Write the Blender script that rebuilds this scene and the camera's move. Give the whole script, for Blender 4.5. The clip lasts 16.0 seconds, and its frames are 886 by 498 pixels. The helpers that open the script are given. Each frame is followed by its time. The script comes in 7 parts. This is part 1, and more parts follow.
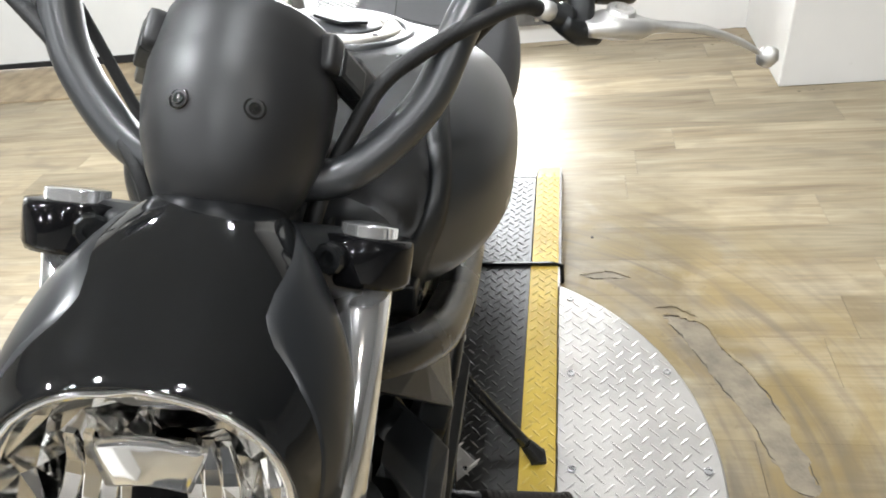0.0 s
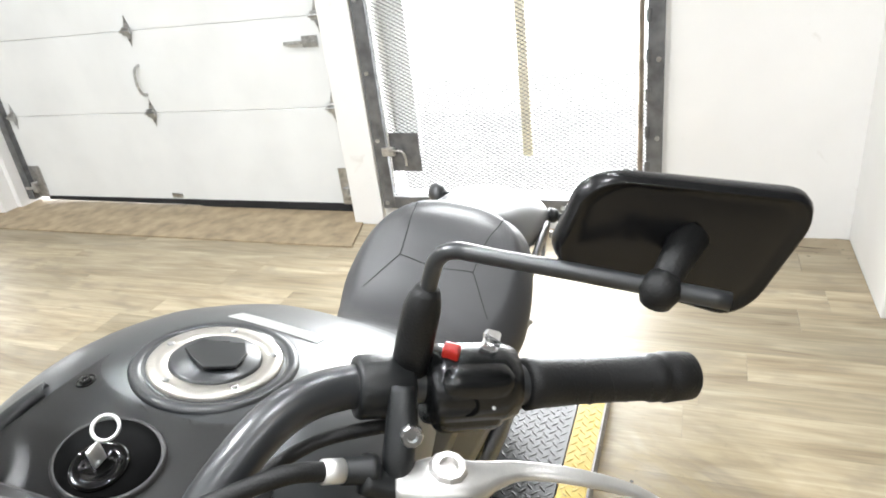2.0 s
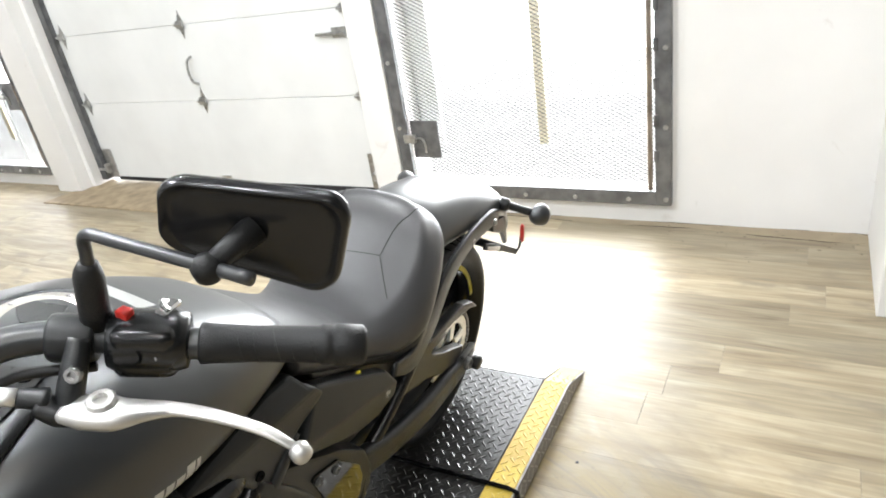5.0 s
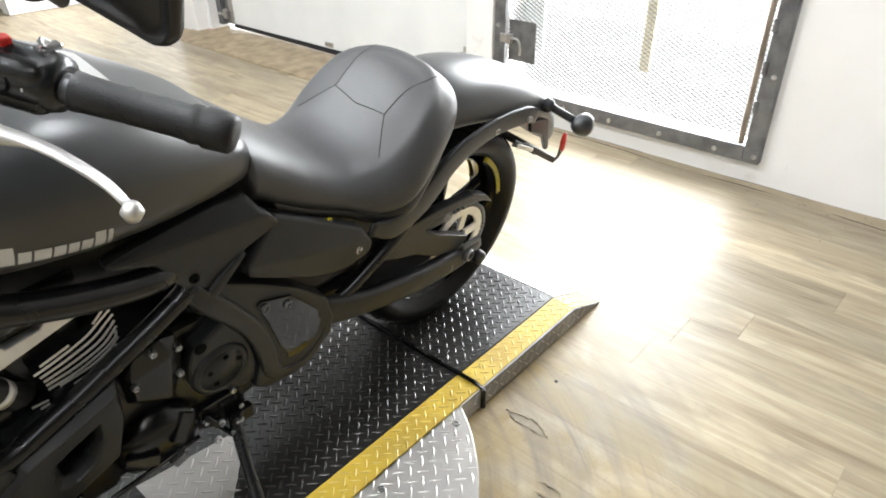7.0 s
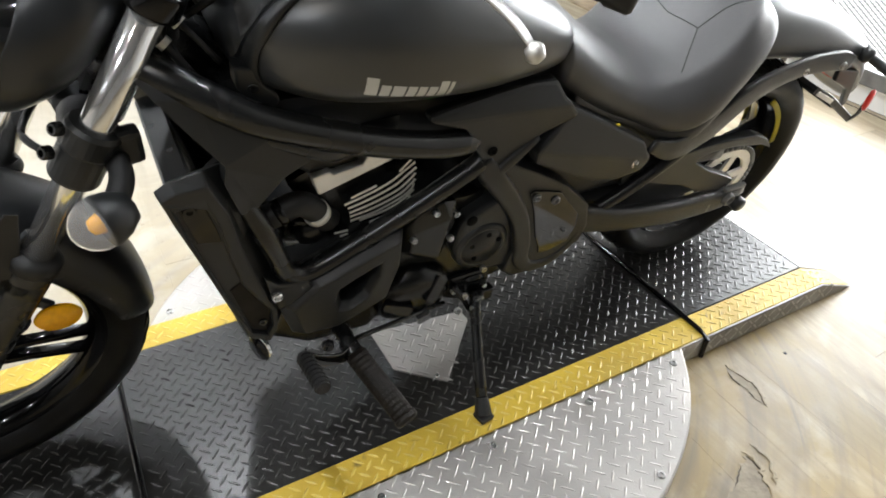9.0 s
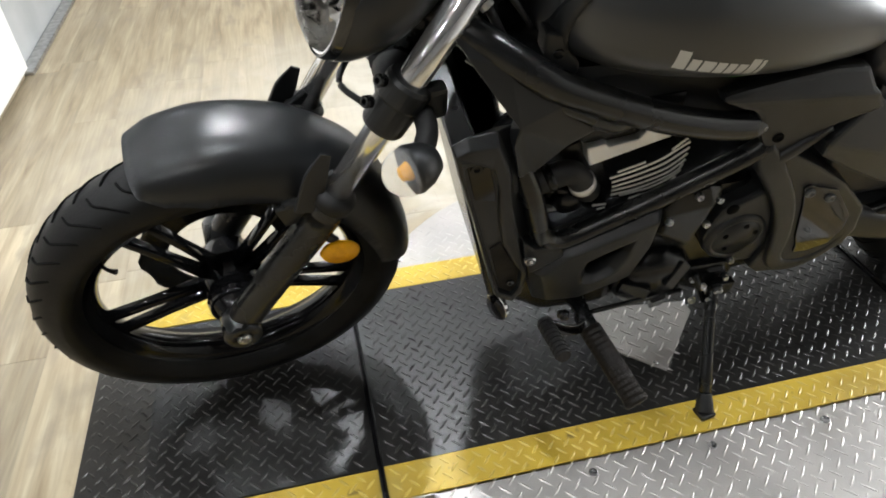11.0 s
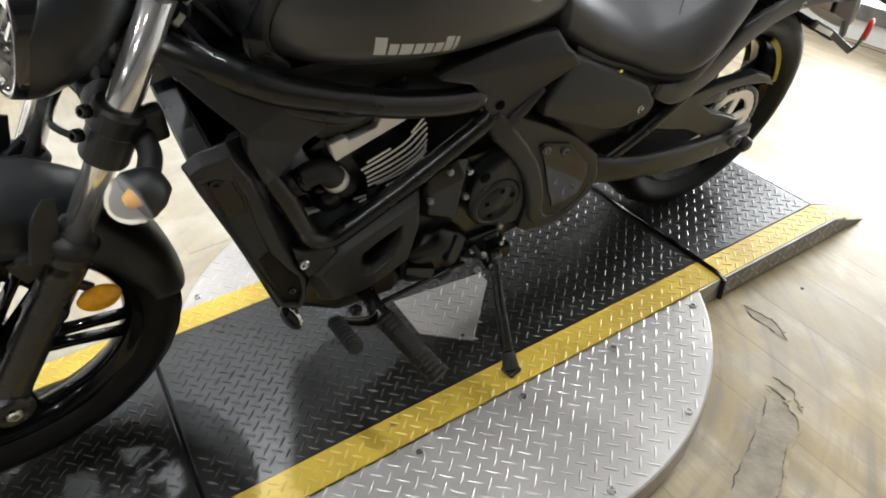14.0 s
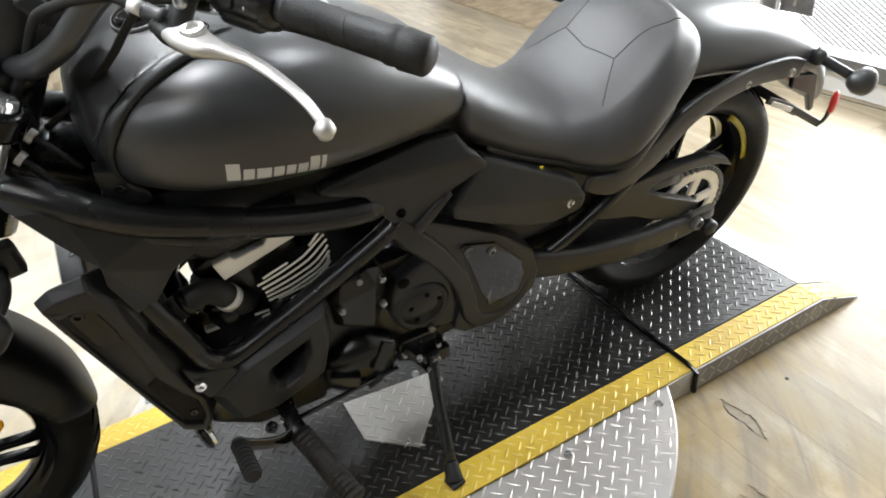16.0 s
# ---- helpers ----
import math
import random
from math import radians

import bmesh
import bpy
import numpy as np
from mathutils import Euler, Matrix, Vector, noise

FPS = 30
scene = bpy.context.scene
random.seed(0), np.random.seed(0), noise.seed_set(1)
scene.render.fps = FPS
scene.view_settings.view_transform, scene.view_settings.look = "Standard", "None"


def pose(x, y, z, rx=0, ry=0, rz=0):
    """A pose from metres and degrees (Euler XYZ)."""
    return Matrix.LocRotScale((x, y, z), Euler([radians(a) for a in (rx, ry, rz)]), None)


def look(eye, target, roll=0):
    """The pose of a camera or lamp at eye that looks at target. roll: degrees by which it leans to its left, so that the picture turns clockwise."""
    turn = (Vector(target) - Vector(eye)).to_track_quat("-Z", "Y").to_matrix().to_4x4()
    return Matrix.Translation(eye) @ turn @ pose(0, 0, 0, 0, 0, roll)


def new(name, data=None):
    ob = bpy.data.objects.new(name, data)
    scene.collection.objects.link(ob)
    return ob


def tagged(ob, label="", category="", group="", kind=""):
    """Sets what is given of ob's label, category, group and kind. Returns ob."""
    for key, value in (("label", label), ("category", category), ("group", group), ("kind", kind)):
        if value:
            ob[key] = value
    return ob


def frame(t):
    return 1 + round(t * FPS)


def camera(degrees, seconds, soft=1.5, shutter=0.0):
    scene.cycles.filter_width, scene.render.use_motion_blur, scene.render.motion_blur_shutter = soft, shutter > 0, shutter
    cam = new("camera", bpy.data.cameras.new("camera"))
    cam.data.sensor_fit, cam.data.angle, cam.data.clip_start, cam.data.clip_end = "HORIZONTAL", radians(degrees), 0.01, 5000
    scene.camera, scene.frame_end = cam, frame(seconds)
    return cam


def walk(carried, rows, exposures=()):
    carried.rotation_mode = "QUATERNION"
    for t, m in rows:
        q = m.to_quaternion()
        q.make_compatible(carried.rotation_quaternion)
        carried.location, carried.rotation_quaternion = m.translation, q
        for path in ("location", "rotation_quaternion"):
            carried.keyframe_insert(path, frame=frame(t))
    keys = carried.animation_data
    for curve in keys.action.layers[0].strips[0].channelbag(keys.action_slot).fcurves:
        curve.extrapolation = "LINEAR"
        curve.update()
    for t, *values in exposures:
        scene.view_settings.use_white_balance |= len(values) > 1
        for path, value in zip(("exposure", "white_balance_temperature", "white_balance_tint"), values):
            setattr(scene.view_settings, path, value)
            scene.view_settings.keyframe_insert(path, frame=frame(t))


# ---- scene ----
cam = camera(67.2, 16.0, soft=1.85)
PATH = [
    (0.0, (1.4322, 0.4862, 1.277), (-0.1009, 0.1043, 0.0507), -9.48),
    (0.5, (1.3149, 0.553, 1.3046), (-0.2185, -0.0711, 0.1824), -6.79),
    (1.0, (1.2053, 0.6288, 1.3407), (-0.3315, -0.1346, 0.3132), -6.70),
    (1.5, (1.1725, 0.6585, 1.368), (-0.4018, -0.1429, 0.4304), -7.26),
    (2.0, (1.1636, 0.6688, 1.386), (-0.498, -0.0328, 0.5217), -7.38),
    (2.5, (1.1596, 0.6825, 1.382), (-0.4661, -0.0619, 0.4859), -8.86),
    (3.0, (1.1723, 0.7013, 1.3764), (-0.3982, -0.1679, 0.4943), -9.31),
    (3.5, (1.143, 0.6822, 1.3863), (-0.4913, -0.077, 0.5187), -8.43),
    (4.0, (1.1224, 0.6915, 1.3921), (-0.5651, 0.0274, 0.5488), -7.15),
    (4.2, (1.1189, 0.7617, 1.414), (-0.5528, 0.0335, 0.5924), -8.77),
    (6.3, (1.0704, 1.1874, 1.3332), (-0.2785, 0.0151, 0.4353), -2.64),
    (6.5, (1.0419, 1.2028, 1.3313), (-0.2991, 0.0049, 0.4556), -1.85),
    (7.0, (1.0082, 1.2181, 1.2787), (-0.2608, 0.0909, 0.2209), -0.67),
    (7.5, (1.0076, 1.2109, 1.2467), (-0.2372, 0.1621, 0.0848), 0.38),
    (8.0, (1.0457, 1.2074, 1.2391), (-0.1224, 0.0961, 0.0556), 0.78),
    (8.5, (1.1029, 1.1801, 1.2356), (0.108, -0.0838, 0.047), 1.60),
    (9.0, (1.1718, 1.1465, 1.2263), (0.3714, -0.221, 0.006), 2.51),
    (9.5, (1.2318, 1.1245, 1.2291), (0.6557, -0.3351, -0.011), 2.00),
    (10.0, (1.2883, 1.1002, 1.2324), (0.9281, -0.3898, -0.0522), -1.25),
    (10.2, (1.3135, 1.0923, 1.2305), (1.0005, -0.4082, -0.0542), -1.33),
    (12.3, (1.2828, 1.1315, 1.2201), (0.7967, -0.2904, -0.0997), -2.90),
    (12.4, (1.2706, 1.1324, 1.2183), (0.7255, -0.2453, -0.1251), -1.96),
    (12.5, (1.258, 1.1473, 1.2137), (0.6653, -0.2187, -0.1215), -1.63),
    (13.0, (1.2324, 1.1683, 1.2087), (0.5744, -0.1568, -0.1371), -1.07),
    (13.5, (1.2178, 1.1785, 1.2116), (0.488, -0.1583, -0.0846), -2.01),
    (14.0, (1.2108, 1.1854, 1.2118), (0.4535, -0.17, -0.0489), -2.99),
    (14.5, (1.1928, 1.1651, 1.2266), (0.3663, -0.1642, -0.0184), -1.93),
    (15.0, (1.1222, 1.1807, 1.2392), (0.1513, -0.0952, 0.0435), -3.55),
    (15.5, (1.0305, 1.1996, 1.2342), (0.1319, -0.1692, 0.0858), -5.85),
    (16.0, (0.9554, 1.216, 1.2282), (0.2559, -0.2944, 0.1193), -7.37),
]
walk(cam, [(t, look(eye, target, roll)) for t, eye, target, roll in PATH],
     exposures=[(0, 0.4), (4.2, 0.48), (8.0, 0.4), (10.0, 0.2), (13.0, 0.15), (14.5, 0.2), (16.0, 0.38)])

# ---- light ----
world = bpy.data.worlds.new("world")
scene.world = world
world.use_nodes = True
wn = world.node_tree.nodes
sky = wn.new("ShaderNodeTexSky")
sky.sky_type, sky.sun_disc = "NISHITA", False
sky.sun_elevation, sky.sun_rotation = radians(48), radians(200)
world.node_tree.links.new(sky.outputs[0], wn["Background"].inputs[0])
wn["Background"].inputs[1].default_value = 0.1
sun = new("sun", bpy.data.lights.new("sun", "SUN"))
sun.data.energy, sun.data.angle, sun.data.color = 3.0, radians(0.5), (1, 0.95, 0.88)
sun.matrix_world = look((6, 4, 9), (0, 0, 0))


def area(name, eye, target, sx, sy, watts, col=(1, 1, 1), disk=False):
    ld = bpy.data.lights.new(name, "AREA")
    ld.shape = "DISK" if disk else "RECTANGLE"
    ld.size, ld.size_y, ld.energy, ld.color = sx, sy, watts, col
    ob = new(name, ld)
    ob.matrix_world = look(eye, target)
    return ob


area("sky_light_gate", (-2.35, -0.16, 1.15), (0, -0.16, 1.15), 1.3, 2.1, 130, (0.95, 0.98, 1))
area("sky_light_side", (-2.35, -4.75, 1.15), (0, -4.75, 1.15), 1.3, 2.1, 110, (0.95, 0.98, 1))
LAMPS = [(x, y) for x in (-0.5, 1.1, 2.6, 4.4) for y in (-3.4, -1.2, 0.6, 2.6) if y < 2 or x > 2]
for x, y in LAMPS:
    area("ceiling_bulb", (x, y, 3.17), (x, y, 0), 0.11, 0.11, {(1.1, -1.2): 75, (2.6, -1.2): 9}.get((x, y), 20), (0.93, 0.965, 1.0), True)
area("ceiling_bulb", (1.75, 1.9, 3.17), (1.75, 1.9, 0), 0.11, 0.11, 5, (1.0, 0.93, 0.84), True)


# ---- materials ----
def mat(name, col, rough=0.5, metal=0.0, var=0.12, scale=6.0, bump=0.05, bscale=180.0, coat=0.0, rvar=0.08, col2=None, spec=0.5, space="Object"):
    m = bpy.data.materials.new(name)
    m.use_nodes = True
    nt = m.node_tree
    b = nt.nodes["Principled BSDF"]
    b.inputs["Metallic"].default_value, b.inputs["Coat Weight"].default_value = metal, coat
    b.inputs["Coat Roughness"].default_value, b.inputs["Specular IOR Level"].default_value = 0.12, spec
    tc = nt.nodes.new("ShaderNodeTexCoord")
    n1, n2 = nt.nodes.new("ShaderNodeTexNoise"), nt.nodes.new("ShaderNodeTexNoise")
    n1.inputs["Scale"].default_value, n1.inputs["Detail"].default_value = scale, 5
    n2.inputs["Scale"].default_value, n2.inputs["Detail"].default_value = bscale, 3
    for n in (n1, n2):
        nt.links.new(tc.outputs[space], n.inputs["Vector"])
    mix = nt.nodes.new("ShaderNodeMix")
    mix.data_type = "RGBA"
    other = col2 or [c * (1 - var) for c in col]
    mix.inputs[6].default_value, mix.inputs[7].default_value = (*[min(1, c * (1 + var * 0.4)) for c in col], 1), (*other, 1)
    ramp = nt.nodes.new("ShaderNodeMapRange")
    ramp.inputs[1].default_value, ramp.inputs[2].default_value = 0.35, 0.68
    nt.links.new(n1.outputs[0], ramp.inputs[0])
    nt.links.new(ramp.outputs[0], mix.inputs[0])
    nt.links.new(mix.outputs[2], b.inputs["Base Color"])
    rr = nt.nodes.new("ShaderNodeMapRange")
    rr.inputs[3].default_value, rr.inputs[4].default_value = max(0.02, rough - rvar), min(1, rough + rvar)
    nt.links.new(n1.outputs[0], rr.inputs[0])
    nt.links.new(rr.outputs[0], b.inputs["Roughness"])
    if bump > 0:
        bp = nt.nodes.new("ShaderNodeBump")
        bp.inputs["Strength"].default_value, bp.inputs["Distance"].default_value = bump, 0.002
        nt.links.new(n2.outputs[0], bp.inputs["Height"])
        nt.links.new(bp.outputs[0], b.inputs["Normal"])
    return m


def glow(name, col, power):
    m = bpy.data.materials.new(name)
    m.use_nodes = True
    b = m.node_tree.nodes["Principled BSDF"]
    b.inputs["Base Color"].default_value = (*col, 1)
    b.inputs["Emission Color"].default_value, b.inputs["Emission Strength"].default_value = (*col, 1), power
    return m


def glassy(name, col, rough=0.03):
    m = mat(name, col, rough, bump=0, rvar=0.01)
    b = m.node_tree.nodes["Principled BSDF"]
    b.inputs["Transmission Weight"].default_value, b.inputs["IOR"].default_value = 1.0, 1.04
    return m


def wood_mat():
    m = mat("vinyl_wood", (0.42, 0.33, 0.2), 0.46, var=0.2, scale=3, bump=0.06, bscale=120, spec=0.5)
    nt = m.node_tree
    b = nt.nodes["Principled BSDF"]
    tc = nt.nodes.new("ShaderNodeTexCoord")
    info = nt.nodes.new("ShaderNodeObjectInfo")
    off = nt.nodes.new("ShaderNodeVectorMath")
    off.operation = "MULTIPLY_ADD"
    nt.links.new(info.outputs["Random"], off.inputs[0])
    off.inputs[1].default_value = (37, 91, 13)
    nt.links.new(tc.outputs["Object"], off.inputs[2])
    mp = nt.nodes.new("ShaderNodeMapping")
    mp.inputs["Scale"].default_value = (15, 1.7, 1)
    nt.links.new(off.outputs[0], mp.inputs[0])
    grain = nt.nodes.new("ShaderNodeTexNoise")
    grain.inputs["Scale"].default_value, grain.inputs["Detail"].default_value, grain.inputs["Distortion"].default_value = 1.0, 8, 1.2
    nt.links.new(mp.outputs[0], grain.inputs[0])
    cr = nt.nodes.new("ShaderNodeValToRGB")
    e = cr.color_ramp.elements
    e[0].position, e[0].color = 0.22, (0.19, 0.145, 0.088, 1)
    e[1].position, e[1].color = 0.78, (0.475, 0.405, 0.285, 1)
    e.new(0.42).color = (0.32, 0.258, 0.168, 1)
    e.new(0.58).color = (0.385, 0.32, 0.216, 1)
    nt.links.new(grain.outputs[0], cr.inputs[0])
    tint = nt.nodes.new("ShaderNodeHueSaturation")
    val = nt.nodes.new("ShaderNodeMapRange")
    val.inputs[3].default_value, val.inputs[4].default_value = 0.77, 1.17
    nt.links.new(info.outputs["Random"], val.inputs[0])
    nt.links.new(val.outputs[0], tint.inputs["Value"])
    nt.links.new(cr.outputs[0], tint.inputs["Color"])
    # knots and grey weathered flecks
    mp2 = nt.nodes.new("ShaderNodeMapping")
    mp2.inputs["Scale"].default_value = (9, 4, 1)
    nt.links.new(off.outputs[0], mp2.inputs[0])
    fleck = nt.nodes.new("ShaderNodeTexNoise")
    fleck.inputs["Scale"].default_value, fleck.inputs["Detail"].default_value = 1.6, 6
    nt.links.new(mp2.outputs[0], fleck.inputs[0])
    fr = nt.nodes.new("ShaderNodeMapRange")
    fr.inputs[1].default_value, fr.inputs[2].default_value, fr.inputs[4].default_value = 0.53, 0.7, 0.7
    nt.links.new(fleck.outputs[0], fr.inputs[0])
    fm = nt.nodes.new("ShaderNodeMix")
    fm.data_type = "RGBA"
    fm.inputs[7].default_value = (0.24, 0.2, 0.145, 1)
    nt.links.new(fr.outputs[0], fm.inputs[0])
    # fine grain lines
    mp3 = nt.nodes.new("ShaderNodeMapping")
    mp3.inputs["Scale"].default_value = (110, 5, 1)
    nt.links.new(off.outputs[0], mp3.inputs[0])
    fine = nt.nodes.new("ShaderNodeTexNoise")
    fine.inputs["Scale"].default_value, fine.inputs["Detail"].default_value = 1.0, 4
    nt.links.new(mp3.outputs[0], fine.inputs[0])
    fv = nt.nodes.new("ShaderNodeMapRange")
    fv.inputs[1].default_value, fv.inputs[2].default_value, fv.inputs[3].default_value, fv.inputs[4].default_value = 0.3, 0.62, 0.82, 1.06
    nt.links.new(fine.outputs[0], fv.inputs[0])
    tint2 = nt.nodes.new("ShaderNodeHueSaturation")
    nt.links.new(fv.outputs[0], tint2.inputs["Value"])
    nt.links.new(tint.outputs[0], tint2.inputs["Color"])
    nt.links.new(tint2.outputs[0], fm.inputs[6])
    # trodden dirt in a ring round the turntable
    geo = nt.nodes.new("ShaderNodeNewGeometry")
    dist = nt.nodes.new("ShaderNodeVectorMath")
    dist.operation = "DISTANCE"
    dist.inputs[1].default_value = (0.64, 0.125, 0)
    nt.links.new(geo.outputs["Position"], dist.inputs[0])
    near = nt.nodes.new("ShaderNodeMapRange")
    near.inputs[1].default_value, near.inputs[2].default_value = 1.4, 0.9
    near.inputs[3].default_value, near.inputs[4].default_value = 0.0, 1.0
    nt.links.new(dist.outputs["Value"], near.inputs[0])
    blot = nt.nodes.new("ShaderNodeTexNoise")
    blot.inputs["Scale"].default_value, blot.inputs["Detail"].default_value, blot.inputs["Distortion"].default_value = 5, 5, 0.8
    nt.links.new(geo.outputs["Position"], blot.inputs[0])
    br = nt.nodes.new("ShaderNodeMapRange")
    br.inputs[1].default_value, br.inputs[2].default_value, br.inputs[4].default_value = 0.34, 0.58, 0.95
    nt.links.new(blot.outputs[0], br.inputs[0])
    mul = nt.nodes.new("ShaderNodeMath")
    mul.operation = "MULTIPLY"
    nt.links.new(near.outputs[0], mul.inputs[0])
    nt.links.new(br.outputs[0], mul.inputs[1])
    dm = nt.nodes.new("ShaderNodeMix")
    dm.data_type = "RGBA"
    dm.inputs[7].default_value = (0.265, 0.19, 0.078, 1)
    nt.links.new(mul.outputs[0], dm.inputs[0])
    nt.links.new(fm.outputs[2], dm.inputs[6])
    # swirls rubbed in by the turning ramps
    rel = nt.nodes.new("ShaderNodeVectorMath")
    rel.operation = "SUBTRACT"
    rel.inputs[1].default_value = (0.64, 0.125, 0)
    nt.links.new(geo.outputs["Position"], rel.inputs[0])
    xyz = nt.nodes.new("ShaderNodeSeparateXYZ")
    nt.links.new(rel.outputs[0], xyz.inputs[0])
    ang = nt.nodes.new("ShaderNodeMath")
    ang.operation = "ARCTAN2"
    nt.links.new(xyz.outputs[1], ang.inputs[0])
    nt.links.new(xyz.outputs[0], ang.inputs[1])
    pol = nt.nodes.new("ShaderNodeCombineXYZ")
    nt.links.new(dist.outputs["Value"], pol.inputs[0])
    nt.links.new(ang.outputs[0], pol.inputs[1])
    pmap = nt.nodes.new("ShaderNodeMapping")
    pmap.inputs["Scale"].default_value = (26, 2.2, 1)
    nt.links.new(pol.outputs[0], pmap.inputs[0])
    sw = nt.nodes.new("ShaderNodeTexNoise")
    sw.inputs["Scale"].default_value, sw.inputs["Detail"].default_value, sw.inputs["Distortion"].default_value = 1.0, 5, 0.5
    nt.links.new(pmap.outputs[0], sw.inputs[0])
    sr = nt.nodes.new("ShaderNodeMapRange")
    sr.inputs[1].default_value, sr.inputs[2].default_value, sr.inputs[4].default_value = 0.45, 0.68, 0.68
    nt.links.new(sw.outputs[0], sr.inputs[0])
    far = nt.nodes.new("ShaderNodeMapRange")
    far.inputs[1].default_value, far.inputs[2].default_value = 1.38, 0.95
    nt.links.new(dist.outputs["Value"], far.inputs[0])
    mul2 = nt.nodes.new("ShaderNodeMath")
    mul2.operation = "MULTIPLY"
    nt.links.new(sr.outputs[0], mul2.inputs[0])
    nt.links.new(far.outputs[0], mul2.inputs[1])
    sm = nt.nodes.new("ShaderNodeMix")
    sm.data_type = "RGBA"
    sm.inputs[7].default_value = (0.15, 0.12, 0.09, 1)
    nt.links.new(mul2.outputs[0], sm.inputs[0])
    nt.links.new(dm.outputs[2], sm.inputs[6])
    # light pool on the far side of the turntable, painted as pale mottled colour
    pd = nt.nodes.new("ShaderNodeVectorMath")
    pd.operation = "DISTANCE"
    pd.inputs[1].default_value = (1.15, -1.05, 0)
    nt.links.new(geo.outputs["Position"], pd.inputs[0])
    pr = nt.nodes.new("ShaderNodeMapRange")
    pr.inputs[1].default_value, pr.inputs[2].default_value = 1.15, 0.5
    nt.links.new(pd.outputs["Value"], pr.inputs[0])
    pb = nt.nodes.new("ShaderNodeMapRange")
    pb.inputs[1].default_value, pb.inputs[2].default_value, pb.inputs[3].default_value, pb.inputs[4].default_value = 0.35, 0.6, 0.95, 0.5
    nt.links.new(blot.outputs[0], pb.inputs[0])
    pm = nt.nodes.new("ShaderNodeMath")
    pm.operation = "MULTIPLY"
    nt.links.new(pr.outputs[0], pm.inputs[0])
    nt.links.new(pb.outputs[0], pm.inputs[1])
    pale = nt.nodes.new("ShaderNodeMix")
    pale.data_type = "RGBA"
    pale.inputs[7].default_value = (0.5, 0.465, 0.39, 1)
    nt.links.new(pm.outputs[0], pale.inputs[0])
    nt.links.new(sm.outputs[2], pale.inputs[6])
    # dark crumbs trodden in round the turntable
    sp = nt.nodes.new("ShaderNodeTexNoise")
    sp.inputs["Scale"].default_value, sp.inputs["Detail"].default_value, sp.inputs["Roughness"].default_value = 26, 8, 0.7
    nt.links.new(geo.outputs["Position"], sp.inputs[0])
    spr = nt.nodes.new("ShaderNodeMapRange")
    spr.inputs[1].default_value, spr.inputs[2].default_value, spr.inputs[4].default_value = 0.6, 0.7, 0.75
    nt.links.new(sp.outputs[0], spr.inputs[0])
    ring = nt.nodes.new("ShaderNodeMapRange")
    ring.inputs[1].default_value, ring.inputs[2].default_value = 1.5, 0.75
    nt.links.new(dist.outputs["Value"], ring.inputs[0])
    spm = nt.nodes.new("ShaderNodeMath")
    spm.operation = "MULTIPLY"
    nt.links.new(spr.outputs[0], spm.inputs[0])
    nt.links.new(ring.outputs[0], spm.inputs[1])
    crumb = nt.nodes.new("ShaderNodeMix")
    crumb.data_type = "RGBA"
    crumb.inputs[7].default_value = (0.16, 0.125, 0.075, 1)
    nt.links.new(spm.outputs[0], crumb.inputs[0])
    nt.links.new(pale.outputs[2], crumb.inputs[6])
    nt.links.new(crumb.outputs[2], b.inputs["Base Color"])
    return m


SATIN = mat("satin_black_paint", (0.0255, 0.0272, 0.0292), 0.33, var=0.12, scale=3, bump=0.03, bscale=700, rvar=0.04, spec=0.9)
DASH = mat("dash_panel_plastic", (0.032, 0.031, 0.03), 0.42, var=0.12, scale=5, bump=0.05, bscale=700, rvar=0.05, spec=0.7)
POD = mat("pod_plastic", (0.0165, 0.0165, 0.017), 0.42, var=0.2, scale=9, bump=0.05, bscale=800, rvar=0.06, spec=0.5)
SMOKE = mat("smoked_black_plastic", (0.004, 0.004, 0.004), 0.12, var=0.2, scale=8, bump=0.0, spec=0.4)
SHELL = mat("mirror_shell_plastic", (0.01, 0.01, 0.0105), 0.26, var=0.2, scale=8, bump=0.03, bscale=600, spec=0.4)
GROOVE = mat("tread_groove_dark", (0.002, 0.002, 0.002), 0.8, bump=0, spec=0.12)
GLOSS = mat("gloss_black_paint", (0.0045, 0.0045, 0.005), 0.1, var=0.2, bump=0.0, coat=0.0, rvar=0.03, spec=0.3)
PLASTIC = mat("textured_black_plastic", (0.013, 0.014, 0.0146), 0.36, var=0.25, scale=9, bump=0.2, bscale=900, spec=0.5)
FRAME = mat("black_frame_paint", (0.0072, 0.0077, 0.0081), 0.27, var=0.3, scale=12, bump=0.06, bscale=300, spec=0.55)
ENGINE = mat("black_engine_enamel", (0.0068, 0.0073, 0.0077), 0.24, var=0.35, scale=14, bump=0.12, bscale=400, spec=0.55)
RUBBER = mat("tyre_rubber", (0.0062, 0.0062, 0.0062), 0.5, var=0.3, scale=20, bump=0.2, bscale=300, spec=0.28)
GRIP = mat("grip_rubber", (0.008, 0.008, 0.008), 0.52, var=0.3, scale=30, bump=0.3, bscale=500, spec=0.45)
PEG = mat("worn_peg_rubber", (0.0115, 0.009, 0.007), 0.6, var=0.4, scale=40, bump=0.3, bscale=400, spec=0.25)
VINYL = mat("seat_vinyl", (0.055, 0.0545, 0.0565), 0.42, var=0.12, scale=5, bump=0.3, bscale=420, rvar=0.05, spec=0.52)
COWLPAINT = mat("gloss_cowl_paint", (0.0075, 0.0079, 0.0084), 0.06, var=0.15, scale=4, bump=0.0, rvar=0.02, spec=0.85)
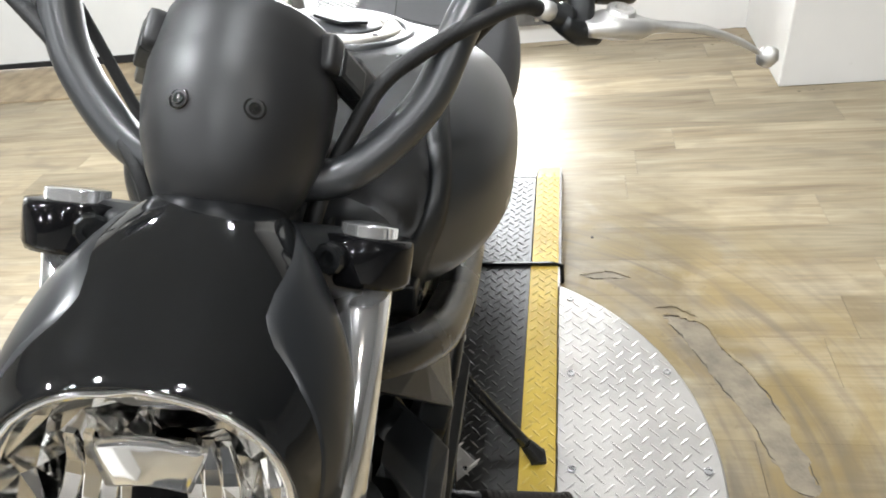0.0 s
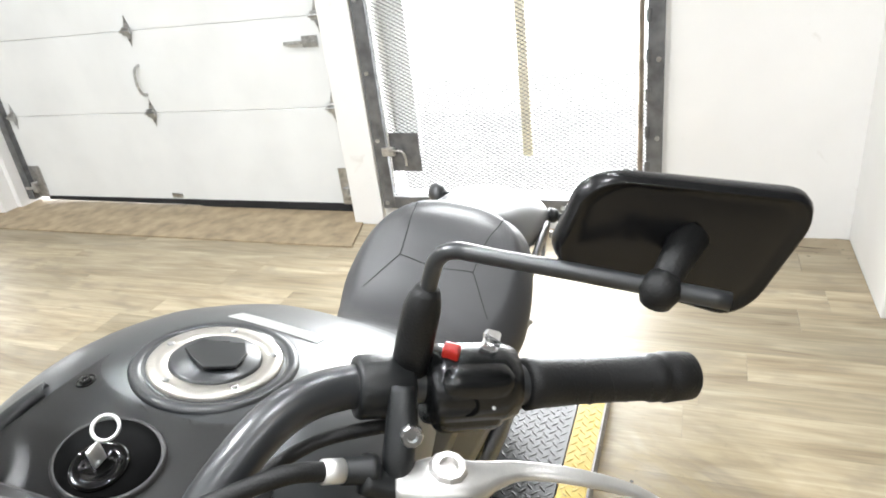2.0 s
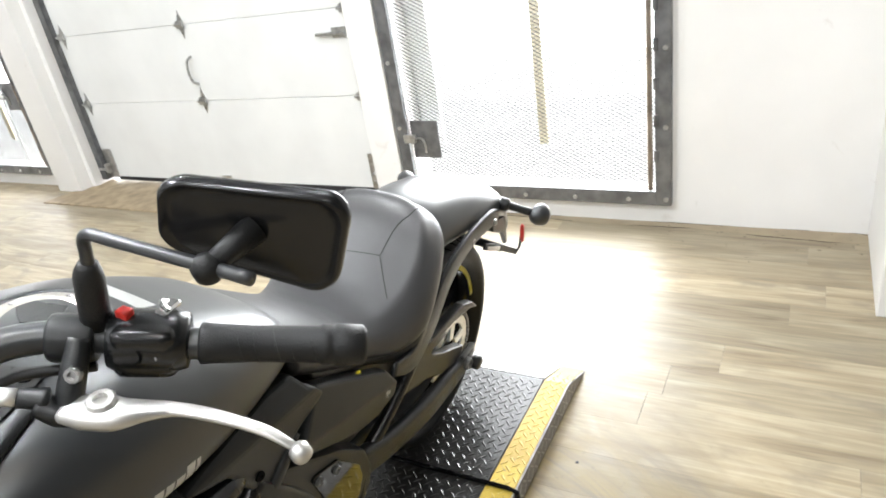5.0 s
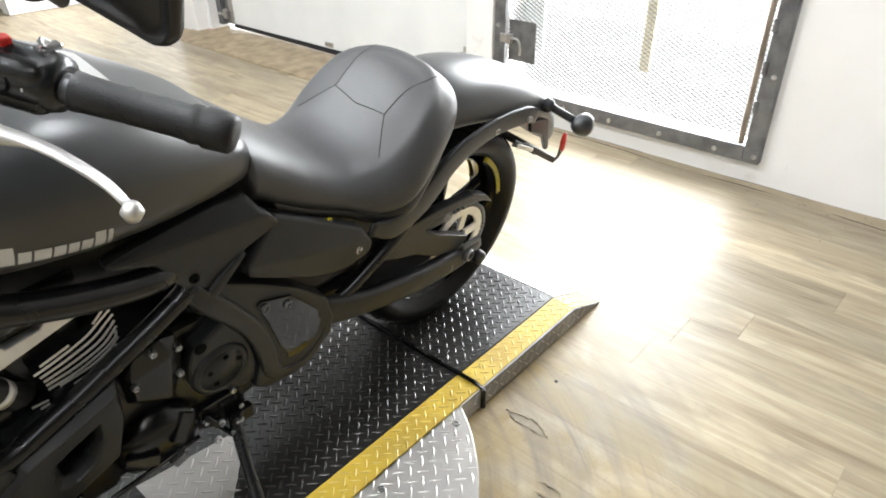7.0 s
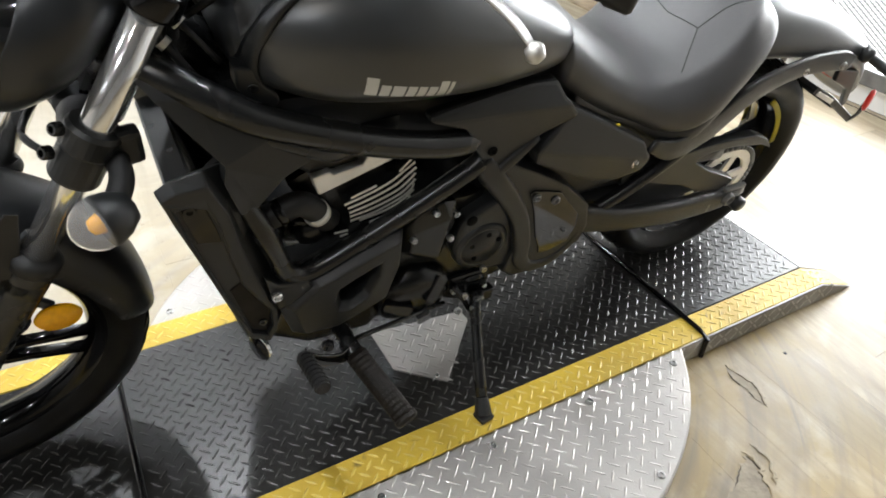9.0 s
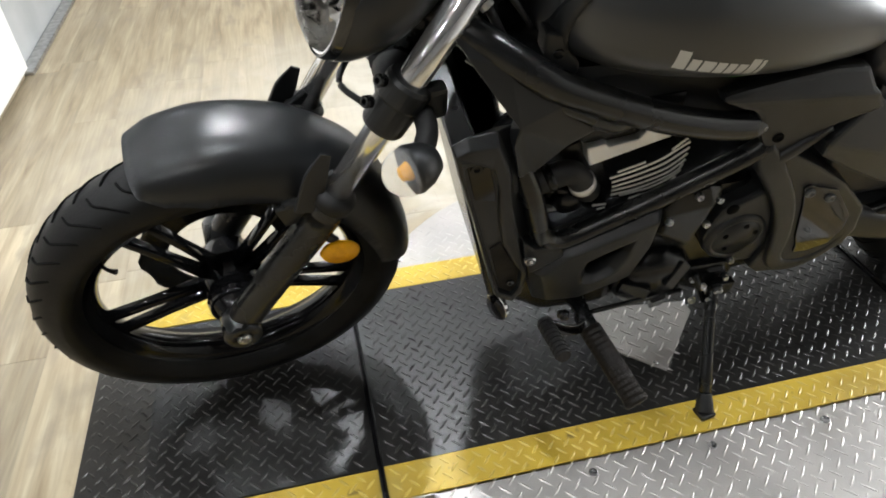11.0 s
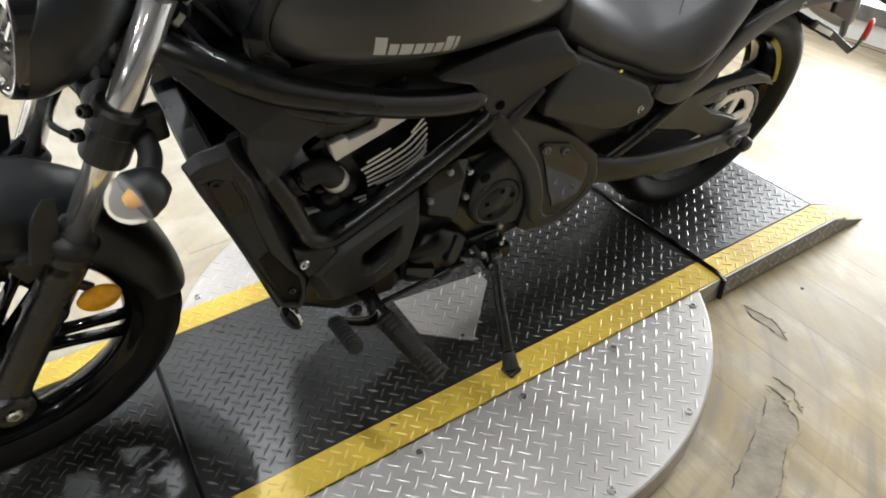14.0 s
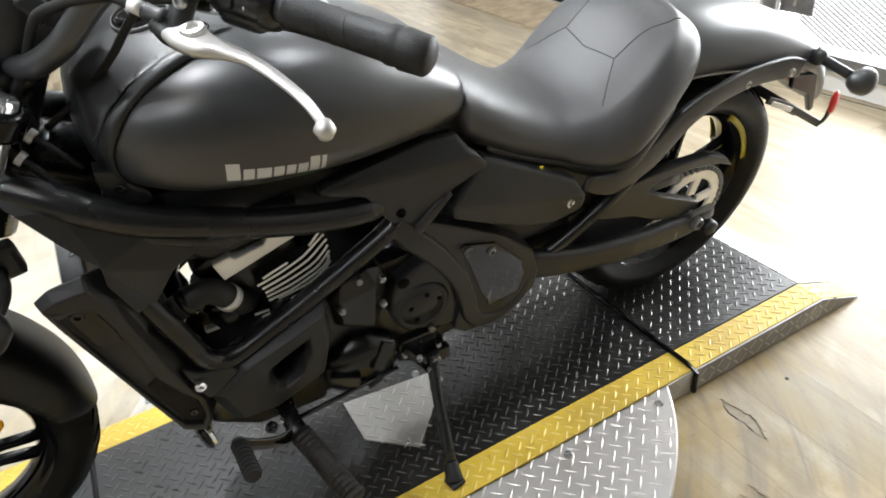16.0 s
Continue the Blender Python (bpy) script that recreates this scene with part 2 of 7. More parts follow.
CHEEK = mat("satin_cowl_paint", (0.0155, 0.0168, 0.0185), 0.3, var=0.1, scale=4, bump=0.0, rvar=0.03, spec=0.5)
MIRRORBLACK = mat("mirror_gloss_black", (0.004, 0.004, 0.004), 0.05, var=0.2, bump=0.0, rvar=0.02, spec=0.75)
CAPRING = mat("brushed_filler_alloy", (0.5, 0.475, 0.43), 0.36, metal=0.85, var=0.12, scale=30, bump=0.08, bscale=500)
CHROME = mat("chrome", (0.9, 0.9, 0.9), 0.08, metal=0.92, var=0.04, bump=0, rvar=0.03)
TUBE = mat("hard_chrome_tube", (0.95, 0.95, 0.95), 0.12, metal=0.9, var=0.03, bump=0, rvar=0.03)
ALLOY = mat("brushed_alloy", (0.86, 0.85, 0.82), 0.45, metal=0.75, var=0.08, scale=20, bump=0.08, bscale=500)
LEVER = mat("dull_cast_alloy", (0.7, 0.685, 0.655), 0.4, metal=0.8, var=0.12, scale=25, bump=0.1, bscale=400)
BOLT = mat("zinc_bolt", (0.6, 0.6, 0.6), 0.28, metal=1, var=0.2, scale=60)
DISC = mat("aluminium_tread_plate", (0.47, 0.45, 0.425), 0.44, metal=0.6, var=0.2, scale=5, bump=0.15, bscale=260, rvar=0.1)
SIDEPLATE = mat("dull_side_plate", (0.3, 0.29, 0.27), 0.5, metal=0.5, var=0.3, scale=9, bump=0.2, bscale=200)
LIP = mat("dull_worn_aluminium", (0.46, 0.46, 0.455), 0.55, metal=0.3, var=0.3, scale=12, bump=0.2, bscale=200, spec=0.3)
LIPLUG = mat("dull_lip_tread", (0.62, 0.62, 0.61), 0.5, metal=0.5, var=0.3, scale=12, bump=0.1)
DISCLUG = mat("worn_aluminium_tread", (0.52, 0.5, 0.475), 0.42, metal=0.7, var=0.2, scale=9, bump=0.1)
DECK = mat("black_tread_plate", (0.0135, 0.013, 0.012), 0.31, var=0.45, scale=4, bump=0.35, bscale=220, rvar=0.04, spec=0.5)
DECKLUG = mat("worn_black_tread", (0.045, 0.0435, 0.041), 0.29, metal=0.35, var=0.4, scale=9, bump=0.2, bscale=400)
YELLOW = mat("yellow_safety_paint", (0.55, 0.385, 0.04), 0.48, var=0.25, scale=7, bump=0.2, bscale=200, col2=(0.42, 0.28, 0.03))
YELLOWLUG = mat("worn_yellow_tread", (0.6, 0.45, 0.09), 0.42, var=0.3, scale=20, bump=0.1, bscale=300, col2=(0.5, 0.36, 0.06))
GREYW = mat("pale_wall_paint", (0.6, 0.6, 0.6), 0.7, var=0.1, scale=2)
STAIN = mat("brown_scuff", (0.235, 0.185, 0.12), 0.5, var=0.3, scale=9, bump=0.1, bscale=80, col2=(0.33, 0.27, 0.18))
WALL = mat("white_wall_paint", (0.82, 0.81, 0.79), 0.6, var=0.05, scale=2, bump=0.15, bscale=140)
DOORW = mat("white_door_enamel", (0.8, 0.81, 0.8), 0.45, var=0.05, scale=3, bump=0.1, bscale=90)
STEEL = mat("dark_steel", (0.17, 0.172, 0.175), 0.45, metal=0.5, var=0.35, scale=15, bump=0.2, bscale=200)
MESH = mat("dark_expanded_steel", (0.05, 0.05, 0.05), 0.5, metal=0.2, var=0.3, scale=30, bump=0.1)
PALEDOOR = mat("pale_door_frame", (0.9, 0.9, 0.89), 0.5, var=0.04, scale=4)
GALV = mat("galvanised_steel", (0.55, 0.55, 0.54), 0.38, metal=1, var=0.25, scale=40, bump=0.1)
RUST = mat("bare_rusty_steel", (0.3, 0.25, 0.2), 0.5, metal=0.6, var=0.4, scale=12)
OCHRE = mat("pale_ochre_frame", (0.75, 0.68, 0.48), 0.6)
PLY = mat("plywood", (0.345, 0.265, 0.165), 0.6, var=0.25, scale=11, bump=0.3, bscale=60, col2=(0.235, 0.18, 0.115))
def spots(m, scale, lo, hi, col, amount):
    """Adds marks of another colour, with edges of their own, to a material."""
    nt = m.node_tree
    b = nt.nodes["Principled BSDF"]
    old = b.inputs["Base Color"].links[0].from_socket
    tc, n, r, mix = [nt.nodes.new(k) for k in ("ShaderNodeTexCoord", "ShaderNodeTexNoise", "ShaderNodeMapRange", "ShaderNodeMix")]
    mix.data_type = "RGBA"
    n.inputs["Scale"].default_value, n.inputs["Detail"].default_value, n.inputs["Distortion"].default_value = scale, 6, 0.6
    r.inputs[1].default_value, r.inputs[2].default_value, r.inputs[4].default_value = lo, hi, amount
    mix.inputs[7].default_value = (*col, 1)
    nt.links.new(tc.outputs["Object"], n.inputs["Vector"])
    nt.links.new(n.outputs[0], r.inputs[0])
    nt.links.new(r.outputs[0], mix.inputs[0])
    nt.links.new(old, mix.inputs[6])
    nt.links.new(mix.outputs[2], b.inputs["Base Color"])


spots(YELLOW, 16, 0.64, 0.7, (0.05, 0.04, 0.02), 0.75)
spots(YELLOW, 5, 0.55, 0.75, (0.36, 0.29, 0.09), 0.6)
spots(DECK, 9, 0.62, 0.75, (0.05, 0.044, 0.034), 0.4)
spots(DISC, 7, 0.58, 0.74, (0.34, 0.31, 0.27), 0.5)
spots(WALL, 9, 0.68, 0.74, (0.6, 0.57, 0.52), 0.35)
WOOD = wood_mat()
TORN = mat("dark_torn_vinyl", (0.07, 0.055, 0.04), 0.7, var=0.4, scale=60)
SUB = mat("worn_subfloor", (0.27, 0.225, 0.16), 0.65, var=0.3, scale=18, bump=0.9, bscale=70, col2=(0.19, 0.16, 0.12))
GREY = mat("grey_partition", (0.4, 0.41, 0.41), 0.6, var=0.15, scale=3, bump=0.2)
BLACKCLOTH = mat("black_fabric", (0.015, 0.015, 0.016), 0.8, var=0.3, bump=0.4)
OLIVE = mat("olive_cloth", (0.16, 0.15, 0.04), 0.8, var=0.4, scale=20, bump=0.5, bscale=200)
AMBER = mat("amber_reflector", (1.0, 0.44, 0.003), 0.2, var=0.15, scale=80, bump=0.4, bscale=700)
REDP = mat("red_plastic", (0.6, 0.03, 0.02), 0.3, var=0.15, scale=80, bump=0.2)
CLEAR = glassy("clear_lens", (0.95, 0.95, 0.95), 0.04)
LENS = glassy("pale_lens", (0.95, 0.93, 0.9), 0.12)
LENS.node_tree.nodes["Principled BSDF"].inputs["Transmission Weight"].default_value = 0.82
FROST = mat("pale_signal_bowl", (0.85, 0.83, 0.8), 0.4, var=0.2, scale=90, bump=0.2, bscale=300)
LAMPBOWL = mat("silvered_lamp_bowl", (0.9, 0.89, 0.87), 0.09, metal=1.0, var=0.12, scale=40, bump=0.0)
EMBLEM = mat("pale_grey_emblem", (0.62, 0.62, 0.6), 0.4, metal=0.2, var=0.08)
GREEN = mat("green_stripe", (0.05, 0.25, 0.03), 0.4)
STICK = mat("pale_label", (0.7, 0.7, 0.68), 0.4)
YELRIM = mat("yellow_rim_stripe", (0.5, 0.42, 0.02), 0.3)
SEAM = mat("stitch_thread", (0.012, 0.012, 0.012), 0.7)
MIRROR = mat("mirror_glass", (0.9, 0.9, 0.9), 0.02, metal=1, bump=0, var=0.01, rvar=0.01)
OUT = glow("bright_outdoors", (0.95, 0.98, 1.0), 3.0)
CEIL = mat("dark_grey_ceiling", (0.17, 0.17, 0.17), 0.7, var=0.08, scale=2)


# ---- mesh helpers ----
def part(name, bm, material, parent=None, label="", smooth=False, kind=""):
    me = bpy.data.meshes.new(name)
    bmesh.ops.recalc_face_normals(bm, faces=bm.faces)
    bm.to_mesh(me)
    bm.free()
    me.materials.append(material)
    if smooth:
        me.polygons.foreach_set("use_smooth", [True] * len(me.polygons))
    ob = new(name, me)
    if parent:
        ob.parent = parent
    return tagged(ob, label, kind=kind)


def thing(name, m=None, label="", category="", group="", kind=""):
    ob = new(name)
    if m:
        ob.matrix_basis = m
    return tagged(ob, label, category, group, kind)


def box(lo, hi, bev=0.0, seg=1, m=None):
    bm = bmesh.new()
    bmesh.ops.create_cube(bm, size=1)
    lo, hi = Vector(lo), Vector(hi)
    for v in bm.verts:
        v.co = Vector([(lo[i] + hi[i]) / 2 + v.co[i] * (hi[i] - lo[i]) for i in range(3)])
    if bev:
        bmesh.ops.bevel(bm, geom=bm.edges[:], offset=bev, segments=seg, affect="EDGES", profile=0.6)
    if m:
        bmesh.ops.transform(bm, matrix=m, verts=bm.verts)
    return bm


def join(*bms):
    out = bms[0]
    for b in bms[1:]:
        me = bpy.data.meshes.new("tmp")
        b.to_mesh(me)
        b.free()
        out.from_mesh(me)
        bpy.data.meshes.remove(me)
    return out


def loft(rings, caps=True):
    bm = bmesh.new()
    rows = [[bm.verts.new(p) for p in r] for r in rings]
    n = len(rings[0])
    for a, b in zip(rows, rows[1:]):
        for i in range(n):
            bm.faces.new((a[i], a[(i + 1) % n], b[(i + 1) % n], b[i]))
    if caps:
        bm.faces.new(rows[0])
        bm.faces.new(rows[-1])
    return bm


def spline(pts, per=6):
    pts = [Vector(p) for p in pts]
    if len(pts) == 2 or per == 1:
        return pts
    ext = [2 * pts[0] - pts[1]] + pts + [2 * pts[-1] - pts[-2]]
    out = []
    for i in range(1, len(ext) - 2):
        a, b, c, d = ext[i - 1:i + 3]
        for k in range(per):
            t = k / per
            out.append(0.5 * (2 * b + (c - a) * t + (2 * a - 5 * b + 4 * c - d) * t * t + (3 * b - a - 3 * c + d) * t ** 3))
    return out + [pts[-1]]


def sweep(pts, shape, per=6, up=(0, 1, 0.01), scale=None):
    """Sweeps a closed 2D shape along a smooth line; shape's first axis is side, second up."""
    pts = spline(pts, per)
    rings, up = [], Vector(up).normalized()
    for i, p in enumerate(pts):
        d = (pts[min(i + 1, len(pts) - 1)] - pts[max(i - 1, 0)]).normalized()
        s = d.cross(up).normalized()
        u = s.cross(d).normalized()
        f = 1.0
        if scale:
            q = i / (len(pts) - 1) * (len(scale) - 1)
            j = min(int(q), len(scale) - 2)
            f = scale[j] + (scale[j + 1] - scale[j]) * (q - j)
        rings.append([p + (s * a + u * b) * f for a, b in shape])
    return loft(rings)


def circle(r, n=14):
    return [(r * math.cos(2 * math.pi * i / n), r * math.sin(2 * math.pi * i / n)) for i in range(n)]


def oblong(w, h, r=0.3, n=4):
    """A rounded rectangle of full size w x h."""
    rad, out = min(w, h) * r, []
    for k, (sx, sy) in enumerate(((1, 1), (-1, 1), (-1, -1), (1, -1))):
        for i in range(n):
            a = math.pi / 2 * (k + i / (n - 1))
            out.append((sx * (w / 2 - rad) + rad * math.cos(a), sy * (h / 2 - rad) + rad * math.sin(a)))
    return out


def tube(pts, r, per=6, n=14, scale=None):
    return sweep(pts, circle(r, n), per, (0.02, 1, 0.05), scale)


def lathe(profile, n=32, m=None, closed=False):
    """Turns a profile of (radius, height) about z."""
    rings = [[(r * math.cos(2 * math.pi * i / n), r * math.sin(2 * math.pi * i / n), h) for i in range(n)] for r, h in profile]
    if closed:
        rings.append(rings[0])
    bm = loft(rings, caps=not closed and profile[0][0] > 0 and profile[-1][0] > 0)
    if m:
        bmesh.ops.transform(bm, matrix=m, verts=bm.verts)
    bmesh.ops.remove_doubles(bm, verts=bm.verts, dist=1e-5)
    return bm


def aim(at, way):
    """A pose whose z axis points along way."""
    return Matrix.Translation(at) @ Vector(way).to_track_quat("Z", "Y").to_matrix().to_4x4()


def plate(poly, y0, y1, bev=0.004, seg=2, taper=0.0):
    """A side plate: polygon in x, z between two depths y; taper shrinks the outer face."""
    bm = bmesh.new()
    cx, cz = sum(p[0] for p in poly) / len(poly), sum(p[1] for p in poly) / len(poly)
    a = [bm.verts.new((x, y0, z)) for x, z in poly]
    b = [bm.verts.new((x + (cx - x) * taper, y1, z + (cz - z) * taper)) for x, z in poly]
    bm.faces.new(a)
    bm.faces.new(b)
    n = len(poly)
    for i in range(n):
        bm.faces.new((a[i], a[(i + 1) % n], b[(i + 1) % n], b[i]))
    bmesh.ops.recalc_face_normals(bm, faces=bm.faces)
    if bev:
        bmesh.ops.bevel(bm, geom=bm.edges[:], offset=bev, segments=seg, affect="EDGES", profile=0.6)
    return bm


def ringplate(outer, inner, y0, y1):
    bm = bmesh.new()
    rows = [[bm.verts.new((x, y, z)) for x, z in poly] for poly, y in ((outer, y0), (outer, y1), (inner, y1), (inner, y0))]
    n = len(outer)
    for k in range(4):
        a, b = rows[k], rows[(k + 1) % 4]
        for i in range(n):
            bm.faces.new((a[i], a[(i + 1) % n], b[(i + 1) % n], b[i]))
    bmesh.ops.recalc_face_normals(bm, faces=bm.faces)
    bmesh.ops.bevel(bm, geom=[e for e in bm.edges if e.calc_face_angle(0) > 0.5], offset=0.004, segments=2, affect="EDGES", profile=0.6)
    return bm


def flip(bm):
    """The other side's twin, mirrored in y."""
    out = bm.copy()
    for v in out.verts:
        v.co.y = -v.co.y
    bmesh.ops.reverse_faces(out, faces=out.faces)
    return out


def rounded(bm, bev, seg=2, sharp=0.35):
    """Softens the edges of a mesh that turn by more than sharp."""
    bmesh.ops.recalc_face_normals(bm, faces=bm.faces)
    bmesh.ops.bevel(bm, geom=[e for e in bm.edges if len(e.link_faces) == 2 and e.calc_face_angle(0) > sharp], offset=bev, segments=seg, affect="EDGES", profile=0.6)
    return bm


def shell(points, faces, depth, s=1, bev=0.003):
    """A folded panel: named corners (x, z, y outwards), its outer faces, and a depth inwards."""
    bm = bmesh.new()
    out = {k: bm.verts.new((x, s * y, z)) for k, (x, z, y) in points.items()}
    back = {k: bm.verts.new((x, s * (y - depth), z)) for k, (x, z, y) in points.items()}
    seen = {}
    for f in faces:
        ks = f.split()
        bm.faces.new([out[k] for k in ks])
        bm.faces.new([back[k] for k in reversed(ks)])
        for a, b in zip(ks, ks[1:] + ks[:1]):
            key = tuple(sorted((a, b)))
            seen[key] = seen.get(key, 0) + 1
    for (a, b), n in seen.items():
        if n == 1:
            bm.faces.new((out[a], out[b], back[b], back[a]))
    return rounded(bm, bev) if bev else bm


def rimmed(outer, inner, s, ys, share=0.3, floor_y=None, bev=0.0025, back=None):
    """A panel with a dished rim between two outlines (x, z): ys are the outward depths at the back, the outer edge, the crest and the inner edge."""
    mix = [[(a[0] + (b[0] - a[0]) * k, a[1] + (b[1] - a[1]) * k) for a, b in zip(outer, inner)] for k in (share, 1 - share * 0.6)]
    yb, yo, yc, yi = ys
    loops = [(back or outer, yb), (outer, yo), (mix[0], yc), (mix[1], yc), (inner, yi)]
    if floor_y is None:
        loops.append((inner, yb))
    bm = bmesh.new()
    rows = [[bm.verts.new((x, s * y, z)) for x, z in poly] for poly, y in loops]
    n = len(outer)
    pairs = list(zip(rows, rows[1:])) + ([(rows[-1], rows[0])] if floor_y is None else [])
    for a, b in pairs:
        for i in range(n):
            bm.faces.new((a[i], a[(i + 1) % n], b[(i + 1) % n], b[i]))
    if floor_y is not None:
        low = [bm.verts.new((x, s * floor_y, z)) for x, z in inner]
        for i in range(n):
            bm.faces.new((rows[-1][i], rows[-1][(i + 1) % n], low[(i + 1) % n], low[i]))
        bm.faces.new(low)
    return rounded(bm, bev, 2, 0.3)


def bolt(at, way, r=0.008, h=0.006):
    return lathe([(r, 0), (r, h * 0.7), (r * 0.85, h), (r * 0.5, h), (r * 0.45, h * 0.4), (0.0001, h * 0.4)], 10, aim(at, way))


# ---- the room ----
XB, XF, YR, YL, ZC = -1.78, 7.5, 8.5, -8.2, 3.2   # wall faces and ceiling
GATE = (-0.80, 0.46, 0.13, 2.25)                  # opening of the gate: y0, y1, z0, z1
DOOR = (-3.62, -1.05, 0.0, 2.4)                   # garage door opening
SIDE = (-5.35, -4.06, 0.13, 2.25)                 # second gate

floor = tagged(part("floor", box((XB - 0.2, YL - 0.1, -0.06), (XF + 0.1, YR + 0.1, -0.004)), SUB), "worn grey-brown subfloor below vinyl planks", "floor", kind="structure")
tagged(part("ceiling", box((XB - 0.2, YL - 0.1, ZC), (XF + 0.1, YR + 0.1, ZC + 0.12)), CEIL), "plain dark grey ceiling", "ceiling", kind="structure")


def wall_piece(bms, lo, hi):
    bms.append(box(lo, hi))


pieces = []
XO = XB - 0.16
wall_piece(pieces, (XO, GATE[1], 0), (XB, YR + 0.1, ZC))
wall_piece(pieces, (XO, DOOR[1] + 0.02, 0), (XB, GATE[0], ZC))
wall_piece(pieces, (XO, GATE[0], 0), (XB, GATE[1], GATE[2]))
wall_piece(pieces, (XO, GATE[0], GATE[3]), (XB, GATE[1], ZC))
wall_piece(pieces, (XO, DOOR[0], DOOR[3]), (XB, DOOR[1] + 0.02, ZC))
wall_piece(pieces, (XO, SIDE[1], 0), (XB, DOOR[0], ZC))
wall_piece(pieces, (XO, SIDE[0], 0), (XB, SIDE[1], SIDE[2]))
wall_piece(pieces, (XO, SIDE[0], SIDE[3]), (XB, SIDE[1], ZC))
wall_piece(pieces, (XO, YL - 0.1, 0), (XB, SIDE[0], ZC))
tagged(part("wall_back", join(*pieces), WALL), "white painted wall with a garage door and mesh gates", "wall", kind="structure")
tagged(part("wall_front", box((XF, YL - 0.1, 0), (XF + 0.12, YR + 0.1, ZC)), WALL), "plain white painted wall", "wall", kind="structure")
tagged(part("wall_side_far", box((XB, YL - 0.12, 0), (XF, YL, ZC)), WALL), "plain white painted wall", "wall", kind="structure")
tagged(part("wall_side_near", box((XB, YR, 0), (XF, YR + 0.12, ZC)), GREYW), "plain pale painted wall", "wall", kind="structure")
tagged(part("wall_corner_box", box((XB + 0.002, 1.285, 0), (-1.15, 3.2, ZC - 0.002), 0.004), WALL), "white boxed-out wall corner with scuffed foot", "wall", kind="structure")
# white posts beside the garage door, standing proud of the wall
tagged(part("trim_post", box((XB - 0.12, -1.05, 0.0), (XB + 0.035, -0.875, ZC - 0.02), 0.004), WALL), "white wooden door post", "post", kind="structure")
tagged(part("trim_post", box((XB - 0.12, -3.93, 0.0), (XB + 0.10, -3.66, ZC - 0.02), 0.004), WALL), "white boxed door post", "post", kind="structure")

# outdoors
tagged(part("ground", box((-60, -60, -0.3), (XO - 0.01, 60, -0.07)), mat("pale_concrete", (0.45, 0.44, 0.42), 0.8, scale=3)), "pale concrete yard outside", "ground", kind="structure")
tagged(part("backdrop", box((-6.1, -14, -0.2), (-6.0, 8, 7)), OUT), "bright hazy daylight outside", "backdrop", kind="structure")

# garage door: sections with hinges
door = thing("garage_door", pose(-1.885, 0, 0), "white sectional garage door with galvanised hinges", "garage door")
zs = [0.045, 0.605, 1.07, 1.535, 2.0, 2.44]
for a, b in zip(zs, zs[1:]):
    part("door_section", box((-0.045, DOOR[0] + 0.06, a + 0.0005), (0, DOOR[1] - 0.03, b - 0.0005), 0.005, 2), DOORW, door)
seal = plate([(DOOR[0] + 0.16, 0.056), (DOOR[0] + 0.16, 0.03), (-2.2, 0.022), (-2.15, 0.014), (DOOR[1] - 0.03, 0.012), (DOOR[1] - 0.03, 0.060)], -0.036, 0.006, 0.003, 1)
bmesh.ops.transform(seal, matrix=Matrix(((0, 1, 0, 0), (1, 0, 0, 0), (0, 0, 1, 0), (0, 0, 0, 1))), verts=seal.verts)
part("bottom_seal", seal, BLACKCLOTH, door, "black rubber bottom seal")


def hinge(y, z):
    h = part("hinge", join(plate([(-0.028, 0), (0, -0.085), (0.028, 0), (0, 0.085)], 0, 0.003, 0.001, 1), box((-0.03, 0.002, -0.022), (0.03, 0.02, 0.022), 0.004),
             tube([(-0.036, 0.022, 0), (0.036, 0.022, 0)], 0.009, 1, 8), bolt((0, 0.003, 0.05), (0, 1, 0), 0.006), bolt((0, 0.003, -0.05), (0, 1, 0), 0.006)), GALV, door, "galvanised door hinge")
    h.matrix_basis = pose(0.001, y, z, 0, 0, -90)


for z in zs[1:-1]:
    for y in (-3.5, -2.345, -1.13):
        hinge(y, z)
for y, s in ((-3.5, 1), (-1.13, -1)):
    part("corner_bracket", join(box((0.001, y - 0.05, 0.05), (0.006, y + 0.05, 0.27), 0.002), box((0.006, y - 0.035 - s * 0.01, 0.09), (0.04, y + 0.0 - s * 0.01, 0.16), 0.004), tube([(0.03, y - 0.02, 0.12), (0.03, y - 0.02 - s * 0.09, 0.12)], 0.012, 1, 10)), GALV, door, "galvanised corner bracket with roller")
part("pull_handle", tube([(0.0, -2.345, 0.88), (0.035, -2.35, 0.86), (0.045, -2.355, 0.79), (0.035, -2.35, 0.73), (0.0, -2.345, 0.71)], 0.008, 5, 8), GALV, door, "black bow pull handle")
part("foot_bolt", box((0.0, -2.385, 0.07), (0.012, -2.305, 0.1), 0.004), GALV, door, "small bottom bracket")
part("slide_latch", join(box((0.0, -1.24, 0.92), (0.012, -1.15, 0.975), 0.003), tube([(0.02, -1.34, 0.945), (0.02, -1.15, 0.945)], 0.009, 1, 8)), GALV, door, "galvanised slide latch")
for y in (-3.59, -1.065):
    track = part("door_track", join(box((-0.02, y - 0.03, 0.04), (0.035, y - 0.02, 2.44)), box((0.03, y - 0.03, 0.04), (0.036, y + 0.03, 2.44)), box((-0.02, y + 0.02, 0.04), (0.035, y + 0.03, 2.44))), STEEL if y < -2 else GALV, door, "steel roller track")
ramp = bmesh.new()
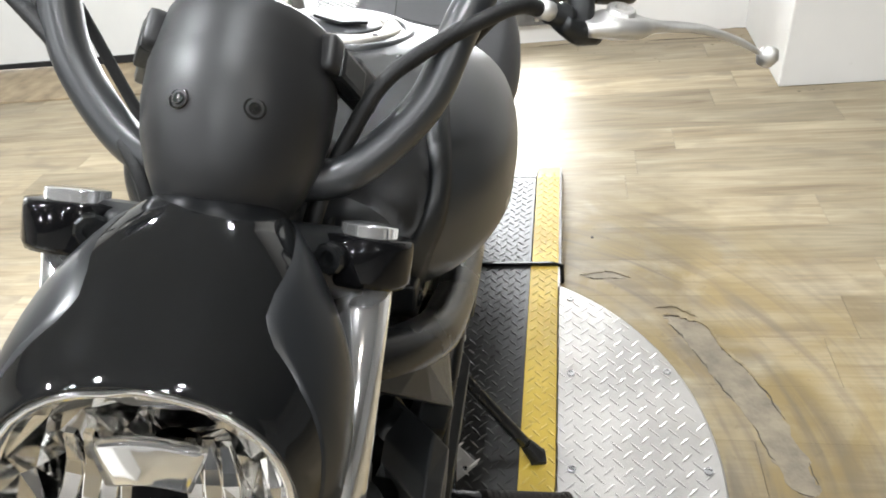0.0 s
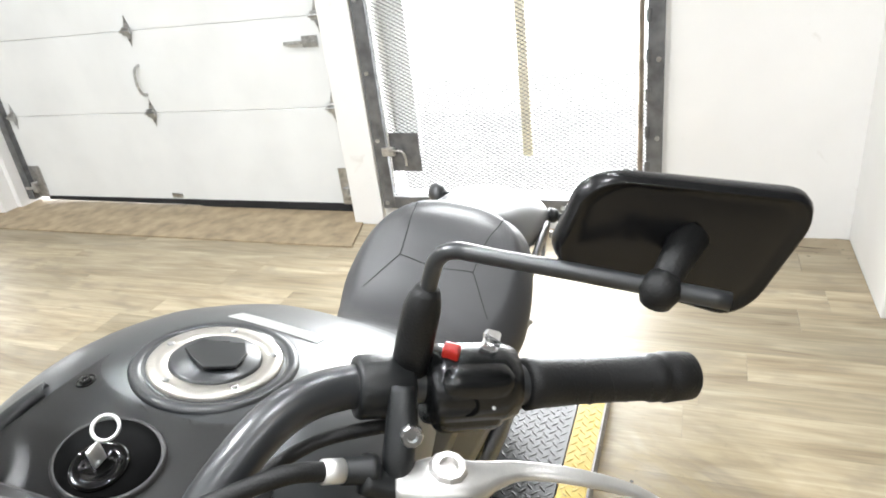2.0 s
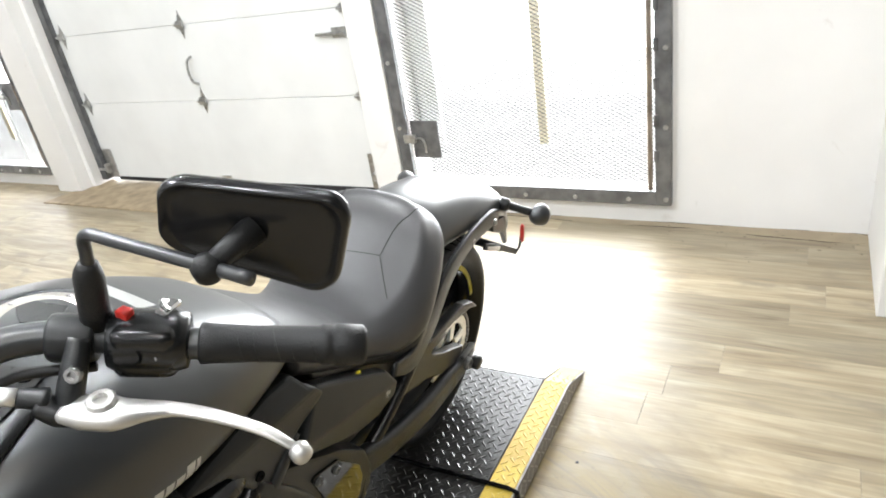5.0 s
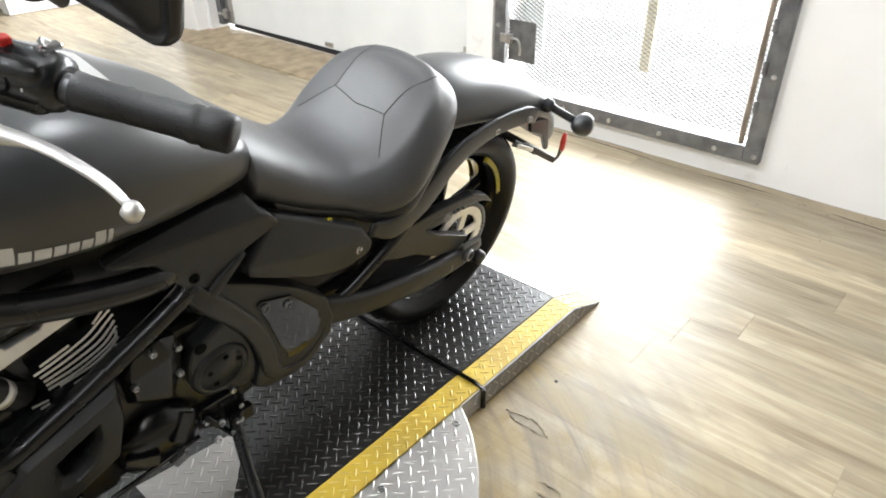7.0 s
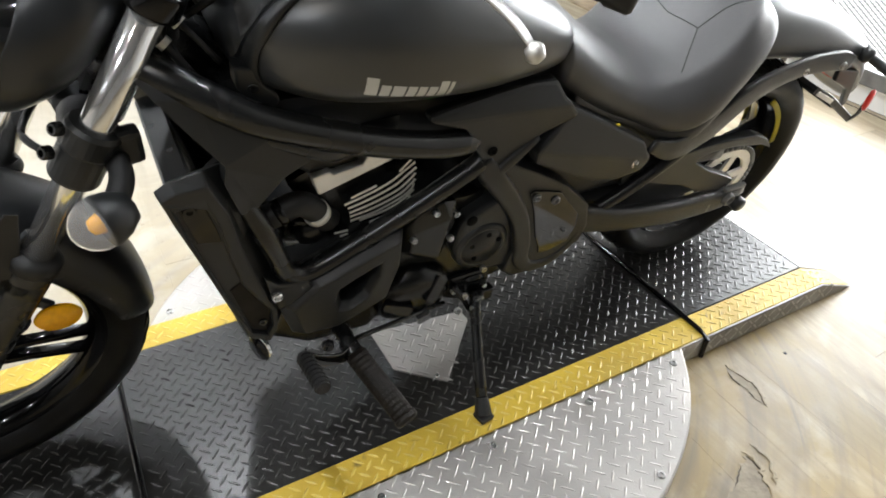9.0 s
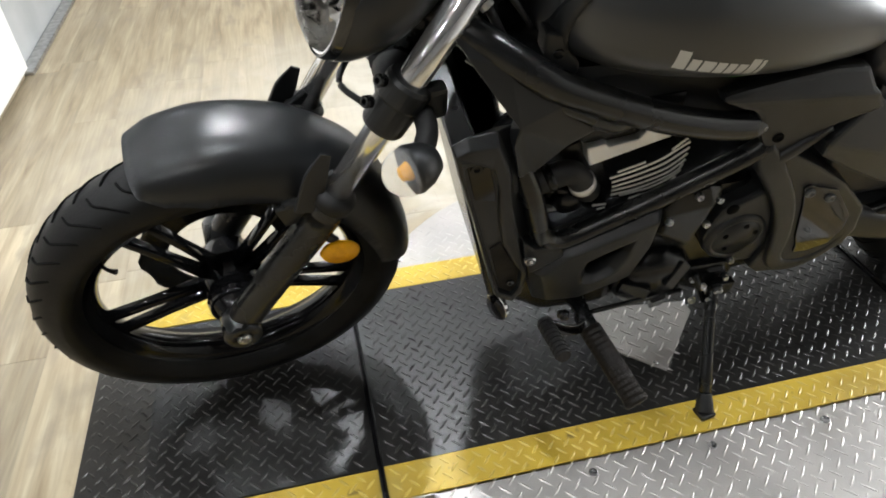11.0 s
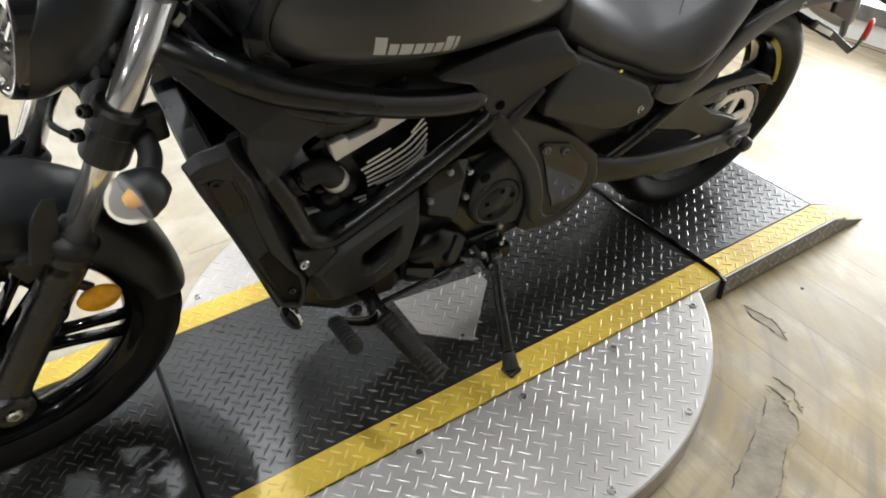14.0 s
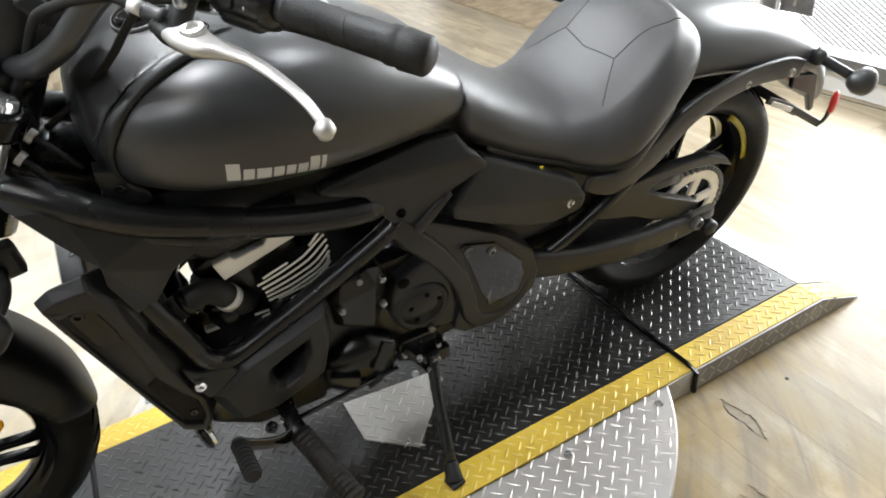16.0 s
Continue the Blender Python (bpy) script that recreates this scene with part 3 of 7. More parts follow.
pv = [ramp.verts.new(p) for p in ((XB - 0.14, -3.66, 0.001), (-1.46, -3.80, 0.001), (-1.46, -0.93, 0.001), (XB - 0.14, -1.05, 0.001), (XB - 0.14, -3.66, 0.011), (-1.462, -3.80, 0.009), (-1.462, -0.93, 0.009), (XB - 0.14, -1.05, 0.011))]
for f in ((0, 1, 2, 3), (4, 5, 6, 7), (0, 1, 5, 4), (1, 2, 6, 5), (2, 3, 7, 6), (3, 0, 4, 7)):
    ramp.faces.new([pv[i] for i in f])
tagged(part("threshold_board", ramp, PLY), "scuffed plywood threshold board at the garage door", "threshold")


def gate(opening, lock_left, label):
    y0, y1, z0, z1 = opening
    g = thing("mesh_gate", pose(XB + 0.012, 0, 0), label, "gate", "mesh gates")
    w = 0.062
    for lo, hi in (((y0 - w, z0 - w + 0.03), (y0 + 0.005, z1)), ((y1 - 0.005, z0 - w + 0.03), (y1 + w, z1)), ((y0 + 0.005, z0 - w + 0.03), (y1 - 0.005, z0 + 0.035))):
        part("frame_bar", box((-0.012, lo[0], lo[1]), (0.026, hi[0], hi[1]), 0.003), STEEL, g)
    part("frame_bar", box((-0.012, y0 - w, z1), (0.026, y1 + w, z1 + 0.06), 0.003), STEEL, g)
    part("hinge_tube", tube([(0.01, y1 - 0.03, z0 + 0.04), (0.01, y1 - 0.03, z1 - 0.02)], 0.012, 1, 8), RUST, g, "bare steel hinge tube")
    k = 0
    z = z0 + 0.18
    while z < z1:
        part("gate_hinge", tube([(0.024, y1 + 0.0, z), (0.024, y1 + 0.0, z + 0.05)], 0.011, 1, 8), STEEL, g)
        z += 0.16
    z = z0 + 0.0
    while z < z1:
        for y in (y0 - 0.035, y1 + 0.04):
            part("rivet", bolt((0.026, y, z), (1, 0, 0), 0.011, 0.008), GALV, g)
        z += 0.335
    for i in range(5):
        part("rivet", bolt((0.026, y0 + (i + 0.5) * (y1 - y0) / 5, z0 - 0.005), (1, 0, 0), 0.011, 0.008), GALV, g)
    # expanded metal: long diamonds of flat strands
    bm = bmesh.new()
    px, pz, th = 0.034, 0.0092, 0.0012
    ny, nz = int((y1 - y0 + 0.04) / px), int((z1 - z0) / pz)
    for j in range(nz):
        for i in range(ny):
            a = (y0 - 0.02 + (i + 0.5 * (j % 2)) * px, z0 + 0.02 + j * pz)
            for s in (-0.5, 0.5):
                b = (a[0] + s * px, a[1] + pz)
                vs = [bm.verts.new((x, y, zz)) for x, (y, zz) in ((0.002, (a[0], a[1] - th)), (-0.002, (a[0], a[1] + th)), (-0.002, (b[0], b[1] + th)), (0.002, (b[0], b[1] - th)))]
                bm.faces.new(vs)
    part("expanded_mesh", bm, MESH, g, "expanded metal mesh", kind="stuff")
    yl = y0 + 0.11 if lock_left else y1 - 0.11
    zl = 0.40 if lock_left else 0.71
    part("lock_plate", box((0.003, yl - 0.09, zl - 0.10), (0.012, yl + 0.07, zl + 0.10), 0.003), STEEL, g, "dark perforated lock plate")
    part("latch", join(box((0.012, yl - 0.13, zl - 0.015), (0.035, yl - 0.06, zl + 0.03), 0.004), tube([(0.03, yl - 0.1, zl + 0.01), (0.04, yl - 0.02, zl + 0.015), (0.04, yl + 0.0, zl - 0.02), (0.04, yl + 0.0, zl - 0.06)], 0.006, 5, 8)), GALV, g, "galvanised sliding latch")
    yc = (y0 + y1) / 2
    part("door_stile", box((-0.15, yc + 0.035, z0 + 0.2), (-0.13, yc + 0.085, z1), 0.004), OCHRE, g, "pale ochre door stile behind the mesh")
    part("door_stile", box((-0.15, y0, z0 + 0.2), (-0.13, y0 + 0.13, z1), 0.004), PALEDOOR, g, "pale door stile behind the mesh")
    # upper lock, and the rod between the two
    part("lock_plate", box((0.003, yl - 0.09, 1.14), (0.012, yl + 0.07, 1.36), 0.003), STEEL, g, "dark perforated lock plate")
    part("latch", join(box((0.012, yl - 0.13, 1.225), (0.035, yl - 0.06, 1.27), 0.004), tube([(0.03, yl - 0.1, 1.25), (0.04, yl - 0.02, 1.255), (0.04, yl + 0.0, 1.22), (0.04, yl + 0.0, 1.18)], 0.006, 5, 8)), GALV, g, "galvanised sliding latch")
    part("latch_rod", tube([(0.03, yl - 0.085, 0.2), (0.03, yl - 0.085, 1.3)], 0.004, 1, 6), GALV, g, "thin latch rod")
    return g


gate(GATE, True, "dark steel gate with expanded mesh over a bright doorway")
gate(SIDE, False, "dark steel gate with mesh beside the garage door")

# white shelving at the far side
sh = thing("shelf_unit", pose(-1.25, -5.42, 0), "white open shelf unit with cloth and black box", "shelf")
part("side_panel", box((-0.5, -0.16, 0), (0.29, 0, 2.6), 0.004), WALL, sh)
part("side_panel", box((-0.5, -2.2, 0), (0.29, -2.12, 2.6), 0.004), WALL, sh)
for z in (0.12, 0.62, 1.12, 1.62):
    part("shelf_board", box((-0.5, -2.12, z - 0.04), (0.27, -0.16, z), 0.004), WALL, sh)
part("plinth", box((-0.5, -2.12, 0), (0.24, -0.16, 0.08), 0.003), WALL, sh)
part("back_panel", box((-0.52, -2.12, 0), (-0.5, -0.16, 2.6), 0.002), WALL, sh)
tagged(part("storage_box", box((-1.2, -6.1, 0.121), (-0.95, -5.7, 0.43), 0.03, 3), BLACKCLOTH, smooth=True), "black fabric box on the lower shelf", "box")
bmc = bmesh.new()
bmesh.ops.create_icosphere(bmc, subdivisions=4, radius=1)
for v in bmc.verts:
    n3 = noise.noise(v.co * 2.2) * 0.35 + noise.noise(v.co * 6) * 0.12
    v.co = Vector((v.co.x * 0.2, v.co.y * 0.36, max(-0.09, v.co.z * 0.14))) * (1 + n3)
    v.co += Vector((-1.06, -6.0, 0.715))
tagged(part("folded_cloth", bmc, OLIVE, smooth=True), "crumpled olive cloth on the shelf", "cloth")

# grey partition foot by the far side
pt = thing("display_plinth", pose(0, 0, 0), "grey display plinth with a pale metal edge", "plinth")
part("plinth_body", box((2.485, -4.2, 0), (4.4, -1.9, 0.5), 0.006), GREY, pt)
part("edge_trim", box((2.425, -4.2, 0), (2.482, -1.88, 0.018), 0.004), GALV, pt, "pale metal floor trim")
cab = thing("white_cabinet", pose(0, 0, 0), "plain white cabinet with a dark kick strip", "cabinet")
part("cabinet_body", box((2.44, -1.88, 0.03), (3.1, -0.6, 1.0), 0.006), WALL, cab)
part("kick_strip", box((2.46, -1.86, 0.0), (3.08, -0.62, 0.03)), STAIN, cab, "scuffed brown kick strip")

# ---- turntable with the loading ramps ----
H, X1, X2, YA, YB = 0.07, 0.0, 1.288, -0.2, 0.45
TX, TIPA, TIPB = 0.636, -0.606, 1.894
CX, CY, CR = 0.640, 0.125, 0.647
ST = 0.079


def lug_field(inside, step=0.0232, z=0.0, length=0.0143, width=0.0031, hgt=0.0016, box_=None):
    """Raised treads in a basket weave on a grid turned by 45 degrees."""
    vs, fs = [], []
    x0, x1, y0, y1 = box_
    n0 = int((max(abs(x0 - 0.64), abs(x1 - 0.64)) + max(abs(y0 - 0.125), abs(y1 - 0.125))) / step) + 2
    q = math.sqrt(0.5)
    for i in range(-n0, n0):
        for j in range(-n0, n0):
            x, y = 0.64 + (i - j) * step * q, 0.125 + (i + j) * step * q
            if not (x0 < x < x1 and y0 < y < y1 and inside(x, y)):
                continue
            ca, sa = (q, q) if (i + j) % 2 else (-q, q)
            n = len(vs)
            zz = z(x, y) if callable(z) else z
            for u, w, h in ((-length, 0, 0), (-length * 0.4, width, 0), (length * 0.4, width, 0), (length, 0, 0), (length * 0.4, -width, 0), (-length * 0.4, -width, 0), (-length * 0.5, 0, hgt), (length * 0.5, 0, hgt)):
                vs.append((x + u * ca - w * sa, y + u * sa + w * ca, zz + h))
            fs += [tuple(n + k for k in f) for f in ((0, 6, 1), (1, 6, 7, 2), (2, 7, 3), (3, 7, 4), (4, 7, 6, 5), (5, 6, 0))]
    bm = bmesh.new()
    me = bpy.data.meshes.new("tmp")
    me.from_pydata(vs, [], fs)
    bm.from_mesh(me)
    bpy.data.meshes.remove(me)
    return bm


tt = thing("turntable", None, "round aluminium tread plate turntable with a black deck", "turntable")
part("disc", lathe([(CR, 0.004), (CR, H - 0.006), (CR - 0.004, H - 0.003), (0.0001, H - 0.003)], 128, Matrix.Translation((CX, CY, 0))), DISC, tt, "aluminium tread plate disc", smooth=False)
inside_disc = lambda x, y: (x - CX) ** 2 + (y - CY) ** 2 < (CR - 0.012) ** 2 and not (YA - 0.004 < y < YB + 0.004)
part("disc_tread", lug_field(inside_disc, 0.0274, H - 0.003, 0.0172, 0.0027, 0.0012, box_=(CX - CR, CX + CR, CY - CR, CY + CR)), DISCLUG, tt, "raised aluminium treads", kind="stuff")
part("deck_plate", box((X1 + 0.004, YA + ST, 0.02), (X2 - 0.004, YB - ST, H)), DECK, tt, "black painted tread plate")
part("deck_side", box((X1 + 0.004, YA, 0.004), (X2 - 0.004, YA + 0.004, H - 0.003)), DISC, tt)
part("deck_side", box((X1 + 0.004, YB - 0.004, 0.004), (X2 - 0.004, YB, H - 0.003)), DISC, tt)
SILVER = [(0.735, 0.07), (0.50, 0.10), (0.50, 0.135), (0.641, 0.287), (0.735, 0.20)]
part("deck_tread", lug_field(lambda x, y: X1 + 0.012 < x < X2 - 0.012 and YA + ST < y < YB - ST, z=H, box_=(X1, X2, YA + ST, YB - ST)), DECKLUG, tt, "worn black treads", kind="stuff")
for y in (YA, YB - ST):
    part("edge_strip", box((X1 + 0.004, y + (0.004 if y == YA else 0), 0.022), (X2 - 0.004, y + ST - (0.004 if y != YA else 0), H + 0.0005), 0.0015), YELLOW, tt, "scuffed yellow painted edge")
    part("strip_tread", lug_field(lambda x, yy: X1 + 0.012 < x < X2 - 0.012, z=H + 0.0005, hgt=0.0017, box_=(X1, X2, y + 0.01, y + ST - 0.01)), YELLOWLUG, tt, kind="stuff")
bmx = bmesh.new()
lo_, hi_ = [[bmx.verts.new((x, y, z)) for x, y in SILVER] for z in (H + 0.001, H + 0.004)]
bmx.faces.new(hi_)
for i in range(5):
    bmx.faces.new((lo_[i], lo_[(i + 1) % 5], hi_[(i + 1) % 5], hi_[i]))
part("bare_patch", bmx, DISC, tt, "bare aluminium patch plate")


def in_poly(x, y, poly):
    odd = False
    for (ax, ay), (bx, by) in zip(poly, poly[1:] + poly[:1]):
        if (ay > y) != (by > y) and x < (bx - ax) * (y - ay) / (by - ay) + ax:
            odd = not odd
    return odd


part("patch_tread", lug_field(lambda x, y: in_poly(x, y, SILVER), 0.0274, H + 0.004, 0.0172, 0.0029, 0.0016, (0.5, 0.74, 0.07, 0.29)), DISCLUG, tt, kind="stuff")
part("patch_screw", bolt((0.655, 0.262, H + 0.004), (0, 0, 1), 0.006, 0.003), BOLT, tt)
for i in range(5):
    for y in (0.478, CY * 2 - 0.478):
        part("plate_bolt", bolt((0.135 + 0.2525 * i, y, H - 0.003), (0, 0, 1), 0.009, 0.004), BOLT, tt)
for x, y in ((0.377, 0.692), (0.631, 0.742), (0.885, 0.705)):
    part("plate_bolt", bolt((x, y, H - 0.003), (0, 0, 1), 0.009, 0.004), BOLT, tt)
    part("plate_bolt", bolt((x, 2 * CY - y, H - 0.003), (0, 0, 1), 0.009, 0.004), BOLT, tt)


def side_lugs(xs, y):
    """Treads on an upright side, leaning one way and the other."""
    out = []
    for k, x in enumerate(xs):
        for q, z in enumerate((0.024, 0.05)):
            out.append(box((-0.0125, 0, -0.0022), (0.0125, 0.0018, 0.0022), 0, 1, Matrix.Translation((x, y, z)) @ pose(0, 0, 0, 0, 45 if (k + q) % 2 else -45, 0)))
    return join(*out)


def ramp_piece(hx, tip, label):
    s = 1 if tip > hx else -1
    bev = tip - s * 0.159
    r = thing("loading_ramp", None, label, "ramp", "loading ramps")
    zf = lambda x, y=0: H if (x - bev) * s < 0 else max(0.004, H * (tip - x) / (tip - bev))

    def slab(y0, y1, top, material, name, lab=""):
        pr = [(hx + s * 0.006, 0.006), (hx + s * 0.006, H + top), (bev, H + top), (tip, 0.006 + top), (tip, 0.004)]
        part(name, plate(pr, y0, y1, 0.001, 1), material, r, lab)

    slab(YA + ST, YB - ST, 0, DECK, "ramp_plate", "black painted tread plate")
    for y in (YA, YB - ST):
        slab(y + 0.003, y + ST - 0.003, 0.0005, YELLOW, "edge_strip", "scuffed yellow painted edge")
        yy = y if y == YA else y + ST
        slab(yy - 0.003, yy + 0.003, -0.0015, SIDEPLATE, "ramp_side", "bare aluminium side")
        part("strip_tread", lug_field(lambda x, q: (x - hx) * s > 0.016 and (tip - x) * s > 0.012, z=lambda x, q: zf(x) + 0.0005, hgt=0.0017, box_=(min(hx, tip), max(hx, tip), y + 0.01, y + ST - 0.01)), YELLOWLUG, r, kind="stuff")
    part("ramp_tread", lug_field(lambda x, q: (x - hx) * s > 0.016 and (tip - x) * s > 0.168, z=H, box_=(min(hx, tip), max(hx, tip), YA + ST, YB - ST)), DECKLUG, r, kind="stuff")
    part("lip_tread", lug_field(lambda x, q: (bev - x) * s < -0.004 and (tip - x) * s > 0.008, z=lambda x, q: zf(x) + 0.0045, hgt=0.0016, box_=(min(hx, tip), max(hx, tip), YA + ST, YB - ST)), LIPLUG if s < 0 else DECKLUG, r, "raised lip treads", kind="stuff")
    if s < 0:
        part("lip_plate", plate([(bev - 0.006, H + 0.0004), (bev - 0.006, H + 0.0012 - 0.0037), (tip + 0.002, 0.0075), (tip + 0.002, 0.0067)], YA + ST, YB - ST, 0, 1), LIP, r, "bare aluminium lip")
    part("side_tread", side_lugs([hx + s * (0.03 + 0.0274 * i) for i in range(18)], YB + 0.002), DISCLUG, r, kind="stuff")
    part("hinge_rod", tube([(hx, YA - 0.004, 0.006), (hx, YA - 0.008, H - 0.004), (hx, YA + 0.02, H + 0.004), (hx, YB - 0.02, H + 0.004), (hx, YB + 0.006, H - 0.004), (hx, YB + 0.006, 0.006)], 0.0065, 1, 8), GLOSS, r, "black rod along the hinge")
    return r


ramp_piece(X1, TIPA, "black tread plate loading ramp with yellow edges, behind the rear wheel")
ramp_piece(X2, TIPB, "black tread plate loading ramp with yellow edges, under the front wheel")

part("side_tread", side_lugs([0.02, 0.047, 0.075, 1.2, 1.227, 1.254], YB), DISC, tt, kind="stuff")


# ---- floor damage round the turntable ----
def ragged(name, pts, z, material, label, cat, jag=0.006, thick=0.0006, seed=1):
    """A thin patch with an uneven edge."""
    rg = random.Random(seed)
    ring_ = spline([(x, y, 0) for x, y in pts] + [(*pts[0], 0)], 6)[:-1]
    bm = bmesh.new()
    top = [bm.verts.new((p.x + rg.uniform(-jag, jag), p.y + rg.uniform(-jag, jag), z)) for p in ring_]
    f = bm.faces.new(top)
    bmesh.ops.triangulate(bm, faces=[f])
    ex = bmesh.ops.extrude_face_region(bm, geom=bm.faces[:])
    for v in ex["geom"]:
        if isinstance(v, bmesh.types.BMVert):
            v.co.z -= thick
    patch = tagged(part(name, bm, material), label, cat)
    edge, k = [(p.x, p.y, z + 0.0004) for p in ring_], 0
    while k < len(edge) - 5:
        n = rg.randint(4, 11)
        run = edge[k:k + n]
        if len(run) > 2:
            part("torn_edge", tube([(x + rg.uniform(-jag, jag) * 0.5, y + rg.uniform(-jag, jag) * 0.5, w) for x, y, w in run], 0.0014, 1, 6, [0.3] + [rg.uniform(0.6, 1.2) for _ in run[2:]] + [0.3]), TORN, patch, "dark torn vinyl edge")
        k += n + rg.randint(0, 5)
    return patch


ragged("floor_gouge", [(0.128, 0.715), (0.135, 0.76), (0.165, 0.815), (0.24, 0.842), (0.29, 0.872), (0.354, 0.905), (0.466, 0.938), (0.568, 0.956), (0.625, 0.955), (0.622, 0.915), (0.54, 0.885), (0.452, 0.862), (0.355, 0.816), (0.285, 0.79), (0.209, 0.755), (0.16, 0.73)], 0.0008, SUB, "peeled gouge baring the grey-brown subfloor", "floor damage", seed=3)
ragged("floor_gouge", [(-0.036, 0.505), (-0.045, 0.545), (-0.05, 0.578), (-0.042, 0.61), (-0.026, 0.64), (-0.02, 0.61), (-0.022, 0.575), (-0.018, 0.545)], 0.0008, SUB, "small torn crack in the vinyl floor", "floor damage", 0.003, seed=5)
for pts, sd in (([(0.13, 0.70), (0.12, 0.735), (0.138, 0.77), (0.165, 0.818), (0.24, 0.845), (0.29, 0.876), (0.354, 0.908)], 1), ([(-0.034, 0.50), (-0.047, 0.545), (-0.052, 0.58), (-0.043, 0.612), (-0.025, 0.642)], 2), ([(0.10, 0.70), (0.09, 0.735), (0.112, 0.775), (0.13, 0.80)], 4)):
    rg = random.Random(sd)
    line = [Vector((p.x + rg.uniform(-0.004, 0.004), p.y + rg.uniform(-0.004, 0.004), 0.0016)) for p in spline([(x, y, 0) for x, y in pts], 5)]
    tagged(part("curled_edge", sweep(line, oblong(0.009, 0.003, 0.4), 1, (0, 0, 1), [0.2, 1, 0.7, 1.1, 0.3]), WOOD), "curled torn edge of the vinyl floor", "floor damage")
ragged("dirt_band", [(XB + 0.004, -0.86), (XB + 0.05, -0.6), (XB + 0.035, -0.2), (XB + 0.06, 0.2), (XB + 0.05, 0.6), (XB + 0.085, 0.95), (XB + 0.09, 1.27), (XB + 0.004, 1.275), (XB + 0.002, 0.9), (XB + 0.003, 0.4), (XB + 0.002, 0.0), (XB + 0.003, -0.4)], 0.0007, STAIN, "brown grime band along the wall's foot", "dirt", 0.006, seed=8)
rg = random.Random(12)
dirt = []
for k in range(90):
    if k < 60:
        px_, py_ = XB + 0.02 + abs(rg.gauss(0, 0.12)), rg.uniform(0.5, 1.27)
    else:
        px_, py_ = -1.14 + abs(rg.gauss(0, 0.03)), rg.uniform(1.29, 2.4)
    r_ = rg.uniform(0.0015, 0.005)
    dirt.append(lathe([(r_, 0), (r_ * 0.7, r_ * 0.4), (0.0001, r_ * 0.5)], 6, Matrix.Translation((px_, py_, 0.0002)) @ Matrix.Diagonal((1, rg.uniform(0.6, 2.2), 1, 1))))
tagged(part("floor_dirt", join(*dirt), SUB), "dark crumbs of dirt along the wall", "dirt", kind="stuff")
tagged(part("floor_speck", lathe([(0.005, 0), (0.004, 0.001), (0.0001, 0.0015)], 10, Matrix.Translation((-0.211, 0.545, 0))), SEAM), "small black speck on the floor", "speck")


# ---- motorcycle: x forward from the rear axle, y to its left, z up from its tyres ----
LEAN, TURN = 11.0, 9.0
bike = thing("motorcycle", Matrix.Translation((-0.074, 0.073, H)) @ pose(0, 0, 0, 0, 0, -0.8) @ pose(0, 0, 0, -LEAN, 0, 0), "satin black cruiser motorcycle leaning on its side stand", "motorcycle")
AXIS, FOOT = Vector((-0.515, 0, 0.857)).normalized(), Vector((1.695, 0, 0))
STEER = Matrix.Translation(FOOT) @ Matrix.Rotation(radians(TURN), 4, AXIS) @ Matrix.Translation(-FOOT)


def fixed(name, bm, material, label="", smooth=True, parent=None):
    return part(name, bm, material, parent or bike, label, smooth)


def front(name, bm, material, label="", smooth=True):
    ob = part(name, bm, material, bike, label, smooth)
    ob.matrix_basis = STEER
    return ob


def both(make, name, bm, material, label="", smooth=True):
    twin = flip(bm)
    a = make(name, bm, material, label, smooth)
    return a, make(name, twin, material, label, smooth)


def ring(x, w, zt, zb, zm, p=2.7, n=36, dx=0.0):
    out = []
    for i in range(n):
        a = 2 * math.pi * i / n
        c, s = math.cos(a), math.sin(a)
        y = w * math.copysign(abs(c) ** (2 / p), c)
        z = zm + (zt - zm if s > 0 else zm - zb) * math.copysign(abs(s) ** (2 / p), s)
        out.append((x + dx * (z - zm), y, z))
    return out


def smooth_rows(rows, per=4):
    """Glides through rows of numbers."""
    rows = [np.array(r, float) for r in rows]
    ext = [2 * rows[0] - rows[1]] + rows + [2 * rows[-1] - rows[-2]]
    out = []
    for i in range(1, len(ext) - 2):
        a, b, c, d = ext[i - 1:i + 3]
        for k in range(per):
            t = k / per
            out.append(0.5 * (2 * b + (c - a) * t + (2 * a - 5 * b + 4 * c - d) * t * t + (3 * b - a - 3 * c + d) * t ** 3))
    return out + [rows[-1]]


# fuel tank
TANK = [(1.085, 0.03, 0.905, 0.87, 0.885), (1.075, 0.09, 0.935, 0.835, 0.882), (1.05, 0.137, 0.96, 0.815, 0.88), (1.00, 0.175, 0.98, 0.80, 0.872), (0.93, 0.198, 0.993, 0.788, 0.866),
        (0.84, 0.202, 0.994, 0.775, 0.858), (0.74, 0.19, 0.968, 0.762, 0.848), (0.66, 0.172, 0.928, 0.758, 0.838), (0.60, 0.154, 0.893, 0.757, 0.828), (0.565, 0.138, 0.868, 0.76, 0.82), (0.548, 0.115, 0.85, 0.768, 0.815), (0.54, 0.06, 0.835, 0.785, 0.812)]
tank_rows = smooth_rows(TANK, 8)
tank = fixed("fuel_tank", loft([ring(*r, n=96) for r in tank_rows]), SATIN, "satin black fuel tank")


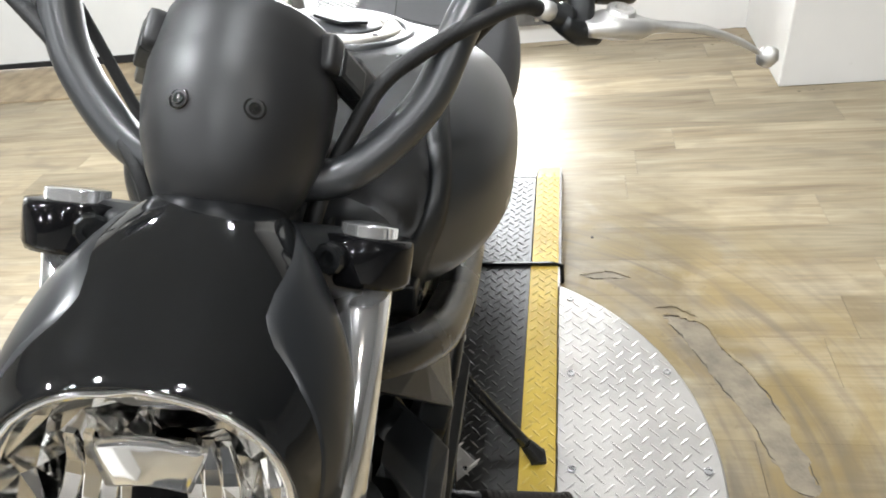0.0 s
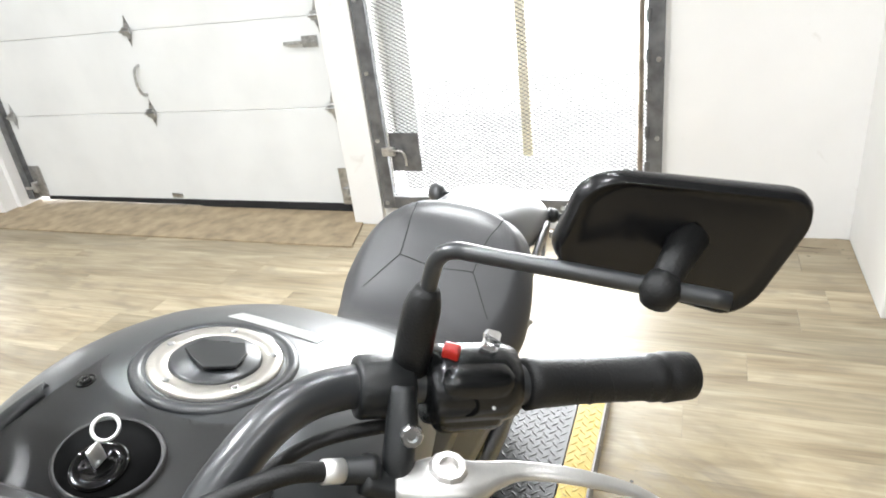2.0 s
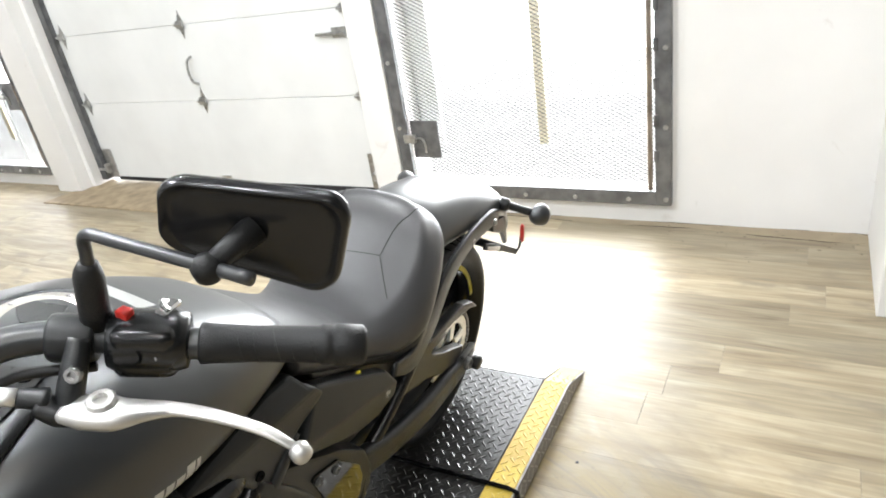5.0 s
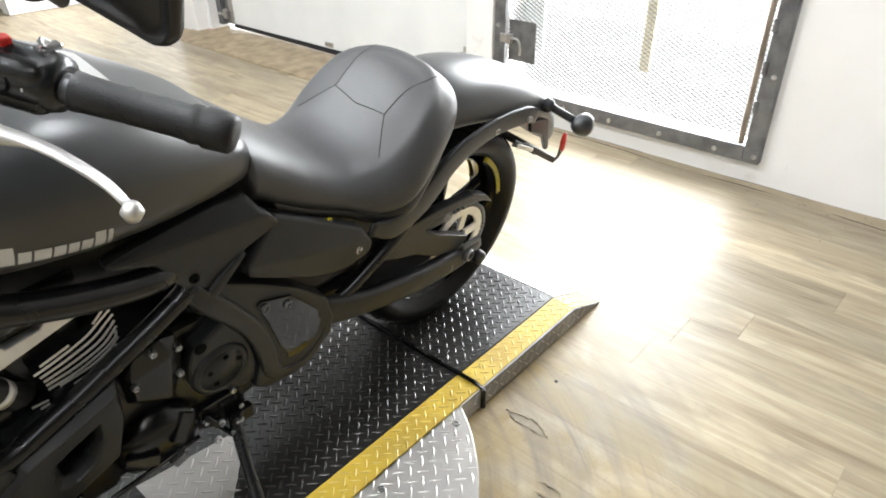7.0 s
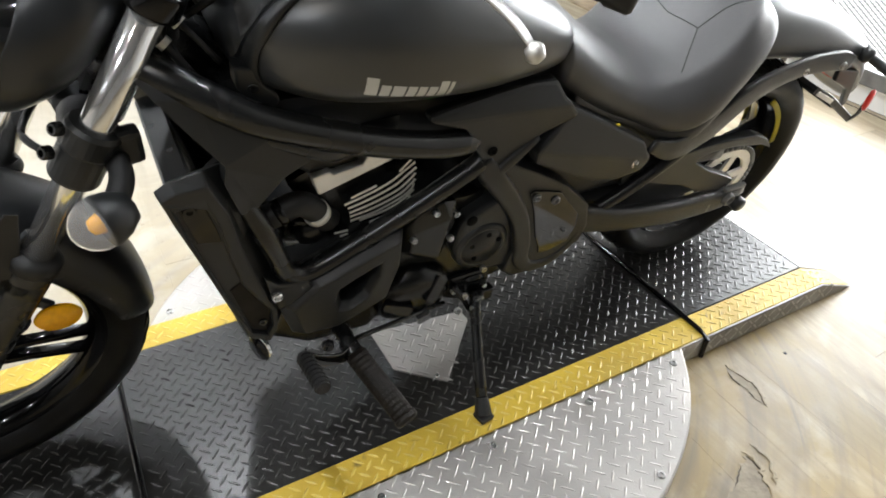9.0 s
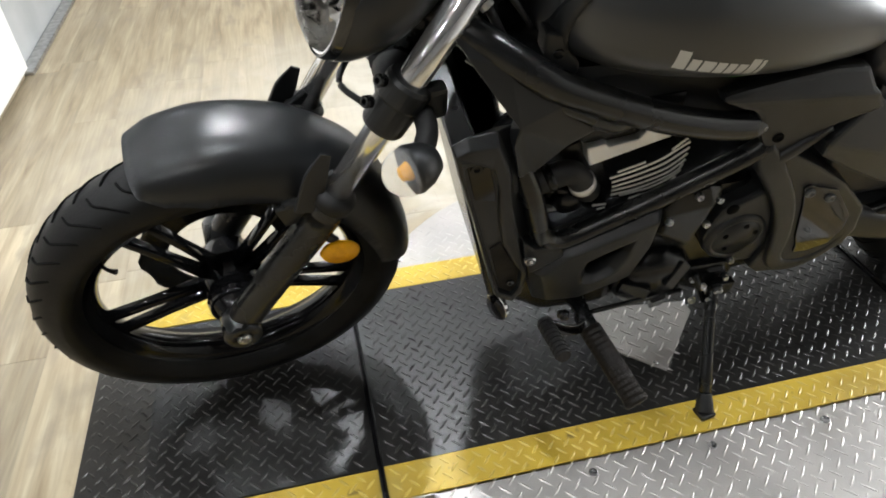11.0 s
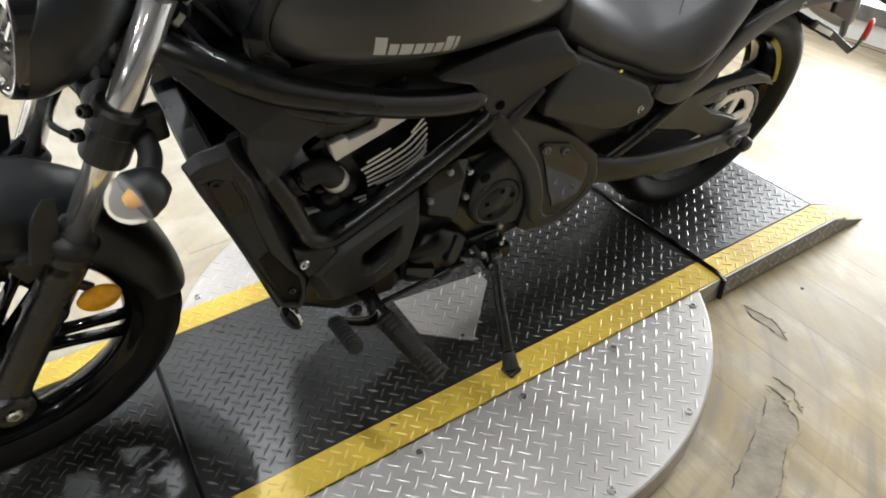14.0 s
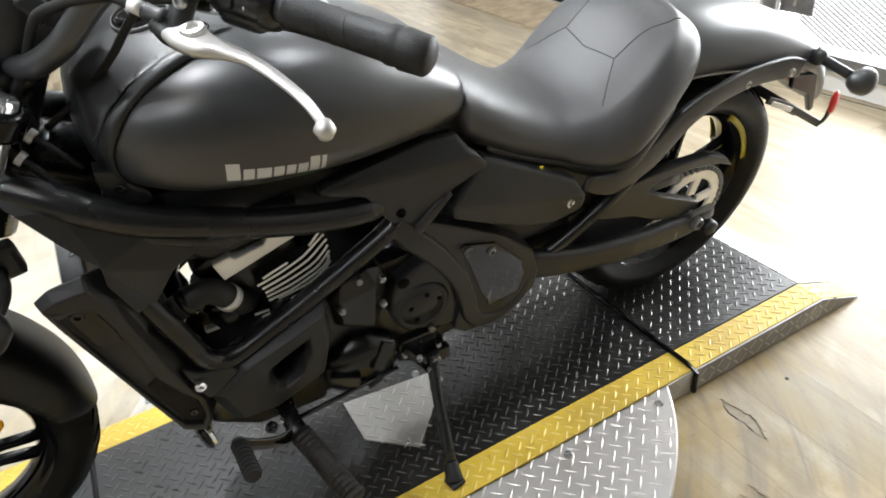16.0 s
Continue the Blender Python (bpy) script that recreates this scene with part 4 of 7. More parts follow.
def tank_at(x, a, grow=0.0):
    """A point of the tank's skin at x and the angle a round it, in degrees from the left side upwards."""
    xs = [r[0] for r in tank_rows]
    w, zt, zb, zm = [float(np.interp(-x, [-v for v in xs], [r[k] for r in tank_rows])) for k in (1, 2, 3, 4)]
    c, s = math.cos(radians(a)), math.sin(radians(a))
    p = 2.7
    return Vector((x, (w + grow) * math.copysign(abs(c) ** (2 / p), c), zm + ((zt - zm if s > 0 else zm - zb) + grow) * math.copysign(abs(s) ** (2 / p), s)))


def skin(xa, xb, edge, nx=14, na=18, grow=0.004, thick=0.004, bow=0.0):
    """A panel lying on the tank, between xa and xb, edge(u) degrees to each side of its top."""
    rows = []
    for i in range(nx + 1):
        u = i / nx
        x = xa + (xb - xa) * u
        e = edge(u)
        rows.append([tank_at(x + bow * u * math.cos(math.pi * (j / na - 0.5)) ** 0.5, 90 - e + 2 * e * j / na, grow) for j in range(na + 1)])
    bm = bmesh.new()
    vs = [[bm.verts.new(p) for p in r] for r in rows]
    for a, b in zip(vs, vs[1:]):
        for j in range(na):
            bm.faces.new((a[j], a[j + 1], b[j + 1], b[j]))
    bmesh.ops.solidify(bm, geom=bm.faces[:], thickness=-thick)
    return bm


def tank_side(x, z, s, grow=0.0007):
    """The tank's skin at x and height z, on the side s."""
    xs = [r[0] for r in tank_rows]
    w, zt, zb, zm = [float(np.interp(-x, [-v for v in xs], [r[k] for r in tank_rows])) for k in (1, 2, 3, 4)]
    q = min(0.99, abs(z - zm) / (zt - zm if z > zm else zm - zb))
    return Vector((x, s * (w * (1 - q ** 2.7) ** (1 / 2.7) + grow), z))


def emblem(name, corners, s, material, label):
    bm = bmesh.new()
    (ax, az), (bx, bz), (cx, cz), (dx, dz) = corners
    vs = []
    for i in range(4):
        for j in range(5):
            u, v = i / 3, j / 4
            vs.append(bm.verts.new(tank_side((ax + (bx - ax) * u) * (1 - v) + (dx + (cx - dx) * u) * v, (az + (bz - az) * u) * (1 - v) + (dz + (cz - dz) * u) * v, s)))
    for i in range(3):
        for j in range(4):
            bm.faces.new((vs[i * 5 + j], vs[i * 5 + j + 1], vs[i * 5 + j + 6], vs[i * 5 + j + 5]))
    return part(name, bm, material, tank, label)


panel = fixed("tank_panel", skin(1.066, 0.862, lambda u: float(np.interp(u, (0, 0.13, 0.3, 0.57, 0.8, 1), (80, 53, 37, 26, 22, 20))), 24, 24, 0.003, 0.004, 0.046), DASH, "dark grey plastic dash panel with ignition switch")
for s in (1, -1):
    q = tank_at(0.902, 90 - s * 17, 0.003)
    part("panel_bolt", join(lathe([(0.0085, -0.003), (0.009, 0.001), (0.0075, 0.0015), (0.007, -0.002), (0.0001, -0.002)], 16, aim(q, (0.05, s * 0.2, 1))), bolt(q, (0.05, s * 0.2, 1), 0.0055, 0.003)), SMOKE, panel, "black socket bolt", True)
KW, KA = Vector((0.962, 0, 0.9915)), Vector((0.16, 0, 1)).normalized()
part("ignition_well", lathe([(0.0355, -0.010), (0.0355, 0.0026), (0.0001, 0.0026)], 40, aim(KW, KA) @ Matrix.Rotation(radians(90), 4, "Z") @ Matrix.Diagonal((1.0, 1.22, 1, 1))), GROOVE, panel, "deep dark ignition switch well", True)
part("well_rim", lathe([(0.0395, -0.008), (0.0385, 0.0012), (0.0372, 0.0034), (0.0356, 0.0034), (0.035, 0.002)], 40, aim(KW, KA) @ Matrix.Rotation(radians(90), 4, "Z") @ Matrix.Diagonal((1.0, 1.2, 1, 1)), False), DASH, panel, smooth=True)
part("switch_barrel", lathe([(0.0225, 0.002), (0.0225, 0.0045), (0.0205, 0.0058), (0.0135, 0.0058), (0.012, 0.0035), (0.0001, 0.0035)], 28, aim(KW + Vector((0.009, 0, -0.001)), KA)), SMOKE, panel, "black ring of the switch barrel", True)
key = fixed("ignition_key", join(box((-0.002, -0.006, 0.004), (0.002, 0.006, 0.024), 0.001, 1, aim(KW + Vector((0.007, 0, 0)), KA)), lathe([(0.0098 + 0.0015 * math.cos(a), 0.0016 * math.sin(a)) for a in [i * math.pi / 3 for i in range(6)]], 22, aim(KW + Vector((-0.004, 0.0, 0.03)), (0.45, 0.3, 0.8)), closed=True)), ALLOY, "key with a steel ring in the switch")
CC, CA = Vector((0.828, 0, 0.9895)), Vector((-0.13, 0, 1)).normalized()
CM = aim(CC, CA)
cap = fixed("filler_cap", lathe([(0.062, -0.014), (0.062, 0.001), (0.060, 0.0035), (0.044, 0.0035), (0.0425, 0.001), (0.0001, 0.001)], 48, CM), CAPRING, "round brushed alloy filler ring")
part("filler_well", lathe([(0.078, -0.010), (0.077, -0.001), (0.073, 0.0022), (0.067, 0.0008), (0.0625, -0.004), (0.0625, -0.012)], 48, CM, True), SATIN, tank, "raised satin lip round the filler", True)
part("cap_lid", lathe([(0.042, 0.0), (0.042, 0.003), (0.0395, 0.005), (0.0001, 0.005)], 36, CM), SATIN, cap, "black filler lid", True)
part("cap_flap", plate([(-0.03, -0.012), (-0.006, -0.027), (0.014, -0.018), (0.03, -0.008), (0.026, 0.014), (0.004, 0.018), (-0.014, 0.028), (-0.026, 0.012)], 0, 0.0035, 0.0015, 2), PLASTIC, cap, "black key flap").matrix_basis = CM @ Matrix.Translation((0, 0, 0.0078)) @ pose(0, 0, 0, 90, 0, 0)
part("flap_slot", plate([(0.008, 0.012), (0.024, 0.008), (0.02, 0.018), (0.004, 0.026)], 0, 0.0012, 0.0, 1), GROOVE, cap, "dark finger notch").matrix_basis = CM @ Matrix.Translation((0, 0, 0.0062)) @ pose(0, 0, 0, 90, 0, 0)
for i in range(5):
    a = 2 * math.pi * i / 5
    part("cap_screw", lathe([(0.0036, 0.002), (0.0036, 0.0044), (0.002, 0.005), (0.0001, 0.0042)], 10, CM @ Matrix.Translation((0.0525 * math.cos(a), 0.0525 * math.sin(a), 0))), BOLT, cap, smooth=True)
part("warning_label", skin(0.738, 0.712, lambda u: 11, 3, 4, 0.0012, 0.001), STICK, tank, "small pale warning label")
for s in (1, -1):
    edge_out = spline([(x, a, 0) for x, a in ((0.925, 65), (0.96, 62), (0.99, 56), (1.02, 45), (1.047, 29), (1.063, 10), (1.073, -14), (1.070, -35))], 5)
    edge_in = spline([(x, a, 0) for x, a in ((0.910, 60), (0.942, 55), (0.97, 50), (0.996, 43), (1.022, 31), (1.042, 13), (1.053, -6), (1.045, -35))], 5)
    rows_ = []
    for eo, ei in zip(edge_out, edge_in):
        rows_.append([tank_at(eo.x + (ei.x - eo.x) * k, (lambda q: q if s > 0 else 180 - q)(eo.y + (ei.y - eo.y) * k), g) for k, g in ((0, 0.002), (0.12, 0.0065), (0.5, 0.0078), (0.88, 0.0065), (1, 0.001))])
    bmt = bmesh.new()
    vt = [[bmt.verts.new(p) for p in r] for r in rows_]
    for a, b in zip(vt, vt[1:]):
        for k in range(4):
            bmt.faces.new((a[k], a[k + 1], b[k + 1], b[k]))
    bmesh.ops.recalc_face_normals(bmt, faces=bmt.faces)
    bmesh.ops.solidify(bmt, geom=bmt.faces[:], thickness=0.003)
    trim = fixed("tank_trim", bmt, PLASTIC, "black plastic edge trim on the tank")
    foot = plate([(1.081, 0.868), (1.081, 0.838), (1.072, 0.82), (1.056, 0.808), (1.032, 0.80), (1.026, 0.808), (1.029, 0.82), (1.045, 0.838), (1.056, 0.862)], s * 0.10, s * 0.13, 0.005, 3)
    part("trim_foot", foot, PLASTIC, trim, "black plastic foot of the trim")
    part("trim_bolt", bolt((1.06, s * 0.129, 0.836), (0.2, s, 0), 0.0075, 0.004), ENGINE, trim)
    # the maker's name as plain pale bars, and the thin line below
    for i, (wide, tall) in enumerate(((0.0082, 0.0265), (0.0068, 0.0175), (0.0092, 0.0175), (0.0068, 0.0175), (0.0062, 0.0175), (0.0068, 0.0175), (0.0068, 0.0265), (0.0032, 0.0255))):
        x = (0.9295, 0.9115, 0.8925, 0.8735, 0.8575, 0.8415, 0.8245, 0.8115)[i]
        z0 = 0.8445 - 0.222 * (0.9375 - x)
        emblem("emblem_bar", [(x + wide, z0 + 0.222 * wide), (x - wide, z0 - 0.222 * wide), (x - wide - 0.003, z0 + tall - 0.222 * wide), (x + wide - 0.003, z0 + tall + 0.222 * wide)], s, EMBLEM, "pale grey emblem bar")
    emblem("emblem_line", [(0.918, 0.832), (0.846, 0.816), (0.846, 0.8125), (0.918, 0.8285)], s, STEEL, "thin grey emblem line")
    emblem("emblem_line", [(0.842, 0.815), (0.819, 0.8105), (0.819, 0.806), (0.842, 0.8105)], s, GREEN, "thin green emblem line")

# seat
SEAT = [(0.142, 0.858, 0.714), (0.144, 0.806, 0.668), (0.142, 0.754, 0.628), (0.146, 0.715, 0.598), (0.17, 0.718, 0.563), (0.189, 0.769, 0.561), (0.179, 0.818, 0.612), (0.154, 0.822, 0.677), (0.13, 0.818, 0.724)]
seat_rows = []
_fine = smooth_rows(SEAT, 10)
for k, (w, zt, zb) in enumerate(_fine):
    u = k / (len(_fine) - 1)
    f = math.sqrt(max(0.0025, 1 - (max(0.0, u - 0.84) / 0.16) ** 2))
    zm = zb + 0.45 * (zt - zb)
    seat_rows.append((0.556 - 0.555 * u, w * (0.2 + 0.8 * f), zm + (zt - zm) * f, zm - (zm - zb) * f, zm))


def lip(x, q):
    """The cushion's raised rim, round the back and the sides of its dished top."""
    far = max(0.0, (0.2 - x) / 0.185)
    rho = (abs(q) ** 2.6 + far ** 2.6) ** (1 / 2.6)
    on = min(1.0, max(0.0, (0.34 - x) / 0.14))
    return on * (0.0075 * math.exp(-((rho - 0.8) / 0.085) ** 2) - 0.007 * math.exp(-(rho / 0.55) ** 2))


def seat_ring(x, w, zt, zb, zm):
    return [(a, b, c + (lip(a, abs(b) / w) if c > zm else 0)) for a, b, c in ring(x, w, zt, zb, zm, 2.45, 72)]


seat = fixed("seat", loft([seat_ring(*r) for r in seat_rows]), VINYL, "black stitched vinyl solo seat")


def seat_top(x, y):
    xs = [r[0] for r in seat_rows]
    w, zt, zb, zm = [float(np.interp(-x, [-v for v in xs], [r[k] for r in seat_rows])) for k in (1, 2, 3, 4)]
    return Vector((x, y, zm + (zt - zm) * max(0.0, 1 - abs(y / w) ** 2.45) ** (1 / 2.45) + lip(x, abs(y) / w)))


S1, S2 = (0.205, -0.074), (0.205, 0.074)
for line in ([S1, (0.215, 0), S2], [S1, (0.16, -0.078), (0.11, -0.087), (0.07, -0.092)], [S2, (0.16, 0.078), (0.11, 0.087), (0.07, 0.092)], [S1, (0.235, -0.10), (0.262, -0.125)], [S2, (0.235, 0.10), (0.262, 0.125)]):
    part("seam", tube([seat_top(*p) for q in [line] for p in [Vector((0, 0))] for p in [(line[i][0] + (line[i + 1][0] - line[i][0]) * t / 5, line[i][1] + (line[i + 1][1] - line[i][1]) * t / 5) for i in range(len(line) - 1) for t in range(5)] + [line[-1]]], 0.0011, 1, 6), SEAM, seat, "stitched seam")
fixed("seat_base", loft([ring(r[0] - 0.004, r[1] * 0.9, r[4] - 0.01, r[3] - 0.01, r[3] + 0.012, 2.7, 32) for r in seat_rows[6:-14]]), PLASTIC, "black seat base lip")
fixed("seat_tag", box((0.40, 0.145, 0.628), (0.42, 0.152, 0.64), 0.001), YELRIM, "small yellow tag", False)

# rear fender, struts, lamp
FEND = [(0.08, 0.11, 0.765, 0.67, 0.70), (-0.02, 0.122, 0.785, 0.665, 0.70), (-0.14, 0.126, 0.772, 0.645, 0.68), (-0.26, 0.123, 0.738, 0.615, 0.65), (-0.37, 0.115, 0.69, 0.575, 0.605), (-0.43, 0.103, 0.64, 0.53, 0.555), (-0.478, 0.088, 0.585, 0.48, 0.505), (-0.503, 0.07, 0.53, 0.45, 0.47)]
rfen = fixed("rear_fender", loft([ring(*r, p=2.5, n=32, dx=0.15) for r in smooth_rows(FEND, 4)]), SATIN, "satin black rear fender")
for s in (1, -1):
    st = fixed("fender_strut", sweep([(0.31, s * 0.166, 0.577), (0.235, s * 0.163, 0.55), (0.15, s * 0.156, 0.574), (0.06, s * 0.148, 0.63), (-0.03, s * 0.142, 0.657), (-0.13, s * 0.134, 0.662), (-0.24, s * 0.126, 0.648), (-0.30, s * 0.122, 0.628)], oblong(0.056, 0.016, 0.4), 6, (0, s, 0), [0.5, 1.0, 1.15, 1.0, 0.85, 0.85, 0.9, 0.7]), PLASTIC, "black fender strut")
    for x, z in ((-0.11, 0.652), (-0.245, 0.642)):
        part("strut_bolt", bolt((x, s * 0.138, z), (0, s, 0), 0.009, 0.006), BOLT, st)
    sg = fixed("rear_turn_signal", tube([(-0.34, s * 0.105, 0.648), (-0.362, s * 0.15, 0.634), (-0.378, s * 0.19, 0.622)], 0.011, 5, 12), PLASTIC, "black rear turn signal")
    part("signal_collar", lathe([(0.019, -0.012), (0.019, 0.008), (0.014, 0.014)], 16, aim((-0.348, s * 0.122, 0.643), (-0.4, s, -0.25))), PLASTIC, sg, smooth=True)
    at, way = Vector((-0.392, s * 0.213, 0.614)), Vector((-1, s * 0.35, -0.1))
    part("signal_shell", lathe([(0.0001, -0.036), (0.012, -0.032), (0.023, -0.016), (0.028, 0.002), (0.027, 0.009)], 24, aim(at, way) @ Matrix.Diagonal((1, 1.15, 1, 1))), SATIN, sg, smooth=True)
    part("signal_lens", lathe([(0.0265, 0.008), (0.024, 0.016), (0.013, 0.024), (0.0001, 0.026)], 24, aim(at, way) @ Matrix.Diagonal((1, 1.15, 1, 1))), STICK, sg, "pale signal lens", True)
    fixed("fender_skirt", plate([(-0.31, 0.60), (-0.40, 0.58), (-0.437, 0.478), (-0.425, 0.472), (-0.39, 0.53), (-0.32, 0.565)], s * 0.095, s * 0.108, 0.004, 2), SATIN, "black fender skirt end", False)
tail = fixed("tail_lamp", loft([ring(*r, p=2.4, n=20) for r in ((-0.47, 0.05, 0.555, 0.49, 0.52), (-0.50, 0.05, 0.55, 0.485, 0.515), (-0.522, 0.035, 0.535, 0.495, 0.515))]), REDP, "red tail lamp")
brk = fixed("plate_bracket", join(sweep([(-0.22, 0.125, 0.575), (-0.30, 0.13, 0.535), (-0.38, 0.135, 0.485), (-0.428, 0.14, 0.455)], oblong(0.018, 0.006, 0.4), 4, (0, 1, 0)), sweep([(-0.428, 0.14, 0.453), (-0.432, 0.148, 0.475), (-0.43, 0.15, 0.51)], oblong(0.014, 0.006, 0.4), 4, (0, 1, 0)), box((-0.36, -0.13, 0.5), (-0.33, 0.13, 0.512), 0.003)), PLASTIC, "black bracket under the fender", False)
part("bracket_strip", sweep([(-0.23, 0.131, 0.566), (-0.30, 0.137, 0.532)], oblong(0.012, 0.003, 0.4), 1, (0, 1, 0)), ALLOY, brk, "bright metal strip")
part("side_reflector", lathe([(0.0001, 0), (0.014, 0.0), (0.017, 0.004), (0.015, 0.009), (0.0001, 0.011)], 24, aim((-0.425, 0.15, 0.522), (-0.25, 1, 0.1)) @ Matrix.Diagonal((1.0, 1.75, 1, 1))), REDP, brk, "red oval reflector", True)

# side covers and frame
def ridge(rows, crease, crest, up, down):
    """Corners (x, z) of a panel folded along a line, with their depths: it falls off above and below the crease."""
    (ax, az), (bx, bz) = crease
    n = Vector((az - bz, bx - ax)).normalized()
    n = n if n.y > 0 else -n
    out = {}
    for k, (x, z) in rows.items():
        d = (x - ax) * n.x + (z - az) * n.y
        out[k] = (x, z, crest - (up * d if d > 0 else -down * d))
    return out


SC = ridge({"a": (0.528, 0.708), "b": (0.418, 0.645), "c": (0.336, 0.597), "d": (0.312, 0.556), "e": (0.316, 0.522), "f": (0.375, 0.508), "g": (0.437, 0.523), "h": (0.519, 0.568), "i": (0.597, 0.616), "j": (0.602, 0.645), "k": (0.567, 0.675)}, ((0.602, 0.645), (0.312, 0.556)), 0.178, 0.30, 0.16)
KNEE = ridge({"t0": (0.815, 0.757), "t1": (0.766, 0.763), "t2": (0.701, 0.768), "t3": (0.633, 0.772), "t4": (0.578, 0.768), "t5": (0.560, 0.738), "c0": (0.815, 0.748), "c1": (0.548, 0.728), "l1": (0.751, 0.721), "l2": (0.738, 0.707), "l3": (0.725, 0.675),
              "l4": (0.700, 0.638), "l5": (0.681, 0.604), "l6": (0.665, 0.610), "l7": (0.632, 0.639), "l8": (0.594, 0.672), "l9": (0.540, 0.692), "l10": (0.526, 0.699)}, ((0.815, 0.748), (0.548, 0.728)), 0.168, 0.5, 0.07)
WING = {"a": (1.2, 0.872, 0.118), "b": (1.131, 0.842, 0.148), "c": (1.049, 0.775, 0.158), "d": (0.97, 0.727, 0.150), "e": (1.037, 0.708, 0.166), "f": (1.076, 0.648, 0.152), "g": (1.102, 0.653, 0.164), "h": (1.12, 0.725, 0.173), "i": (1.116, 0.757, 0.176), "j": (1.148, 0.80, 0.160), "k": (1.18, 0.845, 0.138)}
SHR_OUT = [(1.207, 0.732), (1.187, 0.744), (1.142, 0.750), (1.118, 0.69), (1.103, 0.61), (1.088, 0.54), (1.074, 0.465), (1.064, 0.43), (1.068, 0.375), (1.085, 0.352), (1.118, 0.375), (1.145, 0.48), (1.171, 0.588), (1.195, 0.68)]
SHR_IN = [(1.188, 0.700), (1.170, 0.702), (1.146, 0.690), (1.134, 0.65), (1.129, 0.59), (1.117, 0.52), (1.095, 0.47), (1.078, 0.44), (1.077, 0.395), (1.087, 0.372), (1.113, 0.392), (1.140, 0.49), (1.165, 0.59), (1.184, 0.668)]
for s in (1, -1):
    y = lambda v: s * v
    sc = fixed("side_cover", shell(SC, ("a b c d j k", "d e f g h i j"), 0.03, s, 0.006), PLASTIC, "faceted black side cover", False)
    part("key_lock", lathe([(0.014, 0), (0.014, 0.004), (0.010, 0.005), (0.009, 0.002), (0.0001, 0.002)], 18, aim((0.343, y(0.170), 0.551), (-0.3, s, -0.1))), BOLT, sc, "round key lock", True)
    part("lock_core", lathe([(0.005, 0.003), (0.005, 0.007), (0.0001, 0.007)], 12, aim((0.343, y(0.170), 0.551), (-0.3, s, -0.1))), BOLT, sc)
    kc = fixed("knee_cover", shell(KNEE, ("t0 t1 t2 t3 t4 t5 c1 c0", "c0 c1 l10 l9 l8 l7 l6 l5 l4 l3 l2 l1"), 0.025, s, 0.007), PLASTIC, "creased black plastic knee cover", False)
    part("knee_rib", sweep([(0.598, y(0.160), 0.668), (0.64, y(0.160), 0.635), (0.69, y(0.157), 0.585)], oblong(0.024, 0.02, 0.4), 3, (0, s, 0), [0.6, 1, 1]), PLASTIC, kc, smooth=True)
    part("cover_bolt", bolt((0.69, y(0.162), 0.663), (0.1, s, 0), 0.009, 0.005), GROOVE, kc, "dark socket bolt")
    pp = fixed("pivot_plate", plate([(0.71, 0.647), (0.678, 0.652), (0.628, 0.614), (0.569, 0.578), (0.485, 0.520), (0.408, 0.444), (0.389, 0.381), (0.396, 0.333), (0.451, 0.293), (0.49, 0.272), (0.566, 0.283), (0.592, 0.305), (0.575, 0.384), (0.585, 0.447), (0.611, 0.505), (0.653, 0.563), (0.691, 0.612)], y(0.12), y(0.160), 0.006, 2, 0.02), PLASTIC, "black frame pivot plate", False)
    part("raised_rib", sweep([(0.700, y(0.155), 0.638), (0.668, y(0.158), 0.592), (0.630, y(0.158), 0.540), (0.600, y(0.158), 0.492), (0.579, y(0.158), 0.445), (0.562, y(0.158), 0.385), (0.555, y(0.158), 0.340), (0.528, y(0.158), 0.305), (0.475, y(0.158), 0.300), (0.428, y(0.157), 0.332), (0.408, y(0.155), 0.375)], oblong(0.040, 0.022, 0.38), 5, (0, s, 0), [0.85, 1.1, 1.05, 1, 0.95, 0.95, 0.9, 0.8, 0.6, 0.5, 0.4]), PLASTIC, pp, smooth=True)
    gp = fixed("guard_plate", plate([(0.580, 0.531), (0.571, 0.537), (0.505, 0.514), (0.441, 0.437), (0.433, 0.397), (0.445, 0.355), (0.485, 0.342), (0.514, 0.344), (0.518, 0.364), (0.533, 0.395), (0.560, 0.482)], y(0.155), y(0.1655), 0.002, 2), MIRRORBLACK, "glossy black guard plate", False)
    for x, z in ((0.565, 0.520), (0.515, 0.498)):
        part("guard_bolt", bolt((x, y(0.165), z), (0, s, 0), 0.009, 0.006), STEEL, gp)
    fixed("frame_spar", tube([(1.235, y(0.04), 0.895), (1.19, y(0.09), 0.872), (1.141, y(0.125), 0.848), (1.093, y(0.145), 0.820), (1.049, y(0.153), 0.795), (0.95, y(0.157), 0.751), (0.876, y(0.157), 0.721), (0.794, y(0.155), 0.696), (0.741, y(0.15), 0.686), (0.715, y(0.135), 0.684), (0.68, y(0.10), 0.684)], 0.0225, 6, 18), FRAME, "black upper frame tube")
    fixed("frame_brace", tube([(1.17, y(0.10), 0.83), (1.111, y(0.135), 0.80), (1.038, y(0.15), 0.76), (0.963, y(0.145), 0.716), (0.92, y(0.12), 0.70)], 0.012, 6, 12), FRAME, "thin black frame brace")
